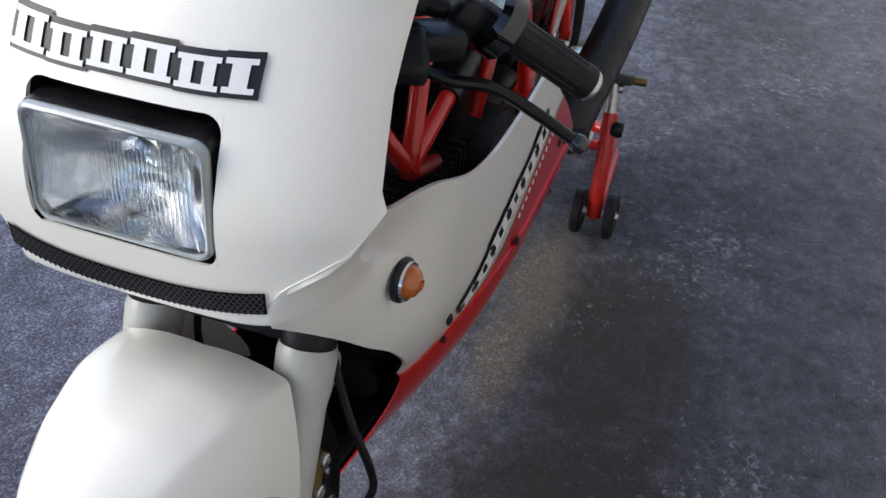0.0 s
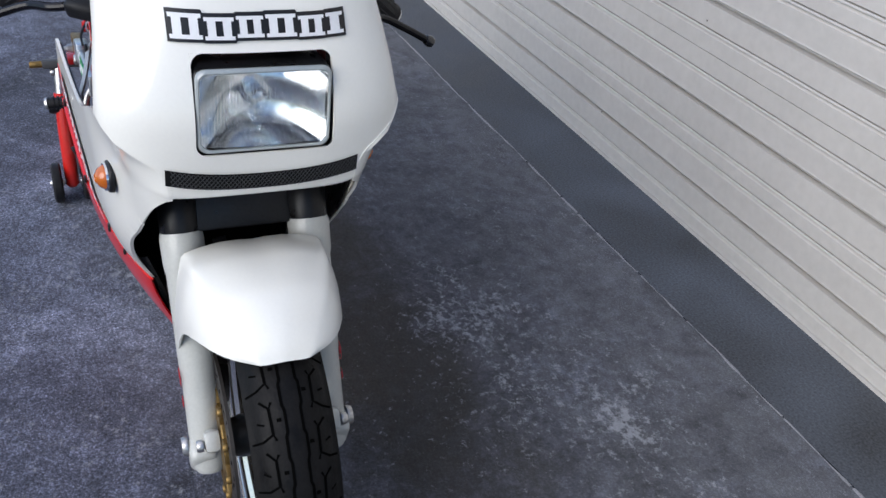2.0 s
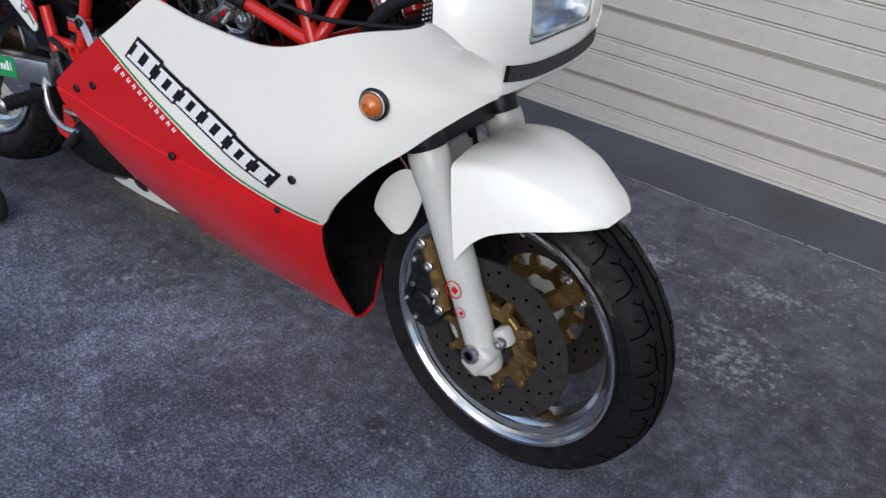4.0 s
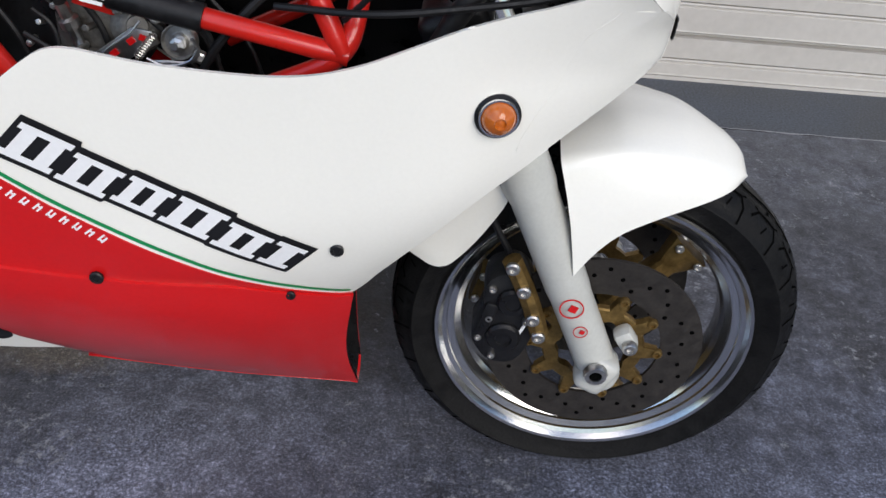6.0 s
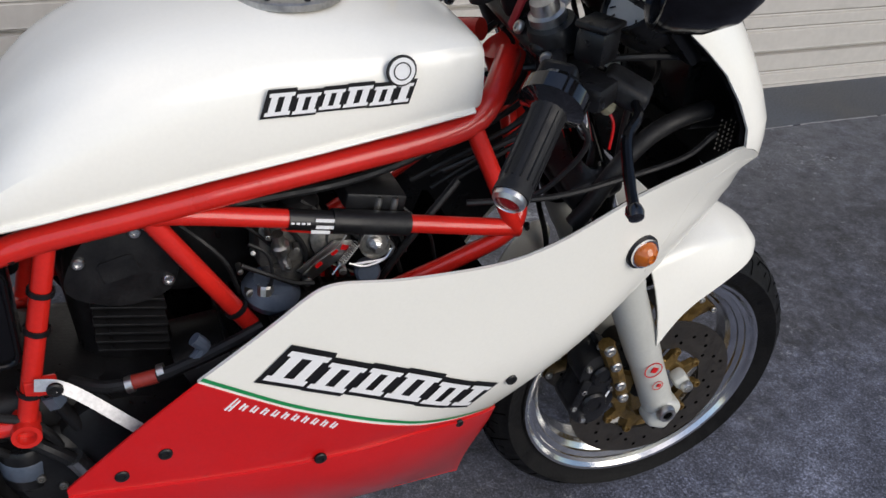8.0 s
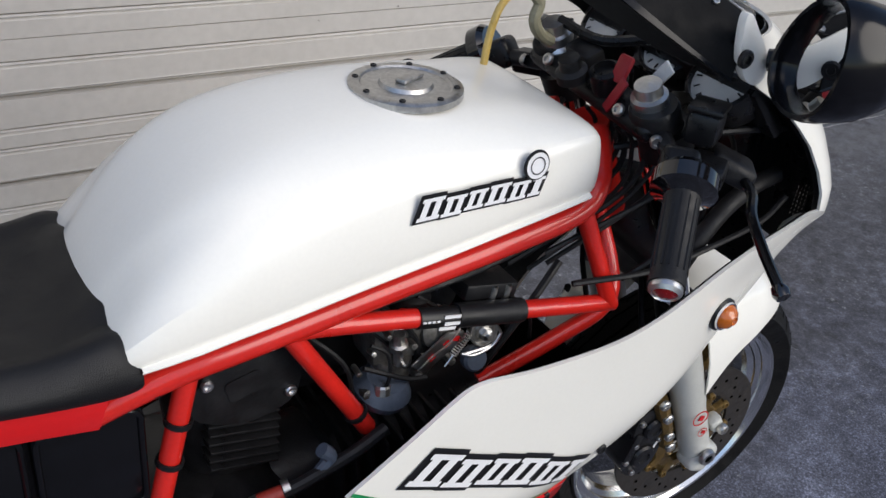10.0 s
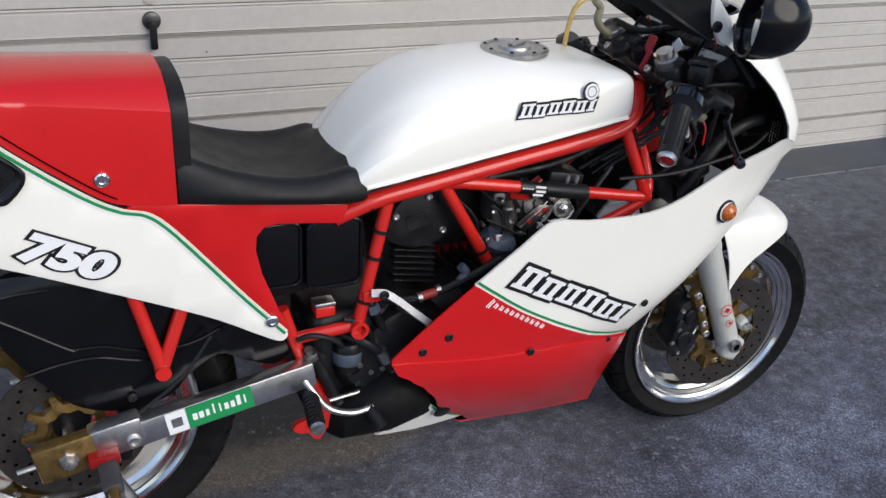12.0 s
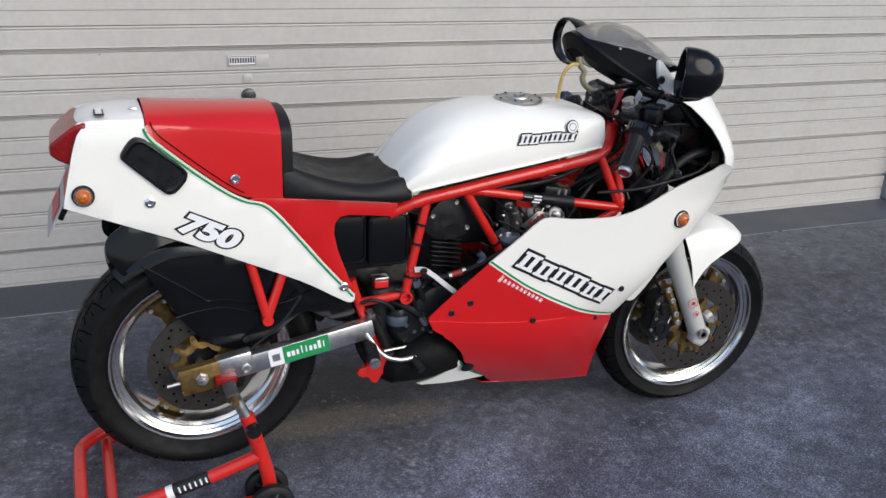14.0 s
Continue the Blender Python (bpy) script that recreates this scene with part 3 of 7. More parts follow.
def brake_disc(centre, y, r_out, r_in, parent, xf, carrier=True):
    c = centre + Vector((0, y, 0))
    disc = part("brake_disc", lathe([(r_in, -0.0025), (r_out, -0.0025), (r_out, 0.0025), (r_in, 0.0025)], c, n=64, closed=True), DISC, parent, "worn drilled brake disc", xf=xf)
    bm = bmesh.new()
    for k in range(40):
        a = 2 * math.pi * k / 40
        rr = r_in + (r_out - r_in) * (0.25, 0.5, 0.75, 0.55)[k % 4]
        p = c + Vector((math.cos(a) * rr, 0, math.sin(a) * rr))
        lathe([(0, 0.0031), (0.0032, 0.0031), (0.0032, 0.001)], p, (0, -1, 0), 8, bm=bm)
        lathe([(0, 0.0031), (0.0032, 0.0031), (0.0032, 0.001)], p, (0, 1, 0), 8, bm=bm)
    tagged(part("drill_hole", bm, GAP, disc, xf=xf), kind="stuff")
    # lobed gold carrier ring
    m = 10
    side = -1 if y < 0 else 1
    rows = []
    for k in range(m * 8):
        a = 2 * math.pi * k / (m * 8)
        f = 0.5 + 0.5 * math.cos(m * a)
        ro, ri = r_in * (0.76 + 0.24 * max(0.0, math.cos(m * a)) ** 0.5), r_in * (0.52 + 0.06 * f)
        d = Vector((math.cos(a), 0, math.sin(a)))
        rows.append([c + d * ri + Vector((0, side * 0.010, 0)), c + d * ro * 0.97 + Vector((0, side * 0.0075, 0)), c + d * ro + Vector((0, side * 0.005, 0)), c + d * ro + Vector((0, -side * 0.003, 0)), c + d * ri + Vector((0, -side * 0.003, 0))])
    rows.append(rows[0])
    part("carrier", grid(rows, close=True), GOLD, disc, "gold lobed disc carrier", xf=xf)
    for k in range(m):
        a = 2 * math.pi * k / m
        bolt("bobbin", c + Vector((math.cos(a) * r_in * 0.96, side * 0.003, math.sin(a) * r_in * 0.96)), 0.0075, 0.007, GOLD, disc, axis=(0, side, 0), xf=xf)
    return disc


for y in (-0.072, 0.072):
    brake_disc(FRONT, y, 0.145, 0.090, FW, STEER)
brake_disc(REAR, -0.074, 0.128, 0.076, RW, None)


# --- fork
def leg_at(s, y=-0.104):
    """A point s metres up the fork leg from the axle."""
    return FRONT + AXIS * s + Vector((0, y, 0))


def fork_leg(xf):
    prof = [(0.0, -0.045), (0.020, -0.045), (0.026, -0.036), (0.027, 0.0), (0.027, 0.11), (0.0285, 0.13), (0.0295, 0.27), (0.032, 0.285), (0.033, 0.325), (0.031, 0.335), (0.0, 0.335)]
    leg = part("fork_leg", lathe(prof, leg_at(0), AXIS, 28), FORK, BIKE, "pale grey painted fork slider with axle clamp", xf=xf)
    part("dust_seal", lathe([(0.030, 0.334), (0.0305, 0.336), (0.0305, 0.385), (0.026, 0.392), (0.0, 0.392)], leg_at(0), AXIS, 24), BLACK, leg, xf=xf)
    part("stanchion", lathe([(0.0, 0.38), (0.0215, 0.38), (0.0215, 0.73), (0.0, 0.73)], leg_at(0), AXIS, 24), CHROME, leg, "chromed fork stanchion", xf=xf)
    part("fork_cap", lathe([(0.026, 0.715), (0.026, 0.735), (0.022, 0.740), (0.022, 0.752), (0.017, 0.754), (0.016, 0.768), (0.0, 0.770)], leg_at(0), AXIS, 20), ALU, leg, "alloy fork cap with adjuster", xf=xf)
    # axle clamp lug, pinch slot and stud
    a = leg_at(0)
    part("axle_lug", box(a + Vector((0.005, -0.008, -0.014)), (0.044, 0.044, 0.060), Matrix.Rotation(radians(25), 4, "Y"), bev=0.012, seg=3), FORK, leg, xf=xf)
    part("axle_end", lathe([(0.0085, 0.006), (0.0085, 0.009), (0.014, 0.009), (0.016, 0.004), (0.016, 0.0)], a + Vector((0, -0.030, 0)), (0, -1, 0), 20), STEEL, leg, xf=xf)
    part("axle_bore", lathe([(0, 0.007), (0.0085, 0.007)], a + Vector((0, -0.030, 0)), (0, -1, 0), 16), GAP, leg, xf=xf)
    part("stud_lug", box(a + Vector((0.036, 0.004, 0.036)), (0.026, 0.026, 0.034), Matrix.Rotation(radians(-35), 4, "Y"), bev=0.008), FORK, leg, xf=xf)
    bolt("stud", a + Vector((0.040, -0.010, 0.034)), 0.010, 0.010, STEEL, leg, xf=xf)
    # red maker's marks as plain shapes
    for s, w, h in ((0.112, 0.030, 0.030), (0.072, 0.018, 0.018)):
        c = leg_at(s) + Vector((0, -0.0285, 0))
        ring = lathe([(w * 0.46, 0), (w * 0.52, 0), (w * 0.52, 0.0006), (w * 0.46, 0.0006)], c, (0, -1, 0), 24, closed=True)
        part("mark", ring, RED, leg, "small red round mark", xf=xf)
        part("mark_bar", box(c + Vector((0.002, -0.0004, 0)), (w * 0.34, 0.0012, h * 0.34), Matrix.Rotation(radians(20), 4, "Y")), RED, leg, xf=xf)
    # caliper with gold link bars, behind the leg
    body = [tuple(p) for p in spline([(-0.165, 0.012), (-0.140, -0.022), (-0.106, -0.020), (-0.088, 0.020), (-0.086, 0.066), (-0.098, 0.110), (-0.122, 0.126), (-0.150, 0.112), (-0.156, 0.080), (-0.148, 0.055), (-0.160, 0.036)], 3, closed=True)]
    here = Matrix.Translation(FRONT)
    cal = part("brake_caliper", slab(body, -0.106, 0.052, bev=0.006), SATIN, leg, "black four-piston brake caliper", xf=xf @ here)
    for dx, dz, r in ((-0.118, 0.082, 0.021), (-0.124, 0.022, 0.023)):
        part("piston_boss", lathe([(r, 0), (r, 0.004), (r * 0.86, 0.008), (r * 0.5, 0.009), (r * 0.45, 0.006), (0, 0.006)], FRONT + Vector((dx, -0.106, dz)), (0, -1, 0), 22), BLACK, cal, xf=xf)
    part("pad_cover", box(FRONT + Vector((-0.150, -0.086, 0.048)), (0.018, 0.050, 0.060), Matrix.Rotation(radians(14), 4, "Y"), bev=0.005), BLACK, cal, xf=xf)
    for dx, dz in ((-0.157, 0.018), (-0.136, -0.012), (-0.146, 0.100), (-0.112, 0.112), (-0.146, 0.052), (-0.098, 0.052)):
        bolt("caliper_bolt", FRONT + Vector((dx, -0.106, dz)), 0.0052, 0.006, STEEL, cal, xf=xf)
    part("bleed_nipple", lathe([(0.005, 0), (0.005, 0.008), (0.003, 0.010), (0.003, 0.018), (0, 0.018)], FRONT + Vector((-0.124, -0.090, 0.122)), (-0.3, -0.2, 1), 10), STEEL, cal, xf=xf)
    part("caliper_mark", box(FRONT + Vector((-0.100, -0.1068, 0.040)), (0.004, 0.001, 0.036), Matrix.Rotation(radians(20), 4, "Y")), STICKER_WHITE, cal, xf=xf)
    link = part("caliper_link", tube([FRONT + Vector((-0.128, -0.108, 0.150)), FRONT + Vector((-0.100, -0.108, 0.092)), FRONT + Vector((-0.078, -0.108, 0.035))], 0.013, 8), GOLD, leg, "gold anodised caliper bracket", xf=xf)
    for dx, dz in ((-0.126, 0.145), (-0.108, 0.110), (-0.091, 0.066), (-0.080, 0.038)):
        bolt("link_bolt", FRONT + Vector((dx, -0.118, dz)), 0.009, 0.007, STEEL, link, xf=xf)
    # brake hose
    part("brake_hose", tube([FRONT + Vector((-0.12, -0.075, 0.12)), FRONT + Vector((-0.16, -0.07, 0.19)), FRONT + Vector((-0.17, -0.08, 0.24)), FRONT + Vector((-0.20, -0.08, 0.33)), FRONT + Vector((-0.22, -0.06, 0.45))], 0.0045, 8), RUBBER, leg, xf=xf)


fork_leg(STEER @ Matrix.Translation((0, 0.007, 0)))
fork_leg(STEER_FLIP @ Matrix.Translation((0, 0.007, 0)))
c = FRONT + AXIS * 0.715
part("top_yoke", box(c + Vector((-0.012, 0, 0)), (0.046, 0.250, 0.026), Matrix.Rotation(radians(-25), 4, "Y"), bev=0.012, seg=3), BLACK, BIKE, "black top yoke", xf=STEER)
for y in (-0.075, 0.075):
    bolt("yoke_bolt", c + Vector((-0.034, y, 0.006)), 0.008, 0.006, STEEL, BIKE, axis=(-1, 0, 0.4), xf=STEER)
part("ignition_switch", lathe([(0, 0), (0.019, 0), (0.020, 0.004), (0.020, 0.030), (0.014, 0.033), (0.013, 0.026), (0, 0.026)], STEM + Vector((0.034, -0.028, -0.012)), AXIS, 20), BLACK, BIKE, "black ignition switch", xf=STEER)
part("cable_guide", box(STEM + Vector((0.045, 0.04, 0.0)), (0.030, 0.050, 0.036), Matrix.Rotation(radians(-25), 4, "Y"), bev=0.006), SATIN, BIKE, xf=STEER)
for y in (-0.085, 0.085):
    part("riser", lathe([(0.030, -0.030), (0.030, -0.006), (0.027, 0.0), (0, 0.0)], FRONT + AXIS * 0.742 + Vector((0, math.copysign(0.104, y), 0)), AXIS, 22), SATIN, BIKE, xf=STEER)
part("stem_nut", lathe([(0.020, 0), (0.020, 0.012), (0.014, 0.016), (0.013, 0.030), (0, 0.032)], STEM + Vector((-0.002, 0, -0.006)), AXIS, 18), SATIN, BIKE, xf=STEER)
c = FRONT + AXIS * 0.50
part("lower_yoke", box(c + Vector((-0.012, 0, 0)), (0.075, 0.270, 0.042), Matrix.Rotation(radians(-25), 4, "Y"), bev=0.012, seg=3), SATIN, BIKE, "black lower yoke", xf=STEER)
part("steering_head", tube([STEM - AXIS * 0.225, STEM - AXIS * 0.075], 0.031, 20, 0), FRAME_RED, BIKE, "red steering head tube")


# --- front mudguard
def front_mudguard():
    low = [(0.0, 1.358, -0.131, 0.458), (0.08, 1.366, -0.130, 0.472), (0.17, 1.379, -0.128, 0.496), (0.30, 1.405, -0.123, 0.523), (0.52, 1.452, -0.113, 0.546), (0.74, 1.502, -0.093, 0.560), (0.86, 1.526, -0.077, 0.565), (0.93, 1.538, -0.064, 0.567), (0.97, 1.546, -0.052, 0.5675), (0.99, 1.551, -0.042, 0.5675), (1.0, 1.5545, -0.034, 0.5675)]
    rows = []
    n = 28

    def eased(table, u):
        """The table's values, averaged over a short stretch round u."""
        acc = None
        for k in range(-4, 5):
            v = u + 0.0175 * k
            if v > 1 or v < 0:
                e = 1.0 if v > 1 else 0.0
                a, m = lerp_table(table, e), lerp_table(table, 2 * e - v)
                q = [2 * p - w for p, w in zip(a, m)]
            else:
                q = lerp_table(table, v)
            acc = list(q) if acc is None else [p + w for p, w in zip(acc, q)]
        return [p / 9 for p in acc]

    for i in range(n + 1):
        u = i / n
        a = math.radians(107 - 46 * u)
        r = lerp_table([(0.0, 0.318), (0.3, 0.326), (0.6, 0.325), (0.85, 0.316), (0.95, 0.310), (1.0, 0.301)], u)[0]
        c = FRONT + Vector((math.cos(a) * r, 0, math.sin(a) * r))
        lx, ly, lz = eased(low, u)
        ly *= 0.93
        hw = eased([(0.0, 0.102), (0.3, 0.094), (0.6, 0.077), (0.85, 0.051), (0.95, 0.036), (1.0, 0.026)], u)[0]
        dip = lerp_table([(0.0, 0.010), (0.5, 0.017), (0.8, 0.014), (1.0, 0.003)], u)[0]
        s = FRONT + Vector((math.cos(a) * (r - dip), -hw, math.sin(a) * (r - dip)))
        ln = Vector((lx, ly, lz))
        out = Vector((0.003, -0.007, 0.003)) * (1 - 0.7 * u)
        half = [ln.lerp(s, f) + out * math.sin(math.pi * f) for f in (0.0, 0.2, 0.45, 0.7, 0.9, 0.97)]
        half += [s.lerp(c, f) + Vector((0, 0, 0.007 * (1 - u**3))) * math.sin(math.pi * f) for f in (0.04, 0.12, 0.3, 0.55, 0.8, 1.0)]
        rows.append(half + [Vector((p.x, -p.y, p.z)) for p in half[-2::-1]])
    ob = part("front_mudguard", grid(rows), WHITE, BIKE, "white front mudguard with long side skirts", xf=STEER, angle=60)
    mod = ob.modifiers.new("thickness", "SOLIDIFY")
    mod.thickness, mod.offset = 0.003, 0
    return ob


front_mudguard()


# --- fairing
# the ridge where the flank breaks into the nose: height, x, half width
RIDGE = [(0.645, 1.33, 0.143), (0.69, 1.357, 0.152), (0.715, 1.369, 0.156), (0.737, 1.3808, 0.158), (0.741, 1.3838, 0.1582), (0.75, 1.3851, 0.1587), (0.762, 1.3857, 0.16), (0.775, 1.3848, 0.163), (0.786, 1.383, 0.167), (0.795, 1.3804, 0.172), (0.805, 1.3748, 0.18), (0.817, 1.3649, 0.19), (0.828, 1.3521, 0.1985), (0.838, 1.3288, 0.2049)]


def flank_plain(x, z):
    """Half width of the flank behind the nose."""
    y = 0.199 - 0.05 * (x - 0.806) + 0.075 * (z - 0.458) + 0.030 * (z - 0.95)
    y += 0.006 * math.sin(math.pi * min(1, max(0, (x - 0.5) / 0.85)))
    q = max(0.0, (x - 0.85) * 1.6 + (0.50 - z) * 5)
    y -= 0.070 * q * q
    fall = min(1.0, max(0.0, (0.836 - z) / 0.115))
    y -= 0.72 * max(0.0, x - 1.11) ** 2 * fall * fall * (3 - 2 * fall)
    if x > 1.06:
        d = ((z - 0.404) - 1.20 * (x - 1.086)) / 1.56
        y -= 0.009 * max(0.0, 1 - max(0.0, d) / 0.055) ** 2 * min(1, (x - 1.06) / 0.06)
    return y


def side_y(x, z):
    """The fairing's flank (the bike's right, towards -y), drawn in to the ridge of the nose at its front."""
    y = flank_plain(x, z)
    if x > 1.19 and z > 0.60:
        xr, yr = lerp_table(RIDGE, z)
        t = min(1.0, (x - 1.19) / (xr - 1.19))
        fade = min(1.0, (z - 0.60) / 0.045)
        y += t ** 3.6 * (yr - flank_plain(xr, z)) * fade
    return -y


SEAM = spline([(0.664, 0.637), (0.698, 0.611), (0.771, 0.557), (0.847, 0.511), (0.905, 0.480), (0.948, 0.457), (1.01, 0.431), (1.069, 0.411), (1.086, 0.405)], 5)
FLANK_TOP = spline([(0.664, 0.637), (0.700, 0.664), (0.747, 0.700), (0.775, 0.723), (0.798, 0.738), (0.822, 0.741), (0.853, 0.736), (0.898, 0.729), (0.986, 0.7235), (1.041, 0.7265), (1.089, 0.739), (1.137, 0.760), (1.185, 0.782), (1.232, 0.799), (1.268, 0.810), (1.300, 0.822), (1.320, 0.835)], 5)
FLANK_LOW = spline([(1.290, 0.640), (1.262, 0.612), (1.232, 0.585), (1.202, 0.554), (1.152, 0.496), (1.118, 0.451), (1.100, 0.422), (1.086, 0.405)], 4)
# below the wing tip the ridge softens into a rounded corner: where the flank gives way to it, by height
CORNER_BACK = [(0.640, 1.290), (0.66, 1.294), (0.69, 1.306), (0.72, 1.322), (0.75, 1.330), (0.775, 1.338), (0.79, 1.350), (0.800, 1.362), (0.811, 1.3698)]
CORNER_IN = [(0.640, 0.034), (0.737, 0.034), (0.765, 0.032), (0.782, 0.026), (0.797, 0.012), (0.811, 0.0)]
ARCH = [(0.640, 1.290), (0.662, 1.312), (0.698, 1.350), (0.716, 1.370), (0.728, 1.384), (0.7345, 1.394), (0.737, 1.41)]
FLANK_FRONT = [(x, z) for z, x, y in RIDGE[::-1] if z > 0.811] + [(x, z) for z, x in CORNER_BACK[:0:-1]]


def fairing_flank(xf):
    outline = [tuple(p) for p in FLANK_TOP] + FLANK_FRONT + [tuple(p) for p in FLANK_LOW[:-1]] + [tuple(p) for p in SEAM[:0:-1]]
    ob = part("fairing_flank", slab(outline, side_y, 0.005, 0.018, bev=0.002), WHITE, FAIRING, "white fairing flank", xf=xf)
    small = [(p[0] + (1.0 - p[0]) * 0.03, p[1] + (0.63 - p[1]) * 0.03) for p in outline]
    part("flank_liner", slab(small, lambda x, z: side_y(x, z) + 0.0065, 0.002, 0.05), BLACK, FAIRING, "black inner face", xf=xf)
    # white inner scoop beside the wheel
    lobe = [(p[0] + 0.016, p[1] + 0.012) for p in spline([(1.132, 0.432), (1.150, 0.405), (1.176, 0.394), (1.200, 0.412), (1.232, 0.475), (1.248, 0.53), (1.215, 0.545), (1.165, 0.50)], 4, closed=True)]
    part("inner_scoop", slab(lobe, lambda x, z: -0.050 - 0.30 * max(0, z - 0.42), 0.003, 0.03, bev=0.001), WHITE, FAIRING, "white inner scoop", xf=xf)
    part("seam_stripe", ribbon([p + Vector((-0.002, 0.010)) for p in SEAM[1:]], side_y, 0.005, 0.0012), GREEN, ob, "thin green stripe", xf=xf)
    return ob


NOSE_EDGE = 1.326


NOSE_FRONT = [(0.737, 1.399), (0.741, 1.403), (0.750, 1.405), (0.764, 1.407), (0.783, 1.408), (0.803, 1.410), (0.824, 1.411), (0.838, 1.411)]
NOSE_FULL = 0.2050


def nose_low_row(z):
    """Height, front x, half width, corner x."""
    return (z, lerp_table(NOSE_FRONT, z)[0], NOSE_FULL, NOSE_EDGE)


NOSE = [nose_low_row(z) for z in (0.737, 0.739, 0.742, 0.746, 0.752, 0.759, 0.767, 0.775, 0.784, 0.793, 0.803, 0.813, 0.824, 0.831, 0.838)] + [
    (0.862, 1.408, 0.2030, 1.326),
    (0.895, 1.397, 0.1995, 1.308),
    (0.931, 1.382, 0.194, 1.282),
    (0.960, 1.367, 0.191, 1.250),
    (0.990, 1.350, 0.188, 1.212),
    (1.015, 1.333, 0.187, 1.165),
    (1.038, 1.307, 0.189, 1.128),
    (1.058, 1.277, 0.191, 1.110),
    (1.078, 1.240, 0.192, 1.104),
]
LAMP_W, LAMP_LO, LAMP_HI = 0.091, 0.803, 0.931


def nose_sq(z):
    """How square the plan section of the nose is at a height."""
    return lerp_table([(0.70, 3.3), (0.78, 3.3), (0.838, 3.2), (0.88, 3.0), (1.08, 2.7)], z)[0]


def nose_core(z):
    """Front x, corner half width and corner x of the rounded nose."""
    return lerp_table(NOSE, z)


def nose_x(y, z):
    f, w, xe = nose_core(z)
    return xe + (f - xe) * max(0.0, 1 - min(1.0, abs(y) / w) ** nose_sq(z)) ** 0.5


def nose_point(row, s):
    """s from -1 to 1 across the nose, out to its ridge or to its trailing edge."""
    z, front, w, xe = row
    e = abs(s)
    wide = lerp_table([(r[0], r[2]) for r in RIDGE], z)[0] - lerp_table(CORNER_IN, z)[0] if z <= 0.838 else w
    y = LAMP_W * e / 0.5 if e < 0.5 else LAMP_W + (wide - LAMP_W) * math.sin((e - 0.5) / 0.5 * math.pi / 2)
    p = Vector((nose_x(y, z), y, z))
    if s > 0 and z <= 0.838:
        lean = 0.0384 * max(0.0, e - 0.5) ** 2 * 4
        p += Vector((0, lean * (0.95 - z), lean * 0.19))
    return Vector((p.x, math.copysign(p.y, s), p.z))


NOSE_S = [-1 + k / 24 for k in range(49)]


def nose_drop(y, z):
    """The grille strip curls up a little towards its ends."""
    return 0.011 * (abs(y) / 0.13) ** 2.2


FAIRING = None


def nose_corner(xf):
    """Rounded corner between flank and nose, cut off below by the wheel arch."""
    rows = []
    for z in (0.642, 0.65, 0.66, 0.67, 0.68, 0.69, 0.70, 0.708, 0.716, 0.722, 0.728, 0.7325, 0.7355, 0.737, 0.742, 0.748, 0.756, 0.764, 0.772, 0.78, 0.787, 0.793, 0.799, 0.805, 0.810):
        xa = lerp_table(CORNER_BACK, z)[0] - 0.006
        xr, yr = lerp_table(RIDGE, z)
        zn = max(z, 0.737)
        yb = lerp_table(RIDGE, zn)[1] - lerp_table(CORNER_IN, zn)[0] - 0.004
        a = Vector((xa, side_y(xa, z) - 0.0003, z))
        b = Vector((nose_x(yb, zn) + xr - lerp_table(RIDGE, zn)[0] + 0.0003, -yb, z))
        reach = 0.5 * (xr - xa)
        c1 = a + Vector((reach, (side_y(xa, z) - side_y(xa - 0.004, z)) / 0.004 * reach, 0))
        yc = yb + 0.45 * (yr - yb)
        c2 = b + Vector((nose_x(yb + 0.003, zn) - nose_x(yb, zn), -0.003, 0)) * ((yc - yb) / 0.003)

        def bend(q):
            return a * (1 - q) ** 3 + c1 * 3 * q * (1 - q) ** 2 + c2 * 3 * q * q * (1 - q) + b * q ** 3

        end = 1.0
        if z < 0.737:
            lim = lerp_table(ARCH, z)[0]
            while end > 0.02 and bend(end).x > lim:
                end -= 0.004
        lead = [Vector((x, side_y(x, z) - 0.0003, z)) for x in (xa - 0.030, xa - 0.020, xa - 0.010)]
        rows.append(lead + [bend(end * k / 20) for k in range(21)])
    ob = part("fairing_corner", grid(rows), WHITE, FAIRING, "white rounded corner over the wheel arch", xf=xf)
    mod = ob.modifiers.new("thickness", "SOLIDIFY")
    mod.thickness, mod.offset = 0.004, -1


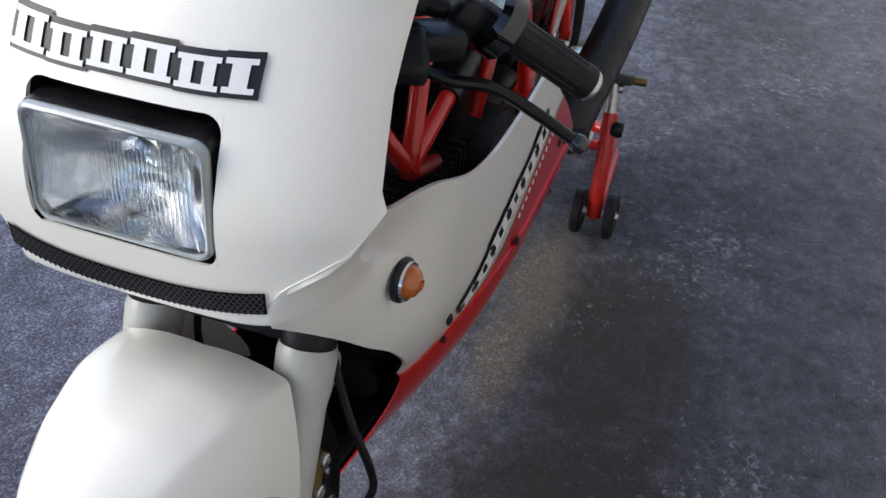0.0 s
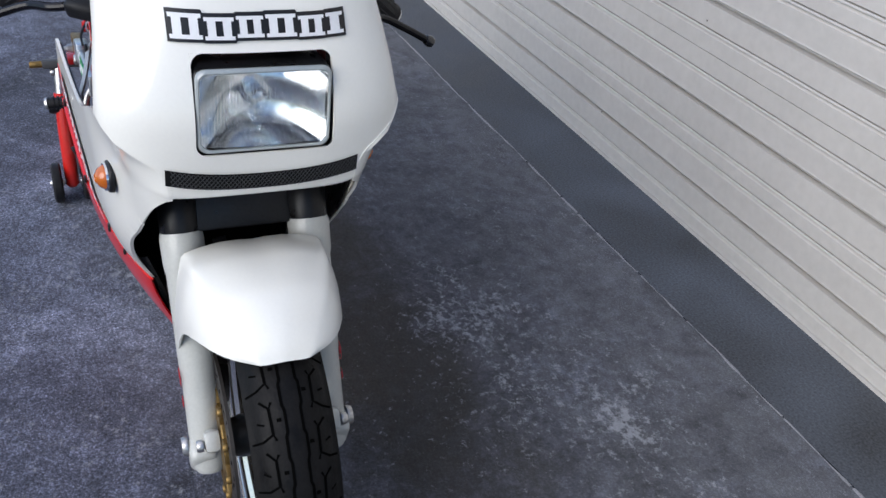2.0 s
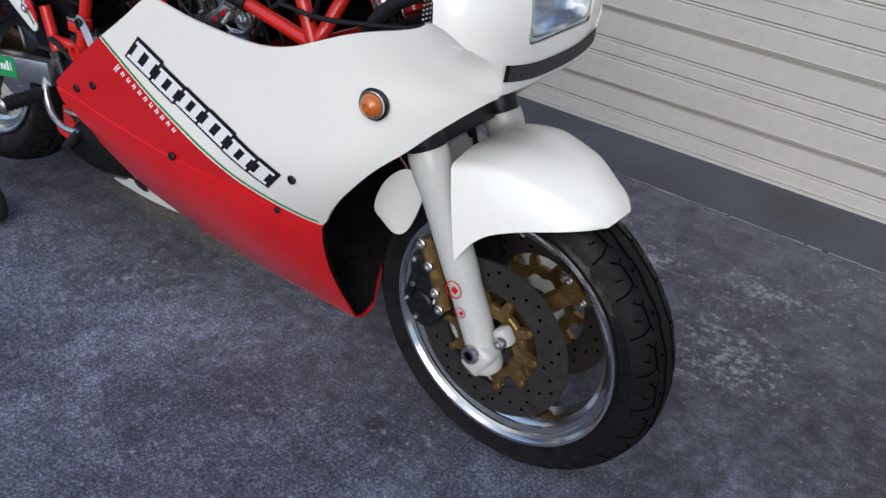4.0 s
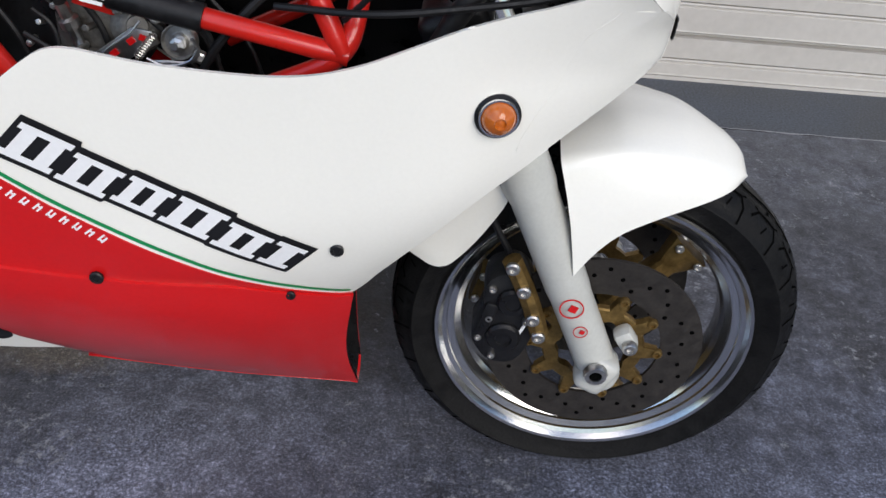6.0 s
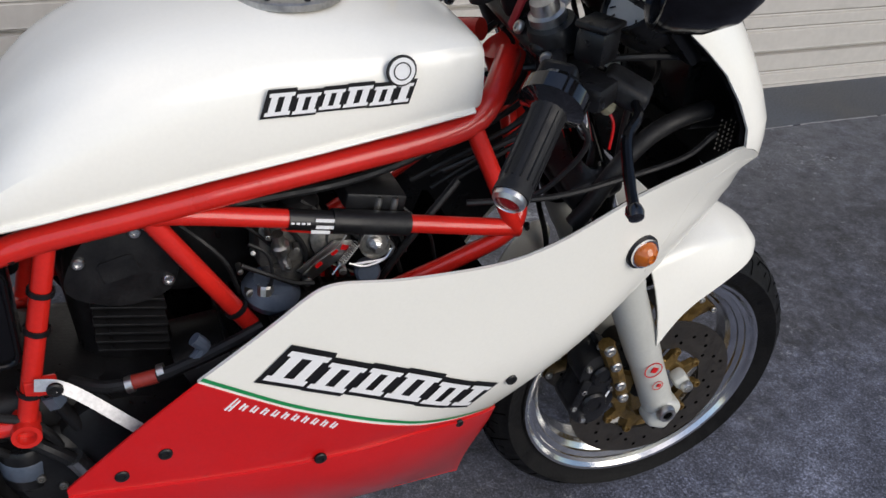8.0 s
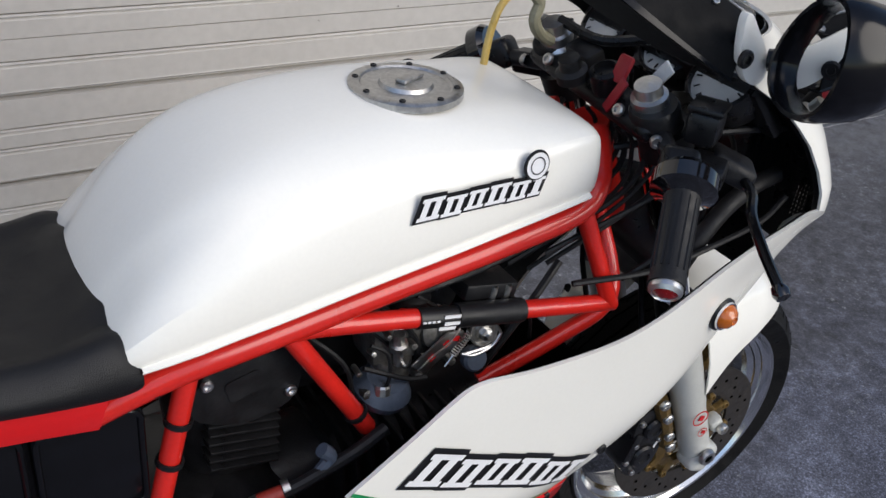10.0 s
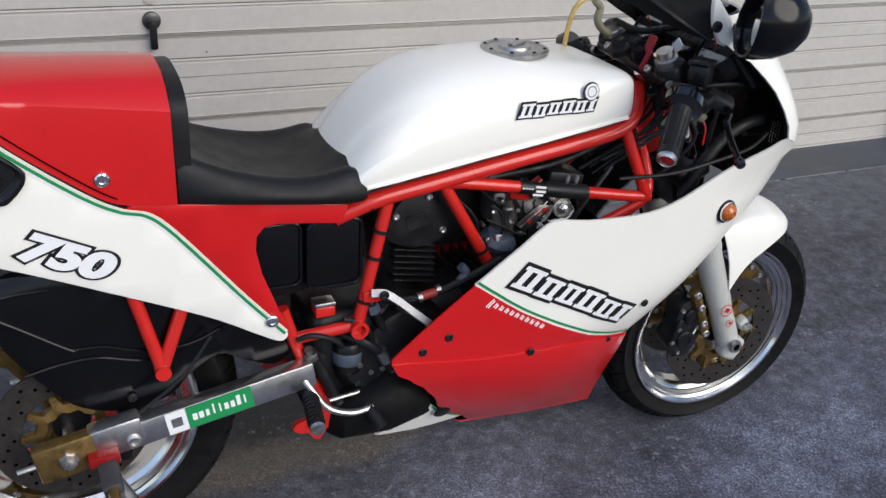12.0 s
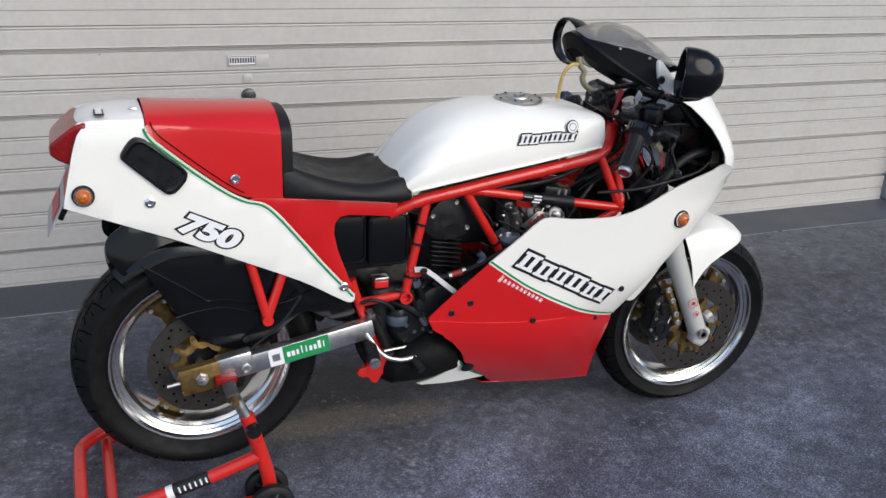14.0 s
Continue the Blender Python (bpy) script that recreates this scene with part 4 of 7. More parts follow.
def fairing():
    global FAIRING
    rows = [[nose_point(r, k) for k in NOSE_S] for r in NOSE]
    bm = grid(rows)
    gone = [f for f in bm.faces if abs(f.calc_center_median().y) < LAMP_W and LAMP_LO < f.calc_center_median().z < LAMP_HI]
    bmesh.ops.delete(bm, geom=gone, context="FACES")
    FAIRING = part("fairing", bm, WHITE, BIKE, "pearl white front fairing with a rectangular headlight")
    mod = FAIRING.modifiers.new("thickness", "SOLIDIFY")
    mod.thickness, mod.offset = 0.004, -1
    rows = [[nose_point(r, k) for k in NOSE_S] for r in NOSE[1:]]
    inner = grid([[p + Vector((-0.012 if abs(p.y) < 0.13 else -0.004, -0.009 * (p.y / 0.19), 0)) for p in r] for r in rows])
    gone = [q for q in inner.faces if abs(q.calc_center_median().y) < LAMP_W and LAMP_LO < q.calc_center_median().z < LAMP_HI]
    bmesh.ops.delete(inner, geom=gone, context="FACES")
    part("fairing_liner", inner, BLACK, FAIRING, "black inner face")
    both(fairing_flank, LEFT_HALF)
    both(nose_corner, LEFT_HALF)
    # black tray that closes the nose below the lamp, and the panel between the fork legs
    tray = grid([[Vector((x, w * k / 6, z)) for k in range(-6, 7)] for x, w, z in ((1.255, 0.160, 0.752), (1.300, 0.165, 0.749), (1.340, 0.140, 0.746), (1.372, 0.095, 0.744), (1.388, 0.045, 0.743))])
    tr = part("inner_tray", tray, BLACK, FAIRING, "black tray inside the nose")
    mod = tr.modifiers.new("thickness", "SOLIDIFY")
    mod.thickness, mod.offset = 0.003, 0
    part("fork_panel", box((1.228, 0, 0.683), (0.004, 0.132, 0.130), Matrix.Rotation(radians(-25), 4, "Y"), bev=0.0015), PANEL, FAIRING, "dark grey panel behind the fork legs")
    # mesh grille below the lamp
    g = [[Vector((nose_x(y, z + nose_drop(y, z)) + 0.0028, y, z + nose_drop(y, z))) for y in [-0.130 + 0.260 * k / 36 for k in range(37)]] for z in (0.7505, 0.7625, 0.7745)]
    gr = part("grille", grid(g), GRILLE, FAIRING, "black mesh grille strip")
    bm = bmesh.new()
    for k in range(-6, 50):
        for lean in (-1, 1):
            y0 = -0.129 + 0.0056 * k
            pts = []
            for i in range(4):
                z = 0.7515 + 0.0220 * i / 3
                y = y0 + lean * (0.0168 * i / 3)
                if abs(y) < 0.129:
                    pts.append(Vector((nose_x(y, z + nose_drop(y, z)) + 0.0043, y, z + nose_drop(y, z))))
            if len(pts) > 1:
                tube(pts, 0.0006, 4, 0, bm=bm)
    tagged(part("mesh_wire", bm, SATIN_GREY, gr), kind="stuff")
    # recess round the lamp
    rim = []
    for depth, grow in ((-0.003, 0.0015), (-0.035, 0.0020), (-0.075, 0.0015)):
        ring = []
        for y, z in [(p[0], p[1]) for p in rounded(LAMP_W + grow, (LAMP_HI - LAMP_LO) / 2 + grow, 0.016)]:
            zz = (LAMP_HI + LAMP_LO) / 2 + z
            ring.append(Vector((nose_x(y, zz) + depth + 0.0015, y, zz)))
        rim.append(ring)
    part("lamp_recess", grid(rim, close=True), BLACK, FAIRING, "black headlight recess")
    # small fillets that round the corners of the opening
    arc, hh = 0.016, (LAMP_HI - LAMP_LO) / 2
    for sy in (-1, 1):
        for sz in (-1, 1):
            bm = bmesh.new()
            pts = [(LAMP_W, hh)] + [(LAMP_W - arc + arc * math.cos(math.radians(a)), hh - arc + arc * math.sin(math.radians(a))) for a in (0, 15, 30, 45, 60, 75, 90)]
            vs = []
            for a, b in pts:
                zz = (LAMP_HI + LAMP_LO) / 2 + sz * b
                vs.append(bm.verts.new((nose_x(a, zz) + 0.0002, sy * a, zz)))
            for k in range(1, 7):
                bm.faces.new((vs[0], vs[k], vs[k + 1]) if sy * sz > 0 else (vs[0], vs[k + 1], vs[k]))
            part("lamp_fillet", bm, WHITE, FAIRING)


def rounded(hw, hh, r, n=5):
    out = []
    for cx, cy, a0 in ((hw - r, hh - r, 0), (-hw + r, hh - r, 90), (-hw + r, -hh + r, 180), (hw - r, -hh + r, 270)):
        for k in range(n + 1):
            a = math.radians(a0 + 90 * k / n)
            out.append((cx + math.cos(a) * r, cy + math.sin(a) * r))
    return out


PANEL = mat("dark_grey_panel", (0.030, 0.033, 0.040), 0.42, vary=0.3, scale=30, bump=0.1)
GRILLE = mat("black_grille_backing", (0.004, 0.004, 0.004), 0.7, vary=0.1, spec=0.2)
SATIN_GREY = mat("grey_mesh_wire", (0.045, 0.045, 0.047), 0.5, vary=0.1)
fairing()


# --- red belly
BELLY = [
    # x, upper edge z, crease z, keel y, keel z, keel shift forward
    (0.516, 0.512, 0.500, 0.10, 0.300, 0.00),
    (0.545, 0.538, 0.497, 0.095, 0.285, 0.00),
    (0.600, 0.586, 0.486, 0.085, 0.262, 0.00),
    (0.664, 0.637, 0.474, 0.075, 0.245, 0.00),
    (0.718, 0.596, 0.466, 0.068, 0.232, 0.01),
    (0.771, 0.557, 0.459, 0.060, 0.220, 0.015),
    (0.847, 0.511, 0.450, 0.050, 0.205, 0.020),
    (0.905, 0.480, 0.446, 0.040, 0.193, 0.020),
    (0.948, 0.457, 0.442, 0.032, 0.185, 0.018),
    (1.010, 0.431, 0.424, 0.022, 0.175, 0.014),
    (1.069, 0.411, 0.406, 0.014, 0.167, 0.008),
    (1.086, 0.405, 0.401, 0.012, 0.164, 0.005),
]


def belly(xf):
    rows, tail = [], []
    for x, zu, zc, yk, zk, sh in BELLY:
        pts = []
        for k in range(4):
            z = zu + (zc - zu) * k / 3
            pts.append(Vector((x, side_y(x, z), z)))
        y0 = pts[-1].y
        # a small step at the crease, then the hull turns under
        pts.append(Vector((x, y0 - 0.0035, zc - 0.0012)))
        y0 -= 0.001
        for k in range(1, 11):
            f = k / 10
            z = zc + (zk - zc) * f**0.92
            y = y0 - 0.003 + (-yk - y0 + 0.003) * f**lerp_table([(0.9, 1.55), (1.086, 1.15)], x)[0]
            xx = x + sh * f - 0.012 * math.sin(math.pi * f) * max(0.0, (x - 1.01) / 0.076)
            if x < 0.80:
                edge = lerp_table([(0.0, 0.516), (0.08, 0.522), (0.2, 0.558), (0.37, 0.602), (0.53, 0.622), (0.62, 0.628), (0.7, 0.652), (0.85, 0.690), (1.0, 0.725)], f)[0]
                xx = max(xx, edge + (x - 0.516) * 0.15)
            pts.append(Vector((xx, y, z)))
        rows.append(pts)
    ob = part("belly_pan", grid(rows), RED, FAIRING, "red belly pan", xf=xf, angle=25)
    mod = ob.modifiers.new("thickness", "SOLIDIFY")
    mod.thickness, mod.offset = 0.003, 0
    lin = grid([[p + Vector((0, 0.006 if p.y < -0.02 else 0.001, 0.004)) for p in r[3:]] for r in rows])
    part("belly_liner", lin, BLACK, FAIRING, "black inner face", xf=xf)
    # white tail of the keel behind a green line, with a dark oval drain
    def keel_y(x, z):
        return -0.104 - 0.55 * (z - 0.27) + 0.10 * max(0.0, x - 0.62)

    tail = [tuple(p) for p in spline([(0.525, 0.281), (0.555, 0.290), (0.588, 0.306), (0.611, 0.330), (0.626, 0.350)], 3)] + [(0.650, 0.322), (0.690, 0.288), (0.735, 0.262), (0.66, 0.262), (0.59, 0.268), (0.54, 0.274)]
    part("keel_tail", slab(tail, keel_y, 0.006, 0.03, bev=0.002), WHITE, FAIRING, "white lower keel", xf=xf)
    line = [Vector(p) for p in spline([(0.632, 0.347), (0.652, 0.320), (0.690, 0.288), (0.728, 0.264)], 4)]
    part("keel_stripe", ribbon([p + Vector((-0.004, 0)) for p in line], keel_y, 0.005, 0.0012), GREEN, FAIRING, "thin green stripe", xf=xf)
    part("drain", lathe([(0, 0.002), (0.015, 0.002), (0.018, 0)], (0.652, keel_y(0.652, 0.322) - 0.012, 0.324), (0, -0.9, -0.45), 20), BLACK, FAIRING, "dark oval drain", xf=xf)
    for bx, bz in ((0.623, 0.536), (0.574, 0.515)):
        bolt("panel_bolt", Vector((bx, side_y(bx, bz) - 0.001, bz)), 0.008, 0.004, SATIN, ob, xf=xf)
    bolt("panel_bolt", Vector((0.806, side_y(0.806, 0.458) - 0.003, 0.4585)), 0.008, 0.004, SATIN, ob, xf=xf)
    bolt("panel_bolt", Vector((1.015, side_y(1.015, 0.422) - 0.003, 0.420)), 0.006, 0.004, SATIN, ob, xf=xf)
    bolt("panel_bolt", Vector((1.071, side_y(1.071, 0.508) - 0.001, 0.508)), 0.008, 0.004, SATIN, FAIRING, xf=xf)


both(belly, LEFT_HALF)

# the two halves meet in a rounded keel
keel = []
for x, zu, zc, yk, zk, sh in BELLY[3:]:
    if x < 0.70:
        continue
    a = Vector((x + sh, -yk - 0.001, zk))
    b = LEFT_HALF @ Vector((x + sh, -yk - 0.001, zk))
    keel.append([a.lerp(b, k / 6) - Vector((0, 0, (0.010 + 0.12 * yk) * math.sin(math.pi * k / 6))) for k in range(7)])
kl = part("belly_keel", grid(keel), RED, FAIRING, "red rounded keel of the belly pan")
mod = kl.modifiers.new("thickness", "SOLIDIFY")
mod.thickness, mod.offset = 0.003, 0
part("belly_liner", grid([[p + Vector((-0.003, 0, 0.005)) for p in r] for r in keel]), BLACK, FAIRING, "black inner face")

# dark undertray that closes the tail of the belly, with the white lower keel
rows = []
for x, hw, zt, zb in ((0.418, 0.10, 0.36, 0.298), (0.450, 0.150, 0.40, 0.288), (0.54, 0.172, 0.45, 0.290), (0.61, 0.158, 0.44, 0.300), (0.66, 0.11, 0.42, 0.275), (0.80, 0.10, 0.38, 0.250), (0.98, 0.06, 0.30, 0.225)):
    ring = []
    for k in range(20):
        a = 2 * math.pi * k / 20
        ring.append(Vector((x, hw * math.copysign(abs(math.cos(a)) ** 0.7, math.cos(a)), (zt + zb) / 2 + (zt - zb) / 2 * math.copysign(abs(math.sin(a)) ** 0.7, math.sin(a)))))
    rows.append(ring)
part("undertray", grid(rows, close=True, cap=True), MATTE, BIKE, "black undertray with the exhaust collector")


# --- windscreen
def screen_point(s, v):
    """s across, v from the base (0) to the rear edge (1)."""
    e = abs(s)
    base = Vector((1.243 - 0.128 * e**2.2, 0.190 * s, 1.076 + 0.018 * e**2))
    rear = Vector((0.958 + 0.145 * e**2.2, 0.193 * s, 1.154 - 0.119 * e**1.6))
    p = base.lerp(rear, v)
    p.z += 0.058 * math.sin(math.pi * v) * (1 - e**2.4)
    return p


def screen_band(v0, v1, name, material, parent, label, n=6, lift=0.0, s1=1.0):
    rows = [[screen_point(-s1 + 2 * s1 * k / 24, v0 + (v1 - v0) * i / n) + Vector((0, 0, lift)) for k in range(25)] for i in range(n + 1)]
    ob = part(name, grid(rows), material, parent, label)
    mod = ob.modifiers.new("thickness", "SOLIDIFY")
    mod.thickness, mod.offset = 0.003, 0
    return ob


def clear_to(v):
    """How far across the clear window reaches at v."""
    return lerp_table([(0.0, 0.88), (0.3, 0.82), (0.6, 0.70), (0.8, 0.54), (0.92, 0.36), (0.96, 0.26)], v)[0]


def thicken(ob):
    mod = ob.modifiers.new("thickness", "SOLIDIFY")
    mod.thickness, mod.offset = 0.003, 0
    return ob


VS = [0.96 * i / 12 for i in range(13)]
SCREEN_OB = thicken(part("windscreen", grid([[screen_point(clear_to(v) * (-1 + k / 10), v) for k in range(21)] for v in VS]), SCREEN, BIKE, "clear low windscreen with black sides"))
SCREEN_OB.visible_shadow = False
screen_band(0.96, 1.0, "screen_edge", SHINE, SCREEN_OB, "black screen border", 2)
# the rear edge turns down in a black lip that dies out at the ears
lip = [[screen_point(s, 1.0) + Vector((0.012 * f, 0, -0.038 * f * (1 - abs(s) ** 3))) for s in [-1 + k / 16 for k in range(33)]] for f in (0.0, 0.35, 0.7, 1.0)]
thicken(part("screen_lip", grid(lip), MATTE, SCREEN_OB, "black downturned screen lip"))


def screen_side(xf):
    rows = [[screen_point(-1 + (1 - clear_to(v)) * k / 8, v) for k in range(9)] for v in VS]
    thicken(part("screen_edge", grid(rows), MATTE, SCREEN_OB, "gloss black side of the windscreen", xf=xf))
    part("screen_line", tube([screen_point(-clear_to(v), v) + Vector((0, 0, 0.002)) for v in VS], 0.0014, 6), STEEL, SCREEN_OB, xf=xf)
    for v in (0.25, 0.55, 0.82):
        p = screen_point(-clear_to(v) - 0.06, v)
        bolt("screen_screw", p + Vector((0, -0.001, 0.002)), 0.004, 0.003, STEEL, SCREEN_OB, axis=(-0.2, -0.5, 0.8), xf=xf)


both(screen_side)


# --- mirrors
def mirror(xf):
    c = Vector((1.124, -0.283, 1.090))
    back = Vector((-0.86, 0.44, 0.05) if xf is None else (-0.95, 0.22, 0.05)).normalized()
    side = Vector((0, 0, 1)).cross(back).normalized()
    up = back.cross(side)
    rows = []
    for d, f in ((-0.079, 0.004), (-0.0785, 0.12), (-0.073, 0.40), (-0.056, 0.72), (-0.028, 0.93), (0.0, 1.0), (0.016, 1.0), (0.021, 0.975), (0.021, 0.90), (0.016, 0.875), (0.003, 0.865)):
        ring = []
        for k in range(28):
            a = 2 * math.pi * k / 28
            ca, sa = math.cos(a), math.sin(a)
            p = c + back * d + side * 0.066 * f * math.copysign(abs(ca) ** 0.9, ca) * (1 - 0.22 * sa) + up * 0.066 * f * sa + side * 0.018 * f * sa
            ring.append(p)
        rows.append(ring)
    m = part("mirror", grid(rows, close=True), SHINE, BIKE, "gloss black mirror housing", xf=xf)
    bm = bmesh.new()
    vs = []
    for k in range(28):
        a = 2 * math.pi * k / 28
        ca, sa = math.cos(a), math.sin(a)
        vs.append(bm.verts.new(c + back * 0.006 + side * 0.0578 * math.copysign(abs(ca) ** 0.9, ca) * (1 - 0.22 * sa) + up * 0.0578 * sa + side * 0.0158 * sa))
    bm.faces.new(vs)
    part("mirror_glass", bm, MIRROR, m, "mirror glass", xf=xf)
    part("mirror_stalk", tube([c - back * 0.055 + Vector((0, 0.03, -0.02)), (1.165, -0.225, 1.062), (1.150, -0.196, 1.056)], 0.011, 10), BLACK, m, xf=xf)
    ear = [tuple(p) for p in spline([(1.092, 1.104), (1.100, 1.065), (1.118, 1.038), (1.140, 1.028), (1.152, 1.040), (1.140, 1.068), (1.118, 1.092), (1.100, 1.110)], 4, closed=True)]
    part("mirror_mount", slab(ear, lambda x, z: -0.199 - 0.05 * (1.12 - x), 0.010, bev=0.002), WHITE, FAIRING, "white fairing ear", xf=xf)
    bolt("mirror_bolt", Vector((1.102, -0.203, 1.064)), 0.010, 0.006, BLACK, m, xf=xf)


both(mirror)


# --- headlight
def headlight():
    mid, hh, hw = 0.8615, 0.0555, 0.0880

    def face(y, z, d=0.0):
        return Vector((1.4145 - 0.006 * (z - 0.806) / 0.11 + d - 0.007 * (y / 0.09) ** 2, y - 0.0012, z))

    rings = []
    for d, grow in ((-0.012, -0.001), (-0.008, 0.0), (-0.004, 0.0), (-0.001, -0.0015), (0.0, -0.003), (-0.001, -0.0048), (-0.004, -0.0052)):
        rings.append([face(y, mid + z, d) for y, z in rounded(hw + grow, hh + grow, 0.013)])
    lamp = part("headlight", grid(rings, close=True), LAMP_RIM, BIKE, "clear rectangular headlight with a fluted lens")
    # lens
    rows = []
    for i in range(13):
        rows.append([face(-0.0835 + 0.1670 * k / 40, mid - 0.0510 + 0.1020 * i / 12, -0.003 + 0.003 * math.cos((k / 40 - 0.5) * 2.6) * math.cos((i / 12 - 0.5) * 2.6)) for k in range(41)])
    lens = part("lens", grid(rows), LAMP_GLASS, lamp, "clear fluted glass lens")
    lens.visible_shadow = False
    # moulded flutes: two fans and an upper bank, with clear patches between
    for k in range(40):
        y = -0.076 + 0.152 * k / 39
        hi, lo = mid + 0.044, mid - 0.012 - 0.020 * abs(y) / 0.076
        fl = part("flute", tube([face(y, hi, -0.0006), face(y, (hi + lo) / 2, 0.0), face(y, lo, -0.0006)], 0.0013, 6, 0), LAMP_GLASS, lens)
        fl.visible_shadow = False
    for k in range(12):
        y = -0.033 + 0.006 * k
        fl = part("flute", tube([face(y, mid - 0.024, 0.0), face(y + 0.004, mid - 0.041, -0.0006)], 0.0012, 6, 0), LAMP_GLASS, lens)
        fl.visible_shadow = False
    # bowl reflector cut off by flat shelves above and below
    rows = []
    for i in range(17):
        row = []
        for k in range(25):
            a, b = -1 + 2 * k / 24, -1 + 2 * i / 16
            row.append(face(0.0845 * a, mid + 0.0520 * b, -0.072 + 0.062 * min(1.0, (a * a * 0.85 + b * b * 0.30))))
        rows.append(row)
    part("reflector", grid(rows), REFLECTOR, lamp, "bright lamp reflector")
    # flat shelf below, its back edge an arch, and a shallow one above
    for side, rise in ((-1, 0.026), (1, 0.010)):
        rows = [[face(0.080 * a, mid + side * (0.050 - rise * (1 - a * a) * (1 - d / 0.06)), -0.060 * (1 - 0.75 * a * a) * (1 - d / 0.06) - 0.010) for a in [-1 + k / 10 for k in range(21)]] for d in (0.0, 0.02, 0.04, 0.06)]
        part("reflector_shelf", grid(rows), REFLECTOR, lamp)
    rings = []
    for d, grow in ((-0.008, 0.0004), (-0.030, 0.001), (-0.060, 0.0), (-0.085, -0.012), (-0.098, -0.035)):
        rings.append([face(y, mid + z, d) for y, z in rounded(hw + grow, hh + grow, 0.013)])
    rings.append([face(0, mid, -0.100)] * len(rings[0]))
    part("lamp_bucket", grid(rings, close=True), BLACK, lamp, "black lamp shell")
    part("bulb_base", lathe([(0.020, 0.0), (0.018, 0.006), (0.011, 0.008)], face(0, mid + 0.002, -0.071), (1, 0, 0.1), 20), REFLECTOR, lamp)
    return lamp


LAMP_RIM = mat("lamp_rim_glass", (0.33, 0.36, 0.36), 0.06, 0.0, vary=0.1, coat=0.9)
headlight()


# --- indicators
def indicator(at, out, parent, xf, r=0.026):
    at, out = Vector(at), Vector(out).normalized()
    base = part("indicator", lathe([(r * 1.12, 0), (r * 1.12, 0.005), (r * 0.98, 0.008), (r * 0.92, 0.006)], at, out, 28), BLACK, parent, "round amber indicator in a black ring", xf=xf)
    part("trim_ring", lathe([(r * 0.98, 0.006), (r * 0.95, 0.011), (r * 0.86, 0.011), (r * 0.84, 0.006)], at, out, 28), CHROME, base, xf=xf)
    part("lens", lathe([(r * 0.86, 0.007), (r * 0.80, 0.013), (r * 0.62, 0.019), (r * 0.3, 0.023), (r * 0.28, 0.024), (r * 0.22, 0.021), (0, 0.022)], at, out, 28), AMBER, base, "amber lens", xf=xf)


both(lambda xf: indicator((1.229, side_y(1.229, 0.690) - 0.0, 0.690), (0.10, -1, 0.02), BIKE, xf, 0.0215), Matrix.Translation((0.012, 0, 0.006)) @ LEFT_HALF)


# --- tank
TANK = [
    # x, half width, lower edge, shoulder and top heights, share of the width that the shoulder keeps
    (0.450, 0.100, 0.808, 0.816, 0.820, 0.70),
    (0.458, 0.124, 0.806, 0.826, 0.832, 0.64),
    (0.470, 0.136, 0.808, 0.844, 0.852, 0.58),
    (0.487, 0.141, 0.813, 0.866, 0.874, 0.56),
    (0.509, 0.145, 0.818, 0.893, 0.902, 0.60),
    (0.539, 0.147, 0.823, 0.920, 0.933, 0.68),
    (0.575, 0.147, 0.829, 0.938, 0.958, 0.78),
    (0.610, 0.147, 0.834, 0.945, 0.974, 0.85),
    (0.645, 0.146, 0.839, 0.948, 0.985, 0.90),
    (0.700, 0.144, 0.847, 0.947, 0.993, 0.96),
    (0.760, 0.142, 0.855, 0.947, 0.996, 1.0),
    (0.820, 0.140, 0.863, 0.950, 0.994, 1.0),
    (0.880, 0.138, 0.872, 0.955, 0.988, 1.0),
    (0.930, 0.136, 0.879, 0.961, 0.980, 1.0),
    (0.970, 0.134, 0.885, 0.964, 0.973, 1.0),
    (0.998, 0.131, 0.888, 0.963, 0.967, 1.0),
    (1.008, 0.127, 0.889, 0.957, 0.961, 1.0),
    (1.013, 0.116, 0.892, 0.949, 0.952, 1.0),
]


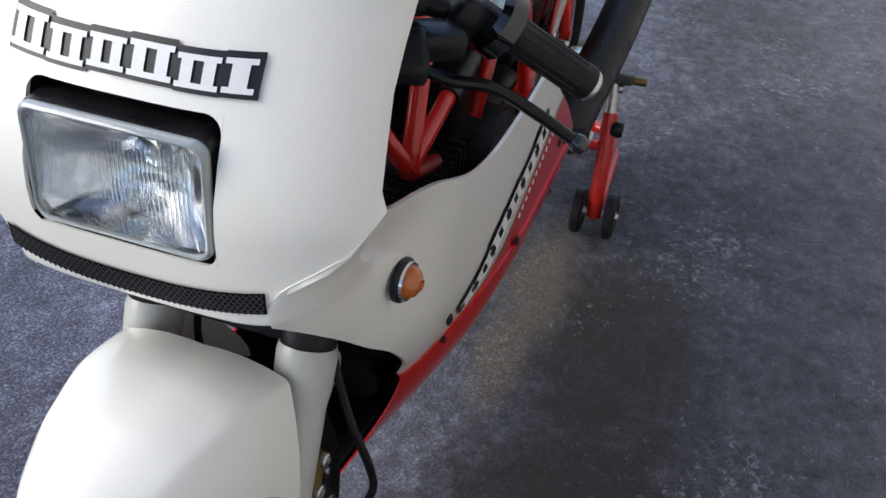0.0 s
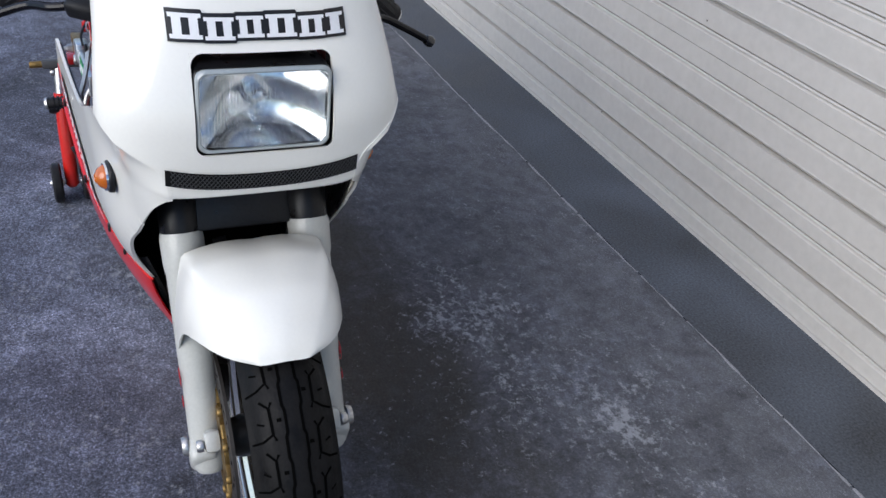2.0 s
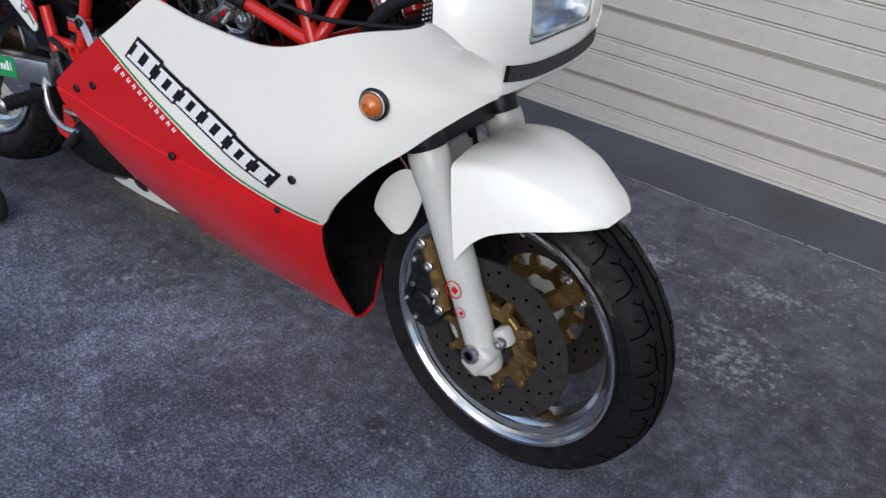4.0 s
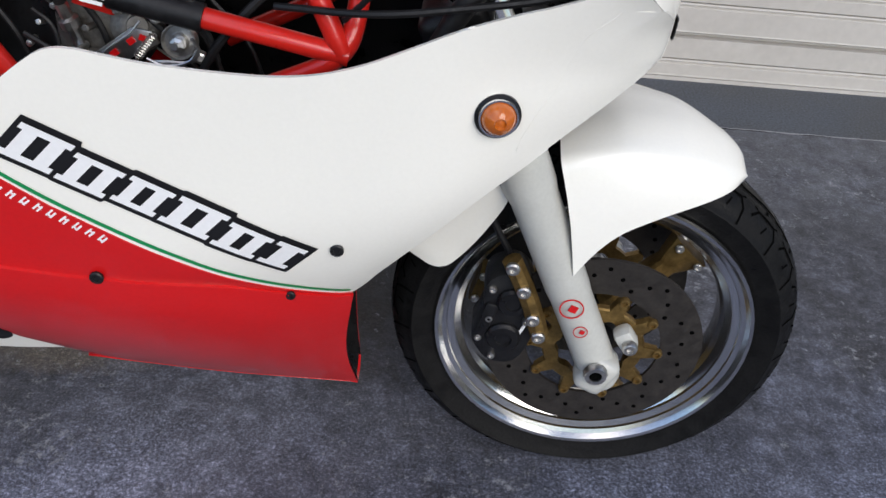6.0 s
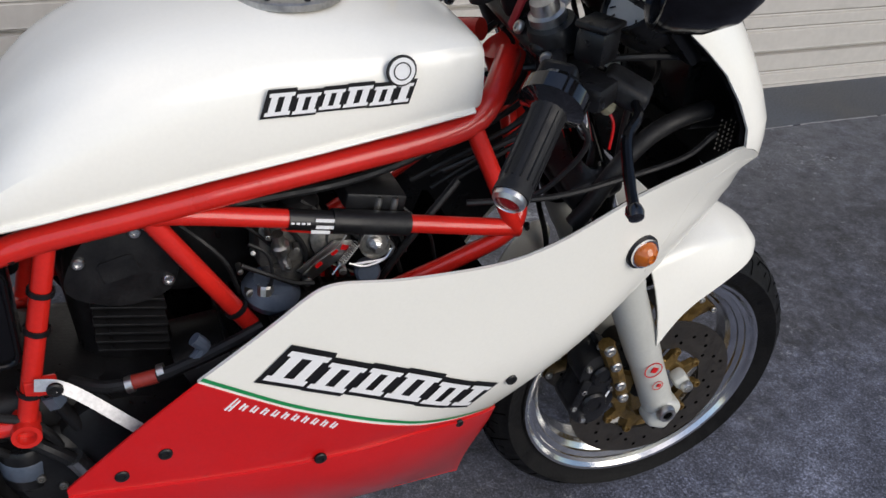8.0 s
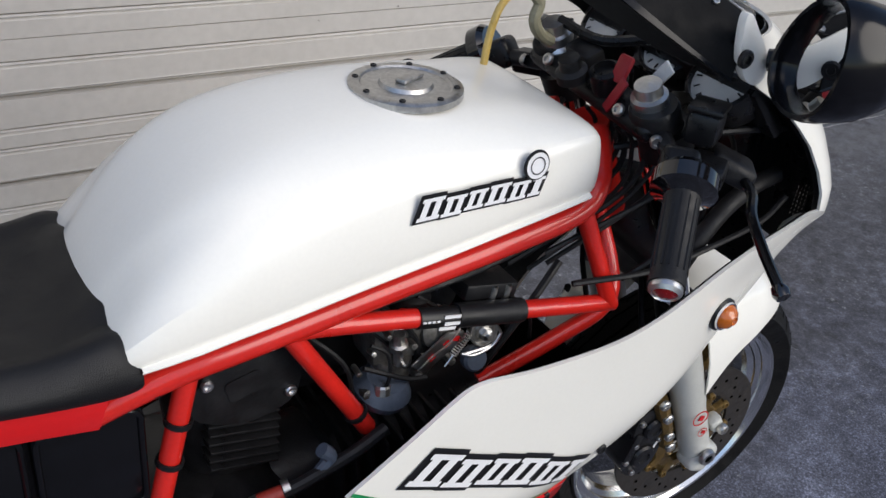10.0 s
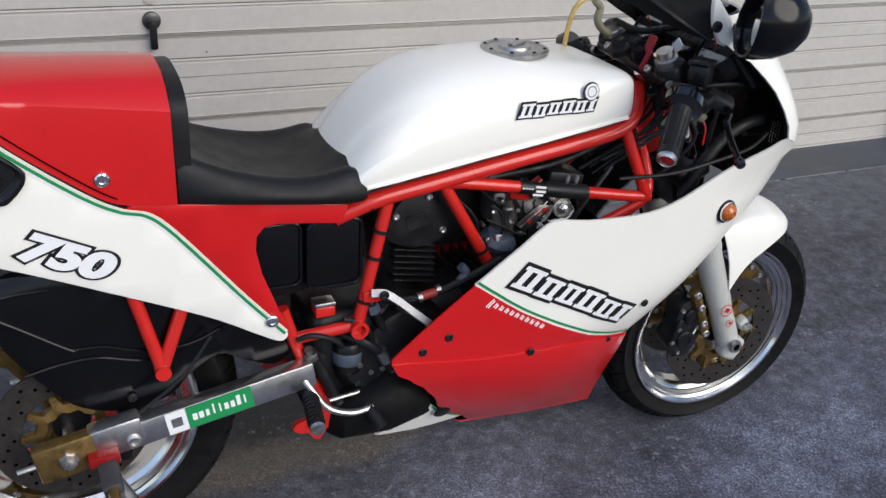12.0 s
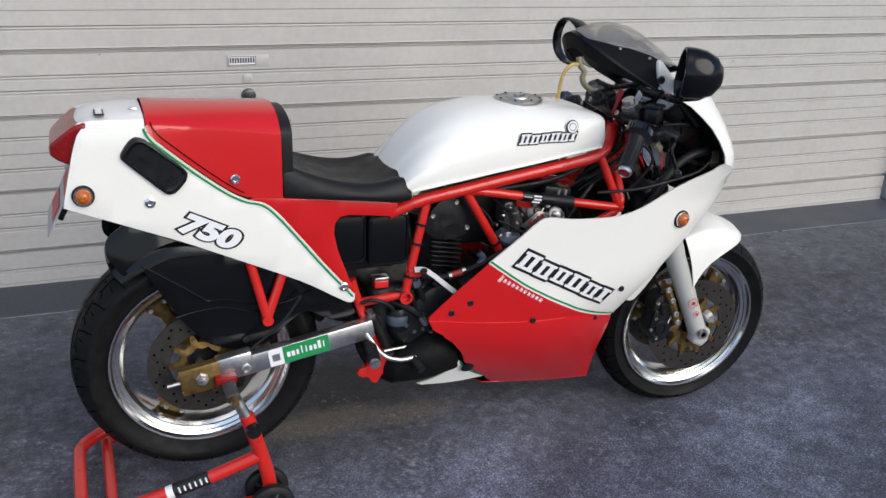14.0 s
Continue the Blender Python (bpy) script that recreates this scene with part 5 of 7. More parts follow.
def tank():
    rows = []
    for x, hw, zb, zs, zt, keep in TANK:
        d = zt - zs
        ys = (hw - 0.008) * keep
        half = [(0.0, zb - 0.010), (hw * 0.6, zb - 0.010), (hw - 0.009, zb - 0.008), (hw - 0.001, zb - 0.001), (hw + 0.001, zb + (zs - zb) * 0.18), (hw + 0.0005, zb + (zs - zb) * 0.5), (hw * 0.55 + ys * 0.45 - 0.001, zs - (zs - zb) * 0.16), (ys, zs - 0.004), (ys * 0.90, zs + d * 0.30), (ys * 0.74, zs + d * 0.70), (ys * 0.50, zs + d * 0.93), (ys * 0.23, zt), (0.0, zt + 0.001)]
        rows.append([Vector((x, -y, z)) for y, z in half] + [Vector((x, y, z)) for y, z in half[-2:0:-1]])
    t = part("fuel_tank", grid(rows, close=True, cap=True), WHITE, BIKE, "pearl white fuel tank with a round steel filler cap")
    sub = t.modifiers.new("round", "SUBSURF")
    sub.levels = sub.render_levels = 1
    # thin rolled seam under each side
    for side in (-1, 1):
        rows = []
        for x, hw, zb, zs, zt, keep in TANK[3:-2]:
            z0 = zb - 0.002
            rows.append([Vector((x, side * (hw - 0.004), z0 + 0.004)), Vector((x, side * (hw + 0.0028), z0 + 0.0012)), Vector((x, side * (hw + 0.0034), z0 - 0.0008)), Vector((x, side * (hw + 0.0020), z0 - 0.0028)), Vector((x, side * (hw - 0.010), z0 - 0.003))])
        part("seam_flange", grid(rows), WHITE, t)
    # filler cap
    c = Vector((0.812, -0.016, 0.9945))
    n = Vector((0.0, 0, 1)).normalized()
    cap = part("fuel_cap", lathe([(0.062, -0.004), (0.062, 0.003), (0.058, 0.005), (0.050, 0.005), (0.048, 0.003), (0.030, 0.003), (0.028, 0.007), (0.0, 0.008)], c, n, 40), STEEL, t, "round brushed steel filler cap")
    for k in range(8):
        a = 2 * math.pi * k / 8 + 0.2
        bolt("cap_screw", c + Vector((math.cos(a) * 0.054, math.sin(a) * 0.054, 0.005)), 0.0035, 0.002, SATIN, cap, axis=(0, 0, 1))
    part("key_flap", box(c + Vector((0.004, 0, 0.010)), (0.036, 0.014, 0.005), Matrix.Rotation(radians(25), 4, "Z"), bev=0.002), STEEL, cap)
    return t


TANK_OB = tank()
# yellowed breather hose from the front of the tank
part("breather_hose", tube([(0.973, 0.070, 0.970), (0.977, 0.070, 1.010), (0.988, 0.070, 1.043), (1.010, 0.072, 1.060), (1.034, 0.076, 1.058)], 0.0048, 10), FUEL_HOSE, BIKE, "yellowed clear breather hose")
part("hose_fitting", tube([(1.030, 0.076, 1.078), (1.036, 0.076, 1.056), (1.050, 0.076, 1.040), (1.046, 0.076, 1.020), (1.060, 0.080, 1.000), (1.085, 0.085, 0.985)], 0.0078, 10), OLIVE, BIKE, "grey-green hose fitting")


# --- seat
def seat():
    rows = []
    for x, hw, zb, ze, zt in ((0.190, 0.122, 0.812, 0.893, 0.888), (0.210, 0.128, 0.812, 0.883, 0.877), (0.235, 0.134, 0.810, 0.870, 0.862), (0.28, 0.140, 0.807, 0.853, 0.842), (0.33, 0.144, 0.802, 0.840, 0.827), (0.38, 0.147, 0.797, 0.832, 0.820), (0.425, 0.1475, 0.792, 0.834, 0.824), (0.455, 0.147, 0.789, 0.843, 0.840), (0.476, 0.146, 0.789, 0.842, 0.850), (0.488, 0.143, 0.790, 0.828, 0.842)):
        half = [(hw * 0.97, zb), (hw, zb + 0.008), (hw * 0.995, zb + (ze - zb) * 0.45), (hw * 0.94, ze - 0.011), (hw * 0.86, ze - 0.001), (hw * 0.78, ze + 0.001), (hw * 0.68, ze - 0.006), (hw * 0.52, zt + 0.002), (hw * 0.28, zt), (0.0, zt)]
        rows.append([Vector((x, -y, z)) for y, z in half] + [Vector((x, y, z)) for y, z in half[-2::-1]])
    s = part("seat", grid(rows), LEATHER, BIKE, "black vinyl rider's seat", angle=50)
    sub = s.modifiers.new("round", "SUBSURF")
    sub.levels = sub.render_levels = 1
    bm = slab([tuple(p) for p in spline([(-0.116, 0.85), (-0.120, 0.940), (-0.110, 0.972), (-0.07, 0.993), (0.0, 1.001), (0.07, 0.993), (0.110, 0.972), (0.120, 0.940), (0.116, 0.85)], 4)], 0, 0.028, bev=0.012)
    part("back_pad", bm, LEATHER, BIKE, "black padded seat stop", xf=Matrix.Translation((0.212, 0, 0)) @ Matrix.Rotation(radians(90), 4, "Z"))


seat()


# --- tail unit
TAIL_Y = -0.122
EDGE = spline([(-0.098, 0.992), (-0.094, 0.980), (-0.082, 0.962), (-0.059, 0.941), (-0.024, 0.910), (0.023, 0.871), (0.070, 0.836), (0.108, 0.816), (0.143, 0.806), (0.174, 0.779), (0.225, 0.716), (0.285, 0.639), (0.352, 0.560)], 4)
TAIL_LOW = spline([(0.352, 0.560), (0.352, 0.548), (0.338, 0.542), (0.300, 0.563), (0.240, 0.600), (0.172, 0.634), (0.064, 0.684), (-0.037, 0.731), (-0.132, 0.770), (-0.222, 0.806), (-0.272, 0.826)], 4)


def tail_y(x, z):
    return TAIL_Y - 0.010 * max(0, (x - 0.05)) / 0.3 + 0.05 * max(0, -0.05 - x) ** 1.2 + 0.02 * max(0, 0.72 - z)


def tail_side(xf):
    outline = [tuple(p) for p in EDGE] + [tuple(p) for p in TAIL_LOW[1:]] + [(-0.262, 0.870), (-0.246, 0.935), (-0.240, 0.955), (-0.232, 0.978), (-0.222, 0.992)]
    ob = part("tail_side", slab(outline, tail_y, 0.004, 0.05, bev=0.0015), WHITE, TAIL, "white tail side panel", xf=xf)
    part("stripe", ribbon([p + Vector((-0.004, -0.004)) for p in EDGE], tail_y, 0.005, 0.0012), GREEN, ob, "thin green stripe", xf=xf)
    part("pinstripe", ribbon([p + Vector((-0.0075, -0.0075)) for p in EDGE], tail_y, 0.0025, 0.0010), STICKER_WHITE, ob, "", xf=xf)
    part("pinstripe", ribbon([p + Vector((0.0003, 0.0003)) for p in EDGE], tail_y, 0.0028, 0.0014), CREAM, ob, "cream pinstripe", xf=xf)
    part("panel_gap", ribbon([p + Vector((0.0105, 0.0105)) for p in EDGE if p[0] < 0.095], tail_y, 0.0022, 0.0030), GAP, ob, "dark panel gap", xf=xf)
    # air scoop
    sc = [(-0.152, 0.932), (-0.146, 0.946), (-0.130, 0.966), (-0.115, 0.971), (-0.097, 0.963), (-0.060, 0.930), (-0.023, 0.896), (-0.018, 0.882), (-0.024, 0.867), (-0.043, 0.847), (-0.055, 0.843), (-0.069, 0.848), (-0.108, 0.884), (-0.146, 0.920)]
    o = spline(sc, 4, closed=True)
    cx = sum(p[0] for p in o) / len(o)
    cz = sum(p[1] for p in o) / len(o)
    rings = []
    for f, d in ((1.0, -0.001), (0.98, -0.007), (0.91, -0.009), (0.84, -0.006), (0.80, -0.0025)):
        rings.append([Vector((cx + (p[0] - cx) * f, tail_y(p[0], p[1]) + d, cz + (p[1] - cz) * (f if f > 0.97 else f - 0.05))) for p in o])
    part("scoop", grid(rings, close=True), BLACK, ob, "black rubber-edged air scoop", xf=xf)
    bm = bmesh.new()
    bm.faces.new([bm.verts.new(p + Vector((0, 0.0008, 0))) for p in rings[-1]])
    part("scoop_floor", bm, BLACK, ob, xf=xf)
    for x, z in ((-0.099, 0.827), (0.326, 0.585)):
        bolt("tail_bolt", Vector((x, tail_y(x, z) - 0.001, z)), 0.011, 0.005, CHROME, ob, xf=xf)
    number(ob, xf)


def number(parent, xf):
    cu = bpy.data.curves.new("number", "FONT")
    cu.body = "750"
    cu.size, cu.space_character, cu.shear = 0.075, 1.02, 0.0
    for offset, material, lift in ((0.0088, STICKER_BLACK, 0.0016), (0.0044, STICKER_WHITE, 0.0026)):
        cu.offset = offset
        tmp = bpy.data.objects.new("tmp", cu)
        scene.collection.objects.link(tmp)
        bpy.context.view_layer.update()
        me = bpy.data.meshes.new_from_object(tmp.evaluated_get(bpy.context.evaluated_depsgraph_get()))
        bpy.data.objects.remove(tmp)
        bm = bmesh.new()
        bm.from_mesh(me)
        bpy.data.meshes.remove(me)
        wide = max(v.co.x for v in bm.verts) - min(v.co.x for v in bm.verts)
        lo = min(v.co.x for v in bm.verts)
        ang = radians(-26.5)
        for v in bm.verts:
            a, b = (v.co.x - lo - wide / 2) * 0.143 / wide * (1.0 if offset > 0.0065 else 0.925), (v.co.y - 0.026) * 0.80
            a += 0.30 * b
            x = 0.025 + a * math.cos(ang) - b * math.sin(ang)
            z = 0.750 + a * math.sin(ang) + b * math.cos(ang)
            if xf is not None:
                x = 0.022 - a * math.cos(ang) - b * math.sin(ang)
                z = 0.757 - a * math.sin(ang) + b * math.cos(ang)
                x, z = 0.022 + (0.022 - x) * -1, z
            v.co = Vector((x, tail_y(x, z) - lift, z))
        part("number", bm, material, parent, "white 750 in black outline" if material is STICKER_WHITE else "", smooth=False, xf=xf)
    bpy.data.curves.remove(cu)


def tail_box():
    """The white rear of the tail, stations along x."""
    global TAIL
    rows = []
    for x, hw, zb, zs, zt in ((-0.236, 0.092, 0.95, 0.980, 0.990), (-0.225, 0.100, 0.93, 0.988, 1.003), (-0.20, 0.106, 0.92, 0.992, 1.010), (-0.15, 0.113, 0.92, 0.993, 1.013), (-0.0985, 0.119, 0.92, 0.993, 1.013)):
        half = [(hw + 0.001, zb), (hw + 0.001, zs - 0.02), (hw - 0.002, zs), (hw - 0.010, zs + 0.012), (hw - 0.024, zt - 0.004), (hw - 0.05, zt), (0, zt + 0.002)]
        rows.append([Vector((x, -y, z)) for y, z in half] + [Vector((x, y, z)) for y, z in half[-2::-1]])
    TAIL = part("tail_unit", grid(rows), WHITE, BIKE, "white tail unit with a red hump")
    both(tail_side)
    part("catch", box((-0.117, -0.060, 1.018), (0.018, 0.010, 0.006), bev=0.002), CHROME, TAIL)
    part("sticker", box((-0.185, -0.066, 1.0155), (0.020, 0.052, 0.003), Matrix.Rotation(radians(4), 4, "Y")), STICKER_BLACK, TAIL, "small black sticker with pale bars")
    for k in range(5):
        part("sticker_bar", box((-0.185, -0.087 + k * 0.0105, 1.0172), (0.013, 0.0062, 0.001), Matrix.Rotation(radians(4), 4, "Y")), STICKER_WHITE, TAIL)


TAIL = None
tail_box()


def red_hump():
    rows = []
    for i in range(25):
        x = -0.096 + (0.186 + 0.096) * i / 24
        zl = lerp_table([(p[0], p[1]) for p in spline([(-0.096, 0.982), (-0.083, 0.966), (-0.059, 0.946), (-0.024, 0.915), (0.023, 0.877), (0.075, 0.838), (0.11, 0.823), (0.15, 0.818), (0.19, 0.814)], 3)], x)[0]
        hw = 0.1215 + 0.010 * max(0, x - 0.05) / 0.3
        zt = 1.022 - 0.012 * (x + 0.096) / 0.28
        zs = 0.997 - 0.034 * (x + 0.096) / 0.28
        zs = max(zs, zl + 0.004)
        half = [(hw + 0.001, zl)] + [(hw + 0.001 - 0.004 * f, zl + (zs - zl) * f) for f in (0.3, 0.6, 0.9)] + [(hw - 0.0035, zs - 0.002), (hw - 0.0065, zs + 0.002), (hw - 0.030, zs + (zt - zs) * 0.55), (hw - 0.065, zs + (zt - zs) * 0.9), (0, zt + 0.002)]
        rows.append([Vector((x, -y, z)) for y, z in half] + [Vector((x, y, z)) for y, z in half[-2::-1]])
    bm = grid(rows)
    bmesh.ops.contextual_create(bm, geom=[e for e in bm.edges if e.is_boundary and all(abs(v.co.x - 0.186) < 1e-4 for v in e.verts)])
    ob = part("seat_hump", bm, RED, TAIL, "red seat hump", angle=28)
    both(lambda xf: bolt("hump_bolt", Vector((0.082, -0.1235, 0.867)), 0.011, 0.006, CHROME, ob, xf=xf))
    # red cover under the seat, round the airbox opening
    low = [p for p in EDGE if p[0] > 0.10]
    out = [tuple(p) for p in low] + [(0.352, 0.575), (0.340, 0.600), (0.312, 0.677), (0.303, 0.720), (0.305, 0.745), (0.318, 0.760), (0.34, 0.763), (0.400, 0.757), (0.447, 0.751), (0.458, 0.783), (0.40, 0.792), (0.30, 0.803), (0.20, 0.813), (0.150, 0.819), (0.12, 0.820)]

    def cover(xf):
        part("seat_cover", slab(out, lambda x, z: tail_y(x, z) + 0.001, 0.004, 0.06, bev=0.0012), RED, TAIL, "red side cover", xf=xf)

    both(cover)


red_hump()


PLATE = mat("weathered_plate", (0.34, 0.34, 0.35), 0.35, vary=0.25, scale=25)


def tail_light():
    rows = []
    for x, hw, zb, zt in ((-0.212, 0.102, 0.905, 1.002), (-0.240, 0.099, 0.907, 0.992), (-0.272, 0.088, 0.920, 0.966), (-0.288, 0.076, 0.930, 0.951)):
        rows.append([Vector((x, y, zb if z < 0 else zt)) for y, z in ((-hw, -1), (-hw, 1), (hw, 1), (hw, -1))])
    part("tail_light", grid(rows, close=True, cap=True), LENS_RED, BIKE, "red tail light", bevel=0.006)
    # plate hanging below, written part as bars
    tilt = Matrix.Translation((-0.272, 0, 0.83)) @ Matrix.Rotation(radians(28), 4, "Y")
    pl = part("number_plate", box((0, 0, 0), (0.003, 0.20, 0.155), bev=0.001), PLATE, BIKE, "weathered pale plate with red bars", xf=tilt)
    for z in (-0.03, 0.03):
        part("plate_bar", box((-0.003, 0, z), (0.001, 0.15, 0.035)), PLATE_RED, pl, xf=tilt)
    part("plate_holder", box((0.01, 0, 0.03), (0.012, 0.16, 0.14), bev=0.003), BLACK, BIKE, xf=tilt)
    both(lambda xf: indicator((-0.231, tail_y(-0.231, 0.851), 0.851), (-0.05, -1, 0), BIKE, xf, 0.0205))


tail_light()


# --- frame
def tubes_of(side_list, name="frame_tube", r=0.0112, **kw):
    for pts in side_list:
        def go(xf, pts=pts):
            part(name, tube(pts, 0.0150 if len(pts) > 6 else r, 14), FRAME_RED, FRAME, xf=xf)
        both(go)


FRAME = part("frame", tube([(0.47, -0.118, 0.762), (0.47, 0.118, 0.762)], 0.013, 12, 0), FRAME_RED, BIKE, "bright red tubular trellis frame")
tubes_of([
    [(0.440, -0.112, 0.752), (0.480, -0.116, 0.768), (0.530, -0.119, 0.783), (0.603, -0.122, 0.796), (0.720, -0.122, 0.815), (0.844, -0.122, 0.834), (0.955, -0.122, 0.852), (1.002, -0.120, 0.866), (1.026, -0.110, 0.884), (1.048, -0.084, 0.898), (1.078, -0.042, 0.912)],
    [(0.536, -0.116, 0.778), (0.481, -0.122, 0.539)],
    [(0.372, -0.105, 0.527), (0.483, -0.121, 0.543)],
    [(0.350, -0.104, 0.590), (0.378, -0.104, 0.500), (0.425, -0.104, 0.385)],
    [(0.632, -0.118, 0.800), (0.742, -0.110, 0.622)],
    [(0.640, -0.119, 0.793), (0.70, -0.121, 0.787), (1.075, -0.130, 0.718)],
    [(1.002, -0.121, 0.862), (1.068, -0.131, 0.722)],
    [(1.085, -0.040, 0.840), (1.080, -0.110, 0.755), (1.062, -0.128, 0.715), (1.00, -0.120, 0.678), (0.900, -0.105, 0.630)],
    [(0.103, -0.105, 0.690), (0.143, -0.116, 0.520)],
    [(0.195, -0.105, 0.655), (0.143, -0.116, 0.520)],
])
both(lambda xf: part("tube_end", lathe([(0.0165, -0.018), (0.0165, 0.016), (0.011, 0.016), (0.011, 0.004), (0, 0.004)], (0.481, -0.124, 0.539), (0, -1, 0), 20), FRAME_RED, FRAME, xf=xf))
both(lambda xf: part("tube_end", lathe([(0.013, -0.010), (0.013, 0.012), (0, 0.012)], (0.143, -0.118, 0.519), (0, -1, 0), 16), FRAME_RED, FRAME, xf=xf))
both(lambda xf: part("pad_sleeve", tube([(0.835, -0.1255, 0.7625), (0.928, -0.1275, 0.7455)], 0.0148, 16, 0), SATIN, FRAME, "black rubber sleeve", xf=xf))
lab = part("frame_label", tube([(0.785, -0.1245, 0.772), (0.840, -0.126, 0.7615)], 0.0122, 16, 0), STICKER_BLACK, FRAME, "black sticker with silver bars")
for k in range(4):
    part("label_bar", box((0.788 + 0.006 * k, -0.1373, 0.7735 - 0.0011 * k), (0.004, 0.0012, 0.0022), Matrix.Rotation(radians(10.5), 4, "Y")), STICKER_WHITE, lab)
for k, (z, y) in enumerate(((0.006, -0.0110), (-0.002, -0.0124), (-0.009, -0.0098))):
    part("label_bar", box((0.825 if k < 2 else 0.82, -0.1255 + y, 0.7650 + z), (0.022, 0.0012, 0.004), Matrix.Rotation(radians(10.5), 4, "Y")), STICKER_WHITE, lab)
for p, d in (((0.512, -0.119, 0.672), (0.23, 0, 0.97)), ((0.523, -0.118, 0.720), (0.23, 0, 0.97)), ((0.500, -0.117, 0.773), (0.94, 0, 0.33)), ((0.493, -0.121, 0.590), (0.23, 0, 0.97)), ((0.725, -0.111, 0.650), (-0.5, 0, 0.85))):
    part("cable_tie", lathe([(0.0120, -0.003), (0.0145, -0.003), (0.0145, 0.003), (0.0120, 0.003)], p, d, 16, closed=True), BLACK, FRAME)

# red bracket plate under the peg
plate = [(0.392, 0.400), (0.430, 0.400), (0.448, 0.375), (0.452, 0.345), (0.442, 0.325), (0.428, 0.330), (0.415, 0.308), (0.400, 0.312), (0.392, 0.326), (0.376, 0.328), (0.362, 0.340), (0.372, 0.352), (0.392, 0.358)]
both(lambda xf: part("foot_bracket", slab([tuple(p) for p in spline(plate, 2, closed=True)], -0.118, 0.012, bev=0.002), FRAME_RED, BIKE, "red footrest bracket", xf=xf))


def footrest(xf):
    peg = part("foot_peg", tube([(0.385, -0.145, 0.432), (0.372, -0.232, 0.424)], 0.013, 14, 0), RUBBER, BIKE, "ribbed rubber foot peg", xf=xf)
    bm = bmesh.new()
    for k in range(7):
        f = 0.2 + 0.11 * k
        lathe([(0.013, -0.002), (0.0155, -0.002), (0.0155, 0.002), (0.013, 0.002)], Vector((0.385, -0.145, 0.432)).lerp(Vector((0.372, -0.232, 0.424)), f), (-0.12, -0.98, -0.12), 14, closed=True, bm=bm)
    part("peg_rib", bm, RUBBER, peg, xf=xf)
    part("peg_end", lathe([(0, 0.006), (0.012, 0.006), (0.014, 0.0)], (0.3718, -0.233, 0.424), (-0.12, -0.98, -0.12), 16), STEEL, peg, xf=xf)
    part("foot_lever", tube([(0.372, -0.130, 0.468), (0.390, -0.150, 0.440), (0.415, -0.160, 0.405), (0.455, -0.165, 0.388), (0.500, -0.160, 0.386)], 0.0065, 10), STEEL, BIKE, "bright foot lever", xf=xf)
    part("lever_rod", tube([(0.425, -0.135, 0.402), (0.520, -0.120, 0.400)], 0.004, 8, 0), STEEL, BIKE, xf=xf)
    part("lever_toe", tube([(0.492, -0.150, 0.386), (0.505, -0.195, 0.366)], 0.011, 12, 0), RUBBER, BIKE, xf=xf)


both(footrest)

# --- swingarm
ang = math.atan2(0.066, 0.39)


def swing(xf):
    c = Vector((0.185, -0.128, 0.434))
    m = Matrix.Rotation(-ang, 4, "Y")
    arm = part("swingarm", box(c, (0.430, 0.030, 0.048), m, bev=0.003), ALU, BIKE, "brushed aluminium box swingarm", xf=xf)
    part("axle_block", box((-0.018, -0.134, 0.402), (0.098, 0.026, 0.066), m, bev=0.004), GOLD, arm, "gold axle adjuster block", xf=xf)
    part("axle_nut", lathe([(0.016, 0), (0.016, 0.003), (0.012, 0.004), (0.012, 0.014), (0.007, 0.015), (0.006, 0.022), (0, 0.022)], (-0.017, -0.147, 0.403), (0, -1, 0), 6), STEEL, arm, xf=xf, smooth=False)
    part("adjuster_bolt", tube([(-0.065, -0.134, 0.393), (-0.095, -0.134, 0.388)], 0.005, 8, 0), STEEL, arm, xf=xf)
    bolt("pinch_bolt", Vector((0.085, -0.143, 0.412)), 0.013, 0.010, STEEL, arm, xf=xf)
    part("lug", box((0.060, -0.130, 0.425), (0.085, 0.034, 0.050), m, bev=0.006), ALU, arm, xf=xf)
    # green decal with pale bars
    part("decal", box((0.229, -0.1438, 0.4425), (0.112, 0.0012, 0.043), m), GREEN_BRIGHT, arm, "green decal with white bars", xf=xf)
    part("decal_pale", box((0.156, -0.1438, 0.4300), (0.034, 0.0012, 0.043), m), STICKER_WHITE, arm, xf=xf)
    part("decal_crest", box((0.156, -0.1446, 0.4300), (0.018, 0.0010, 0.018), m), ALU, arm, xf=xf)
    for k, (w, h) in enumerate(((0.008, 0.013), (0.008, 0.013), (0.006, 0.013), (0.003, 0.020), (0.003, 0.017), (0.007, 0.013), (0.007, 0.013), (0.007, 0.020), (0.003, 0.017))):
        f = -0.044 + k * 0.0108
        p = Vector((0.229, -0.1446, 0.4425)) + m @ Vector((f, 0, (h - 0.013) / 2 - 0.001))
        part("decal_bar", box(p, (w, 0.0010, h), m), STICKER_WHITE, arm, xf=xf)


GREEN_BRIGHT = mat("green_decal", (0.015, 0.26, 0.075), 0.4, vary=0.05)
both(swing)
part("swingarm_pivot", tube([(0.40, -0.115, 0.468), (0.40, 0.115, 0.468)], 0.030, 18, 0), SATIN, BIKE)
part("rear_axle", tube([(-0.012, -0.14, 0.404), (-0.012, 0.14, 0.404)], 0.010, 12, 0), STEEL, BIKE)
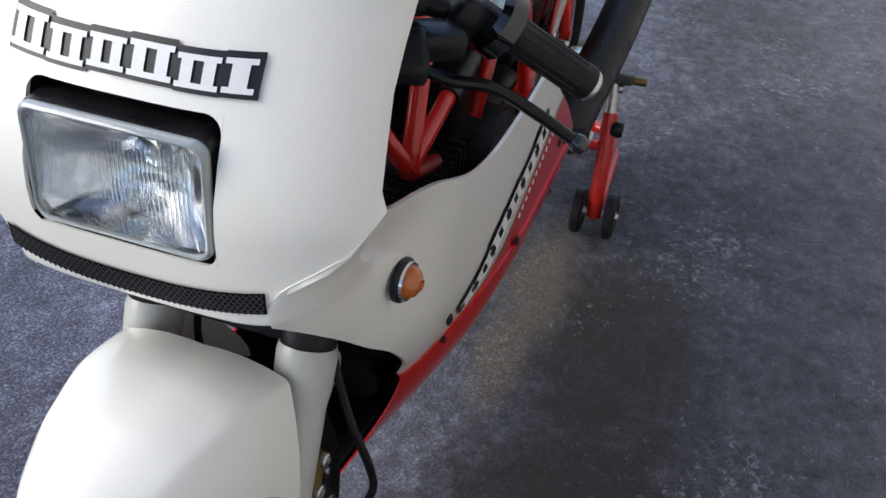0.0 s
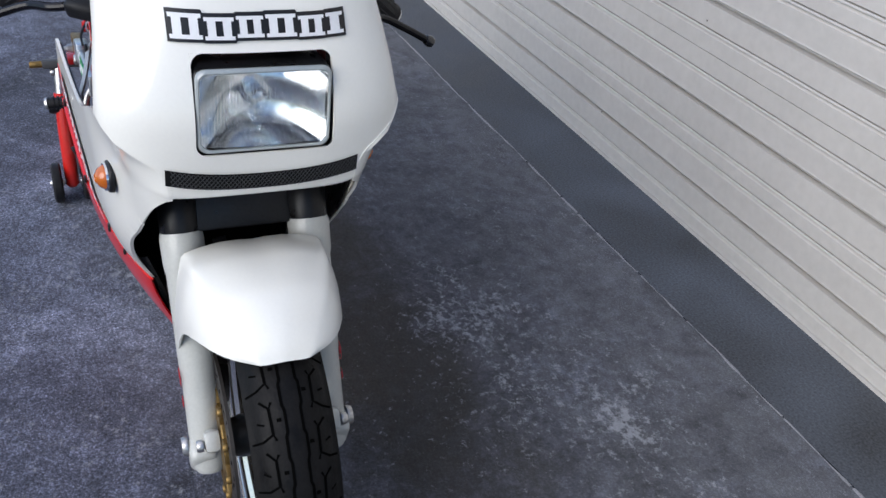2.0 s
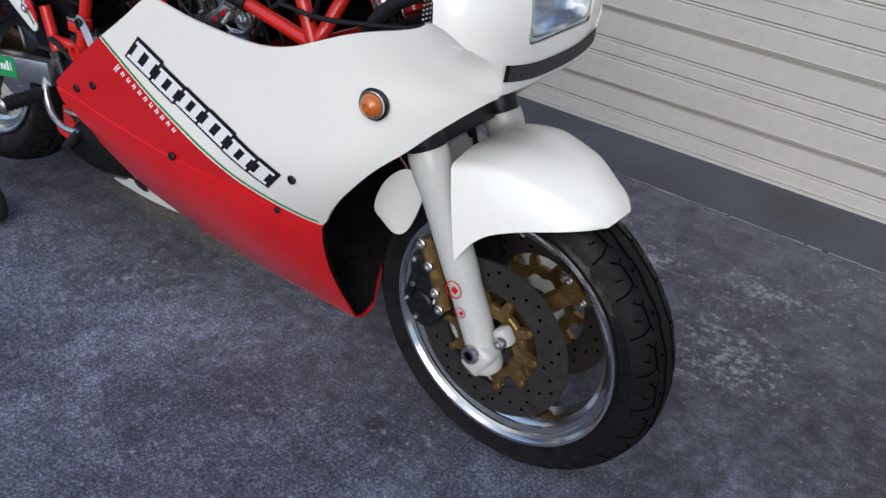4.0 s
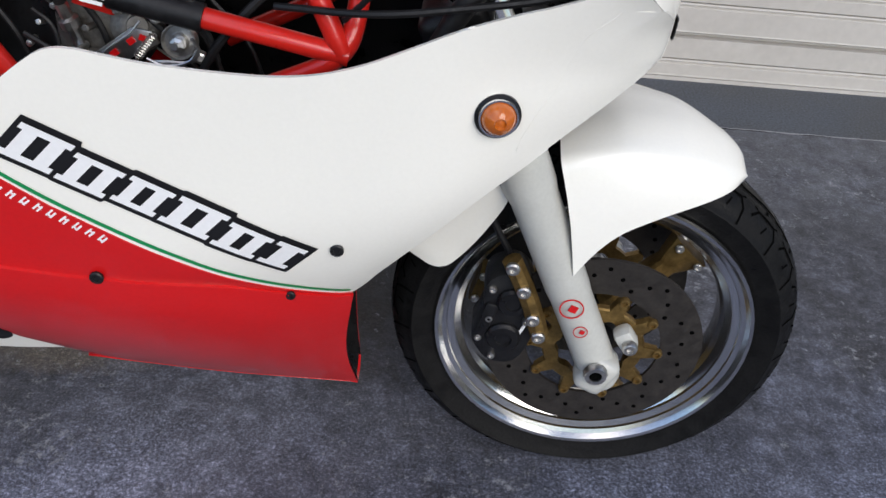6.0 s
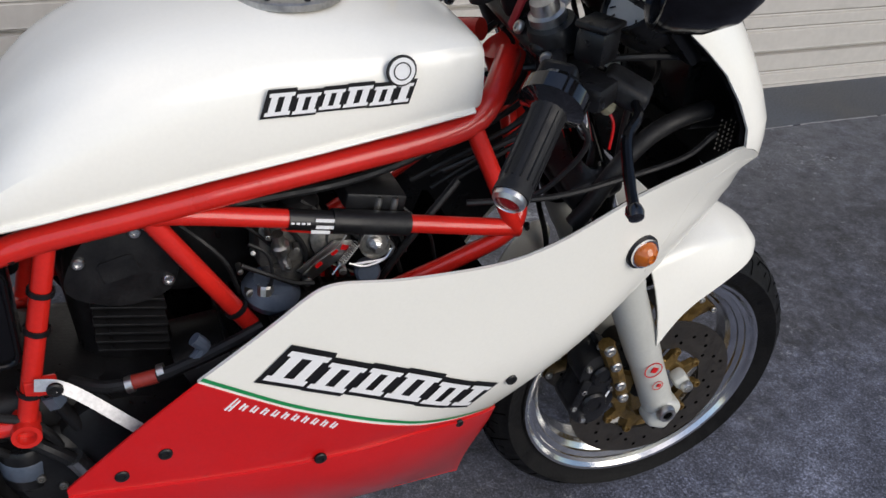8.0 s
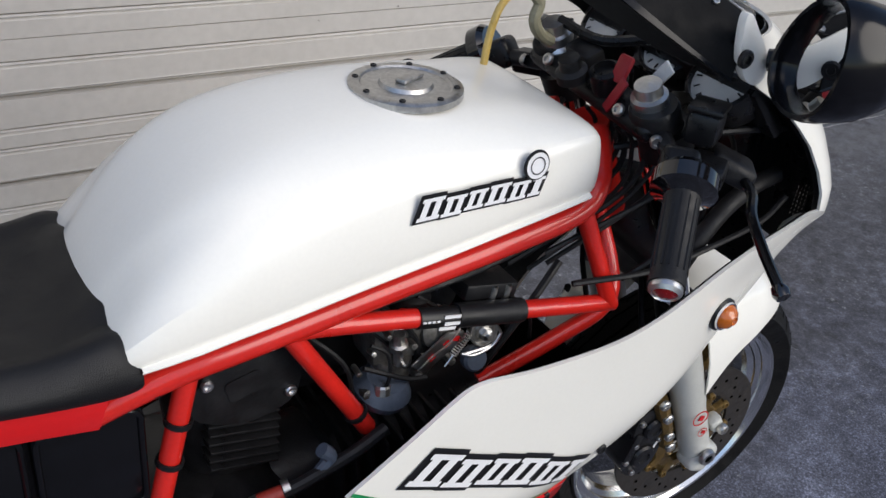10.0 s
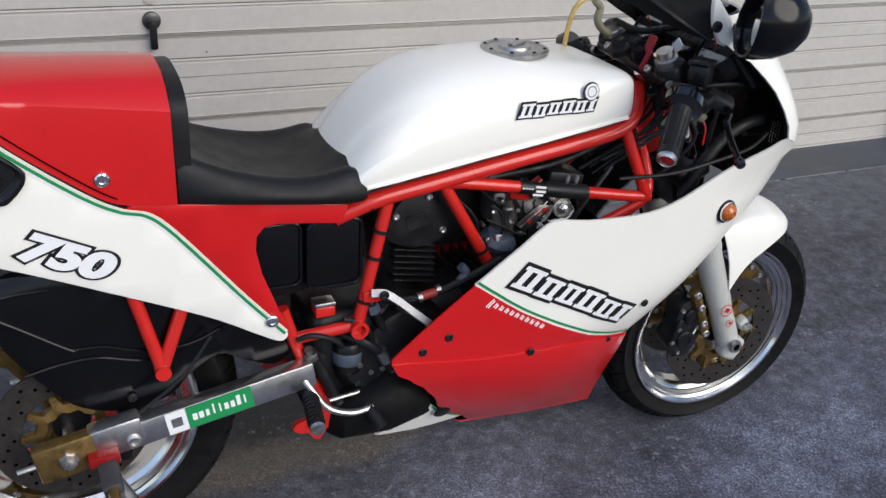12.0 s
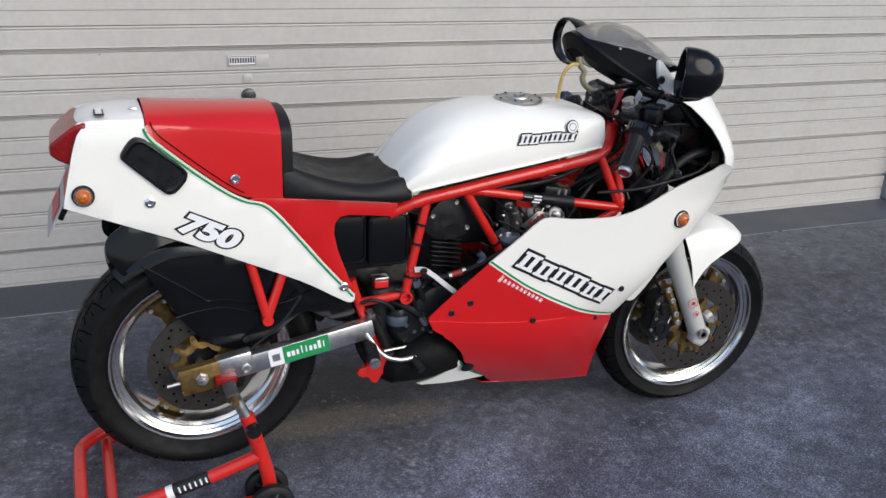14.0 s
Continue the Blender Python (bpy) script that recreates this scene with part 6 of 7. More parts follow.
# rear caliper under the arm and its hose
part("rear_caliper", box((0.055, -0.085, 0.372), (0.07, 0.045, 0.05), Matrix.Rotation(radians(15), 4, "Y"), bev=0.010), SATIN, BIKE, "small black rear brake caliper")
part("stay_wire", tube([(0.10, -0.13, 0.455), (0.17, -0.135, 0.51), (0.225, -0.12, 0.57)], 0.003, 6), SATIN, BIKE)

# --- rear hugger: inner arch over the tyre and a flat side shield
rows = []
for i in range(20):
    a = math.radians(126 - 100 * i / 19)
    ring = []
    for k in range(13):
        s = -1 + k / 6
        r = 0.330 - 0.050 * abs(s) ** 3
        ring.append(REAR + Vector((math.cos(a) * r, 0.100 * math.sin(s * math.pi / 2), math.sin(a) * r)))
    rows.append(ring)
hug = part("rear_hugger", grid(rows), SHINE, BIKE, "black rear wheel hugger")
mod = hug.modifiers.new("thickness", "SOLIDIFY")
mod.thickness = 0.003
shield = [(-0.196, 0.700), (-0.198, 0.726), (-0.186, 0.746), (-0.145, 0.768), (-0.08, 0.75), (0.06, 0.69), (0.17, 0.64), (0.28, 0.585), (0.345, 0.545), (0.365, 0.500), (0.335, 0.478), (0.28, 0.500), (0.24, 0.520), (0.19, 0.490), (0.155, 0.455), (0.10, 0.443), (0.050, 0.448), (0.002, 0.472), (-0.038, 0.520), (-0.074, 0.574), (-0.106, 0.632), (-0.128, 0.668), (-0.150, 0.664), (-0.167, 0.657), (-0.186, 0.684)]


def hugger_side(xf):
    o = [tuple(p) for p in spline(shield, 3, closed=True)]
    part("hugger_side", slab(o, lambda x, z: -0.098 + 0.02 * max(0, z - 0.66) / 0.1, 0.004, 0.05, bev=0.0015), SHINE, hug, xf=xf)
    for pts in (
        ((-0.127, -0.1005, 0.676), (-0.06, -0.1005, 0.628), (0.006, -0.1005, 0.578), (0.022, -0.1005, 0.575), (0.059, -0.1005, 0.572), (0.103, -0.1005, 0.556), (0.15, -0.1005, 0.548), (0.20, -0.1005, 0.552), (0.25, -0.1005, 0.572)),
        ((-0.112, -0.1005, 0.668), (-0.088, -0.1000, 0.680), (-0.066, -0.0990, 0.686), (-0.011, -0.0985, 0.687)),
        ((-0.062, -0.1005, 0.542), (-0.013, -0.1005, 0.552), (0.045, -0.1005, 0.554), (0.103, -0.1005, 0.537), (0.16, -0.1005, 0.525)),
    ):
        part("hugger_ridge", tube(list(pts), 0.0026, 6), SHINE, hug, xf=xf)
    bolt("hugger_bolt", Vector((0.093, -0.099, 0.466)), 0.008, 0.005, SATIN, hug, xf=xf)


both(hugger_side)


# --- engine and what lies inside the frame
ENGINE = part("engine", box((0.50, 0, 0.46), (0.20, 0.20, 0.20), bev=0.03, seg=3), SATIN, BIKE, "dark vee-twin engine with a finned upright cylinder")
part("crankcase", lathe([(0, -0.125), (0.06, -0.125), (0.085, -0.115), (0.095, -0.08), (0.095, 0.08), (0.085, 0.115), (0, 0.125)], (0.585, 0, 0.465), n=30), SATIN, ENGINE)
part("side_cover", lathe([(0, 0.022), (0.045, 0.020), (0.058, 0.010), (0.062, 0)], (0.505, -0.105, 0.455), (0, -1, 0), 26), SATIN, ENGINE)
rows = []
for k in range(9):
    z = 0.585 + k * 0.0125
    part("cooling_fin", box((0.609, 0, z), (0.082 + 0.003 * (k % 2), 0.150, 0.0035), Matrix.Rotation(radians(11), 4, "Y"), bev=0.001), SATIN, ENGINE)
part("cylinder", tube([(0.605, 0, 0.53), (0.585, 0, 0.72)], 0.055, 20, 0), SATIN, ENGINE)
head = [(0.545, 0.690), (0.562, 0.742), (0.590, 0.765), (0.628, 0.770), (0.655, 0.752), (0.668, 0.715), (0.655, 0.675), (0.600, 0.662)]
part("belt_cover", slab([tuple(p) for p in spline(head, 4, closed=True)], -0.088, 0.12, bev=0.007), SATIN, ENGINE, "black cam belt cover with bolts")
part("cover_mark", slab([tuple(p) for p in rounded(0.020, 0.014, 0.006)], 0, 0.001), SATIN, ENGINE, xf=Matrix.Translation((0.603, -0.0895, 0.714)) @ Matrix.Rotation(radians(-15), 4, "Y"))
for x, z in ((0.624, 0.759), (0.562, 0.728), (0.655, 0.69)):
    bolt("cover_bolt", Vector((x, -0.087, z)), 0.007, 0.006, ALU, ENGINE)
part("front_cylinder", tube([(0.66, 0, 0.47), (0.96, 0, 0.50)], 0.075, 20, 0), SATIN, ENGINE)
for k in range(10):
    part("cooling_fin", box((0.73 + k * 0.021, 0, 0.477), (0.005, 0.19, 0.17), Matrix.Rotation(radians(-6), 4, "Y"), bev=0.001), SATIN, ENGINE)
# airbox panels behind the red cover
for x0, x1, z0, z1 in ((0.305, 0.384, 0.635, 0.757), (0.390, 0.492, 0.622, 0.752)):
    o = rounded((x1 - x0) / 2, (z1 - z0) / 2, 0.016)
    part("airbox_panel", slab(o, 0, 0.05, bev=0.006), SHINE, BIKE, "black airbox cover", xf=Matrix.Translation(((x0 + x1) / 2, -0.115, (z0 + z1) / 2)))
    part("airbox_panel", slab(o, 0, 0.05, bev=0.006), SHINE, BIKE, "black airbox cover", xf=FLIP @ Matrix.Translation(((x0 + x1) / 2, -0.115, (z0 + z1) / 2)))
for x0, x1, z0, z1 in ((0.305, 0.384, 0.635, 0.757), (0.390, 0.492, 0.622, 0.752)):
    ring = [(p[0] * 0.93, -0.001, p[1] * 0.95) for p in rounded((x1 - x0) / 2, (z1 - z0) / 2, 0.016)]
    part("airbox_rim", tube(ring + [ring[0]], 0.0032, 8, 0), SHINE, BIKE, xf=Matrix.Translation(((x0 + x1) / 2, -0.115, (z0 + z1) / 2)))
# rear brake cylinder, hose unions and small pipes low on the engine
low = part("brake_cylinder", tube([(0.392, -0.118, 0.510), (0.415, -0.120, 0.460), (0.437, -0.120, 0.405)], 0.011, 12), SATIN, BIKE, "small black rear brake cylinder")
part("union", lathe([(0.0, 0.0), (0.013, 0.0), (0.013, 0.010), (0.008, 0.013), (0.008, 0.024), (0, 0.024)], (0.398, -0.119, 0.490), (-0.35, -0.2, 0.9), 8), GRIME, low)
part("pushrod_boot", lathe([(0.0, -0.012), (0.013, -0.010), (0.010, -0.004), (0.0135, 0.002), (0.010, 0.008), (0.0125, 0.014), (0.0, 0.016)], (0.441, -0.120, 0.396), (0.37, 0, -0.93), 12), RUBBER, low)
pipe = part("oil_pipe", tube([(0.506, -0.105, 0.585), (0.516, -0.112, 0.562), (0.532, -0.113, 0.525), (0.546, -0.110, 0.494), (0.552, -0.100, 0.470)], 0.0085, 12), SATIN, ENGINE, "black oil pipe with metal unions")
for q, d in (((0.514, -0.112, 0.566), (0.35, 0, -0.93)), ((0.543, -0.110, 0.500), (0.35, 0, -0.93))):
    part("union", lathe([(0.0085, -0.009), (0.0125, -0.009), (0.0125, 0.009), (0.0085, 0.009)], q, d, 6, closed=True), BLUE_GREY, pipe)
for pts in (((0.372, -0.116, 0.530), (0.400, -0.128, 0.540), (0.440, -0.126, 0.520), (0.462, -0.112, 0.485)), ((0.455, -0.122, 0.560), (0.490, -0.126, 0.545), (0.512, -0.122, 0.500), (0.508, -0.118, 0.450), (0.480, -0.122, 0.415)), ((0.560, -0.108, 0.560), (0.590, -0.116, 0.520), (0.585, -0.118, 0.465), (0.560, -0.120, 0.420))):
    part("breather_hose", tube(list(pts), 0.0052, 8), RUBBER, BIKE)
part("airbox", box((0.385, 0, 0.68), (0.17, 0.18, 0.15), bev=0.01), BLACK, BIKE)
part("battery_box", box((0.30, 0, 0.60), (0.16, 0.13, 0.16), bev=0.01), BLACK, BIKE)
part("coil", box((0.80, 0.0, 0.80), (0.28, 0.07, 0.05), Matrix.Rotation(radians(-8), 4, "Y"), bev=0.01), BLACK, BIKE)
part("carrier_box", box((0.430, -0.085, 0.566), (0.036, 0.032, 0.020), bev=0.003), FRAME_RED, BIKE, "small red relay bracket")
part("relay", box((0.430, -0.086, 0.580), (0.038, 0.03, 0.008), bev=0.002), ALU, BIKE)
part("reservoir", lathe([(0, 0), (0.026, 0), (0.030, 0.006), (0.030, 0.055), (0.026, 0.062), (0, 0.064)], (0.472, -0.100, 0.440), (0, 0, 1), 22), BLACK, BIKE, "black oil filter cup")
strap = [Vector(p) for p in spline([(0.500, -0.140, 0.612), (0.522, -0.146, 0.611), (0.545, -0.152, 0.596), (0.575, -0.162, 0.570), (0.612, -0.178, 0.540)], 4)]
rows = []
for i, p in enumerate(strap):
    d = (strap[min(i + 1, len(strap) - 1)] - strap[max(i - 1, 0)]).normalized()
    up = d.cross(Vector((0.2, -0.80, 0.55))).normalized() * 0.0068
    nrm = up.cross(d).normalized() * 0.002
    rows.append([p - up - nrm, p + up - nrm, p + up + nrm, p - up + nrm])
part("filter_band", lathe([(0.0305, 0.020), (0.0312, 0.021), (0.0312, 0.044), (0.0305, 0.045)], (0.472, -0.100, 0.440), (0, 0, 1), 22), BLUE_GREY, BIKE, "blue-grey filter band")
part("support_strap", grid(rows, close=True, cap=True), STRAP, BIKE, "bright aluminium fairing strap", angle=30)
part("strap_tab", box((0.505, -0.128, 0.600), (0.035, 0.012, 0.022), bev=0.003), FRAME_RED, BIKE)
bolt("strap_bolt", Vector((0.520, -0.149, 0.610)), 0.009, 0.005, SATIN, BIKE)
# hose with a red coupling
part("oil_hose", tube([(0.535, -0.10, 0.575), (0.575, -0.125, 0.578), (0.63, -0.135, 0.590), (0.67, -0.14, 0.606), (0.71, -0.145, 0.626), (0.75, -0.14, 0.640)], 0.0078, 10), RUBBER, BIKE, "black oil hose")
part("hose_coupling", tube([(0.600, -0.130, 0.583), (0.628, -0.1345, 0.590)], 0.0088, 12, 0), HOSE_RED, BIKE, "red hose coupling")
for x, z in ((0.597, 0.5825), (0.633, 0.592)):
    part("hose_clamp", lathe([(0.0075, -0.004), (0.0102, -0.004), (0.0102, 0.004), (0.0075, 0.004)], (x, -0.132, z), (1, -0.1, 0.25), 14, closed=True), STEEL, BIKE)
part("fitting", tube([(0.668, -0.138, 0.602), (0.682, -0.138, 0.622), (0.672, -0.136, 0.636)], 0.0085, 10), BLUE_GREY, BIKE, "blue-grey hose elbow")
# carburettor and linkage cluster
# added dark box blocks the view through, so the bay behind the carburettor looks dark
part("dark_filler", box((0.735, 0.045, 0.705), (0.17, 0.12, 0.19), bev=0.02), SATIN, BIKE, "dark filler box behind the carburettor")
CARB = part("carburettor", box((0.80, -0.055, 0.712), (0.085, 0.06, 0.070), bev=0.012), GRIME, BIKE, "grimy alloy carburettor with throttle linkage")
part("float_bowl", lathe([(0, 0), (0.022, 0), (0.026, 0.006), (0.026, 0.030), (0, 0.032)], (0.79, -0.07, 0.655), (0, 0, 1), 18), GRIME, CARB)
part("slide_cap", lathe([(0.024, 0), (0.024, 0.022), (0.018, 0.026), (0.006, 0.028), (0.005, 0.040), (0, 0.041)], (0.81, -0.065, 0.742), (0.1, -0.1, 1), 18), SATIN, CARB)
part("intake_bell", lathe([(0.030, 0.0), (0.034, 0.004), (0.036, 0.014), (0.030, 0.024), (0.024, 0.030), (0, 0.030)], (0.770, -0.085, 0.640), (0.15, -0.25, 1), 22), BLUE_GREY, CARB, "dark blue-grey carburettor bowl")
part("diaphragm_cap", lathe([(0.026, -0.004), (0.028, 0.0), (0.028, 0.006), (0.020, 0.012), (0.012, 0.013), (0.011, 0.018), (0, 0.019)], (0.846, -0.078, 0.712), (0.25, -1, 0.3), 22), GRIME, CARB, "grimy alloy cap")
part("fuel_union", lathe([(0.006, -0.03), (0.006, 0.0), (0.011, 0.001), (0.011, 0.011), (0.007, 0.013), (0.007, 0.030), (0, 0.030)], (0.783, -0.098, 0.713), (-0.2, -0.25, 1), 10), STEEL, CARB)
part("idle_screw", lathe([(0.009, 0.0), (0.010, 0.003), (0.010, 0.012), (0.005, 0.014), (0.005, 0.026), (0, 0.026)], (0.762, -0.104, 0.672), (-0.1, -0.3, -1), 10), STEEL, CARB, smooth=False)
plate = [(0.800, 0.684), (0.846, 0.719), (0.868, 0.716), (0.874, 0.704), (0.850, 0.690), (0.820, 0.668)]
part("linkage_plate", slab(plate, -0.103, 0.003, bev=0.0006), ALU, CARB, "bright linkage plate")
for x, z, t in ((0.845, 0.705, -38), (0.826, 0.690, -38), (0.858, 0.709, 20)):
    part("red_sticker", box((x, -0.1045, z), (0.009, 0.0008, 0.007), Matrix.Rotation(radians(t), 4, "Y")), RED, CARB)
wheel_at = Vector((0.896, -0.100, 0.708))
drum = part("throttle_wheel", lathe([(0.005, 0.010), (0.009, 0.010), (0.010, 0.004), (0.016, 0.004), (0.018, 0.008), (0.019, 0.008), (0.019, -0.002), (0.005, -0.002)], wheel_at, (-0.1, -1, 0.15), 24, closed=True), STEEL, CARB, "steel throttle drum")
part("drum_nut", lathe([(0.008, 0.0), (0.008, 0.006), (0.004, 0.007), (0.004, 0.012), (0, 0.012)], wheel_at + Vector((0, -0.010, 0)), (-0.1, -1, 0.15), 6), ALU, drum, smooth=False)
part("drum_arm", tube([wheel_at + Vector((-0.030, -0.010, -0.022)), wheel_at + Vector((-0.012, -0.012, -0.020)), wheel_at + Vector((0.012, -0.012, -0.018)), wheel_at + Vector((0.021, -0.012, -0.004)), wheel_at + Vector((0.014, -0.012, 0.008))], 0.0020, 6, 3), ALU, drum, "bright wire arm")
a, b = Vector((0.842, -0.110, 0.676)), Vector((0.874, -0.110, 0.720))
axis = (b - a).normalized()
u, w = axis.orthogonal().normalized(), axis.cross(axis.orthogonal().normalized())
coil = [a.lerp(b, 0.30 + 0.62 * k / 72) + (u * math.cos(k * 0.9) + w * math.sin(k * 0.9)) * 0.0042 for k in range(73)]
spring = part("return_spring", tube(coil, 0.0009, 5, 0), STEEL, CARB, "bright coil return spring")
part("spring_end", tube([a, a.lerp(b, 0.32)], 0.0011, 5, 0), ALU, spring)
part("choke_knob", lathe([(0, 0.016), (0.013, 0.016), (0.016, 0.012), (0.016, 0.002), (0.010, 0.0)], (0.888, -0.098, 0.668), (-0.1, -1, 0.35), 18), BLUE_GREY, CARB, "blue-grey knob")
part("red_tab", box((0.808, -0.088, 0.742), (0.046, 0.016, 0.022), Matrix.Rotation(radians(14), 4, "Y"), bev=0.004), FRAME_RED, CARB)
rng = random.Random(4)
for x, z in ((0.735, 0.690), (0.750, 0.716), (0.768, 0.735), (0.800, 0.715), (0.815, 0.662), (0.835, 0.738), (0.858, 0.672), (0.872, 0.732), (0.915, 0.690), (0.905, 0.735), (0.790, 0.690), (0.745, 0.660)):
    r = 0.0030 + 0.0035 * rng.random()
    part("carb_screw", lathe([(0, r * 1.0), (r * 0.55, r * 1.0), (r * 0.6, r * 0.7), (r, r * 0.6), (r, -0.014)], (x, -0.094 - 0.010 * rng.random(), z), (0.3 * rng.random() - 0.15, -1, 0.4 * rng.random() - 0.1), 8), rng.choice((STEEL, GRIME, ALU)), CARB, smooth=False)
for pts, r, m in (
    (((0.862, -0.112, 0.690), (0.880, -0.114, 0.684), (0.905, -0.114, 0.690), (0.918, -0.112, 0.706)), 0.0017, ALU),
    (((0.806, -0.108, 0.680), (0.824, -0.112, 0.700), (0.846, -0.112, 0.716), (0.858, -0.110, 0.730)), 0.0013, STEEL),
    (((0.735, -0.105, 0.705), (0.765, -0.110, 0.690), (0.795, -0.108, 0.672), (0.820, -0.106, 0.665)), 0.0030, RUBBER),
    (((0.745, -0.100, 0.730), (0.765, -0.104, 0.715), (0.770, -0.106, 0.685), (0.762, -0.106, 0.655)), 0.0024, RUBBER),
    (((0.870, -0.100, 0.742), (0.900, -0.106, 0.740), (0.925, -0.106, 0.722), (0.935, -0.104, 0.690)), 0.0034, RUBBER),
):
    part("linkage_rod", tube(list(pts), r, 6), m, CARB)
# looms under the tank
for k in range(5):
    y = -0.105 + 0.012 * k
    part("cable", tube([(0.62, y, 0.778 - 0.004 * k), (0.75, y, 0.790 - 0.006 * k), (0.86, y, 0.800 - 0.007 * k), (0.95, y, 0.826 - 0.006 * k), (1.03, y * 0.8, 0.86)], 0.0055, 8), RUBBER, BIKE, "black cable loom")
part("cable", tube([(0.90, -0.10, 0.640), (0.93, -0.11, 0.70), (0.96, -0.11, 0.74), (1.0, -0.10, 0.78)], 0.005, 8), RUBBER, BIKE)
part("engine_hose", tube([(0.455, -0.10, 0.52), (0.50, -0.125, 0.50), (0.53, -0.13, 0.47), (0.545, -0.13, 0.44)], 0.009, 10), RUBBER, BIKE)
part("hose_end", tube([(0.524, -0.130, 0.484), (0.536, -0.131, 0.460)], 0.012, 10, 0), STEEL, BIKE)

# dark radiator-like oil cooler panel between the fork legs, and a black sheet behind it
part("inner_panel", box((1.255, 0, 0.655), (0.012, 0.205, 0.10), Matrix.Rotation(radians(-28), 4, "Y"), bev=0.003), SATIN, BIKE, "dark oil cooler panel between the fork legs")
# added black sheet, stands in for the shade inside the fairing
part("shade_sheet", box((1.02, 0, 0.50), (0.012, 0.30, 0.25), Matrix.Rotation(radians(20), 4, "Y"), bev=0.003), GAP, BIKE, "black sheet added to darken the inside of the fairing")


# --- cockpit
def gauge(at, r, label):
    n = Vector((-0.72, 0, 0.69)).normalized()
    at = Vector(at)
    g = part("gauge", lathe([(0, -0.05), (r * 0.9, -0.045), (r * 1.1, -0.02), (r * 1.12, 0.008), (r * 1.02, 0.010), (r, 0.002)], at, n, 32), BLACK, BIKE, label)
    part("dial", lathe([(0, 0.002), (r, 0.002)], at, n, 32), DIAL, g, "white dial")
    side = Vector((0, 1, 0))
    up = n.cross(side)
    for k in range(11):
        a = math.radians(-35 + 25 * k)
        d = side * math.cos(a) + up * math.sin(a)
        part("tick", tube([at + n * 0.0032 + d * r * 0.72, at + n * 0.0032 + d * r * 0.9], 0.0012, 4, 0), STICKER_BLACK, g)
    part("needle", tube([at + n * 0.005, at + n * 0.005 + (side * 0.7 - up * 0.5) * r * 0.8], 0.0014, 5, 0), RED, g)
    part("spindle", lathe([(0.006, 0.002), (0.006, 0.008), (0, 0.009)], at, n, 12), BLACK, g)


gauge((1.205, -0.105, 0.990), 0.042, "black-rimmed gauge with a white dial")
gauge((1.225, 0.005, 0.990), 0.040, "black-rimmed gauge with a white dial")
gauge((1.205, 0.110, 0.990), 0.036, "black-rimmed gauge with a white dial")
part("dash_panel", box((1.235, 0, 0.965), (0.09, 0.32, 0.02), Matrix.Rotation(radians(46), 4, "Y"), bev=0.006), BLACK, BIKE, "black instrument panel")
part("brace_rod", tube([(1.165, -0.19, 1.045), (1.175, -0.12, 1.035), (1.16, -0.05, 1.028), (1.115, 0.02, 1.005), (1.10, 0.09, 1.01)], 0.007, 8), BLACK, BIKE)
key = part("ignition_key", box((1.085, -0.052, 0.998), (0.008, 0.022, 0.034), Matrix.Rotation(radians(20), 4, "Y"), bev=0.004), TAG_RED, BIKE, "red key tag in the ignition")
part("key_fob", box((1.070, -0.064, 0.972), (0.004, 0.012, 0.050), Matrix.Rotation(radians(28), 4, "X"), bev=0.001), TAG_RED, key)
part("key_card", box((1.125, -0.075, 0.992), (0.004, 0.018, 0.045), Matrix.Rotation(radians(35), 4, "X"), bev=0.001), STICKER_WHITE, BIKE, "small white tag")


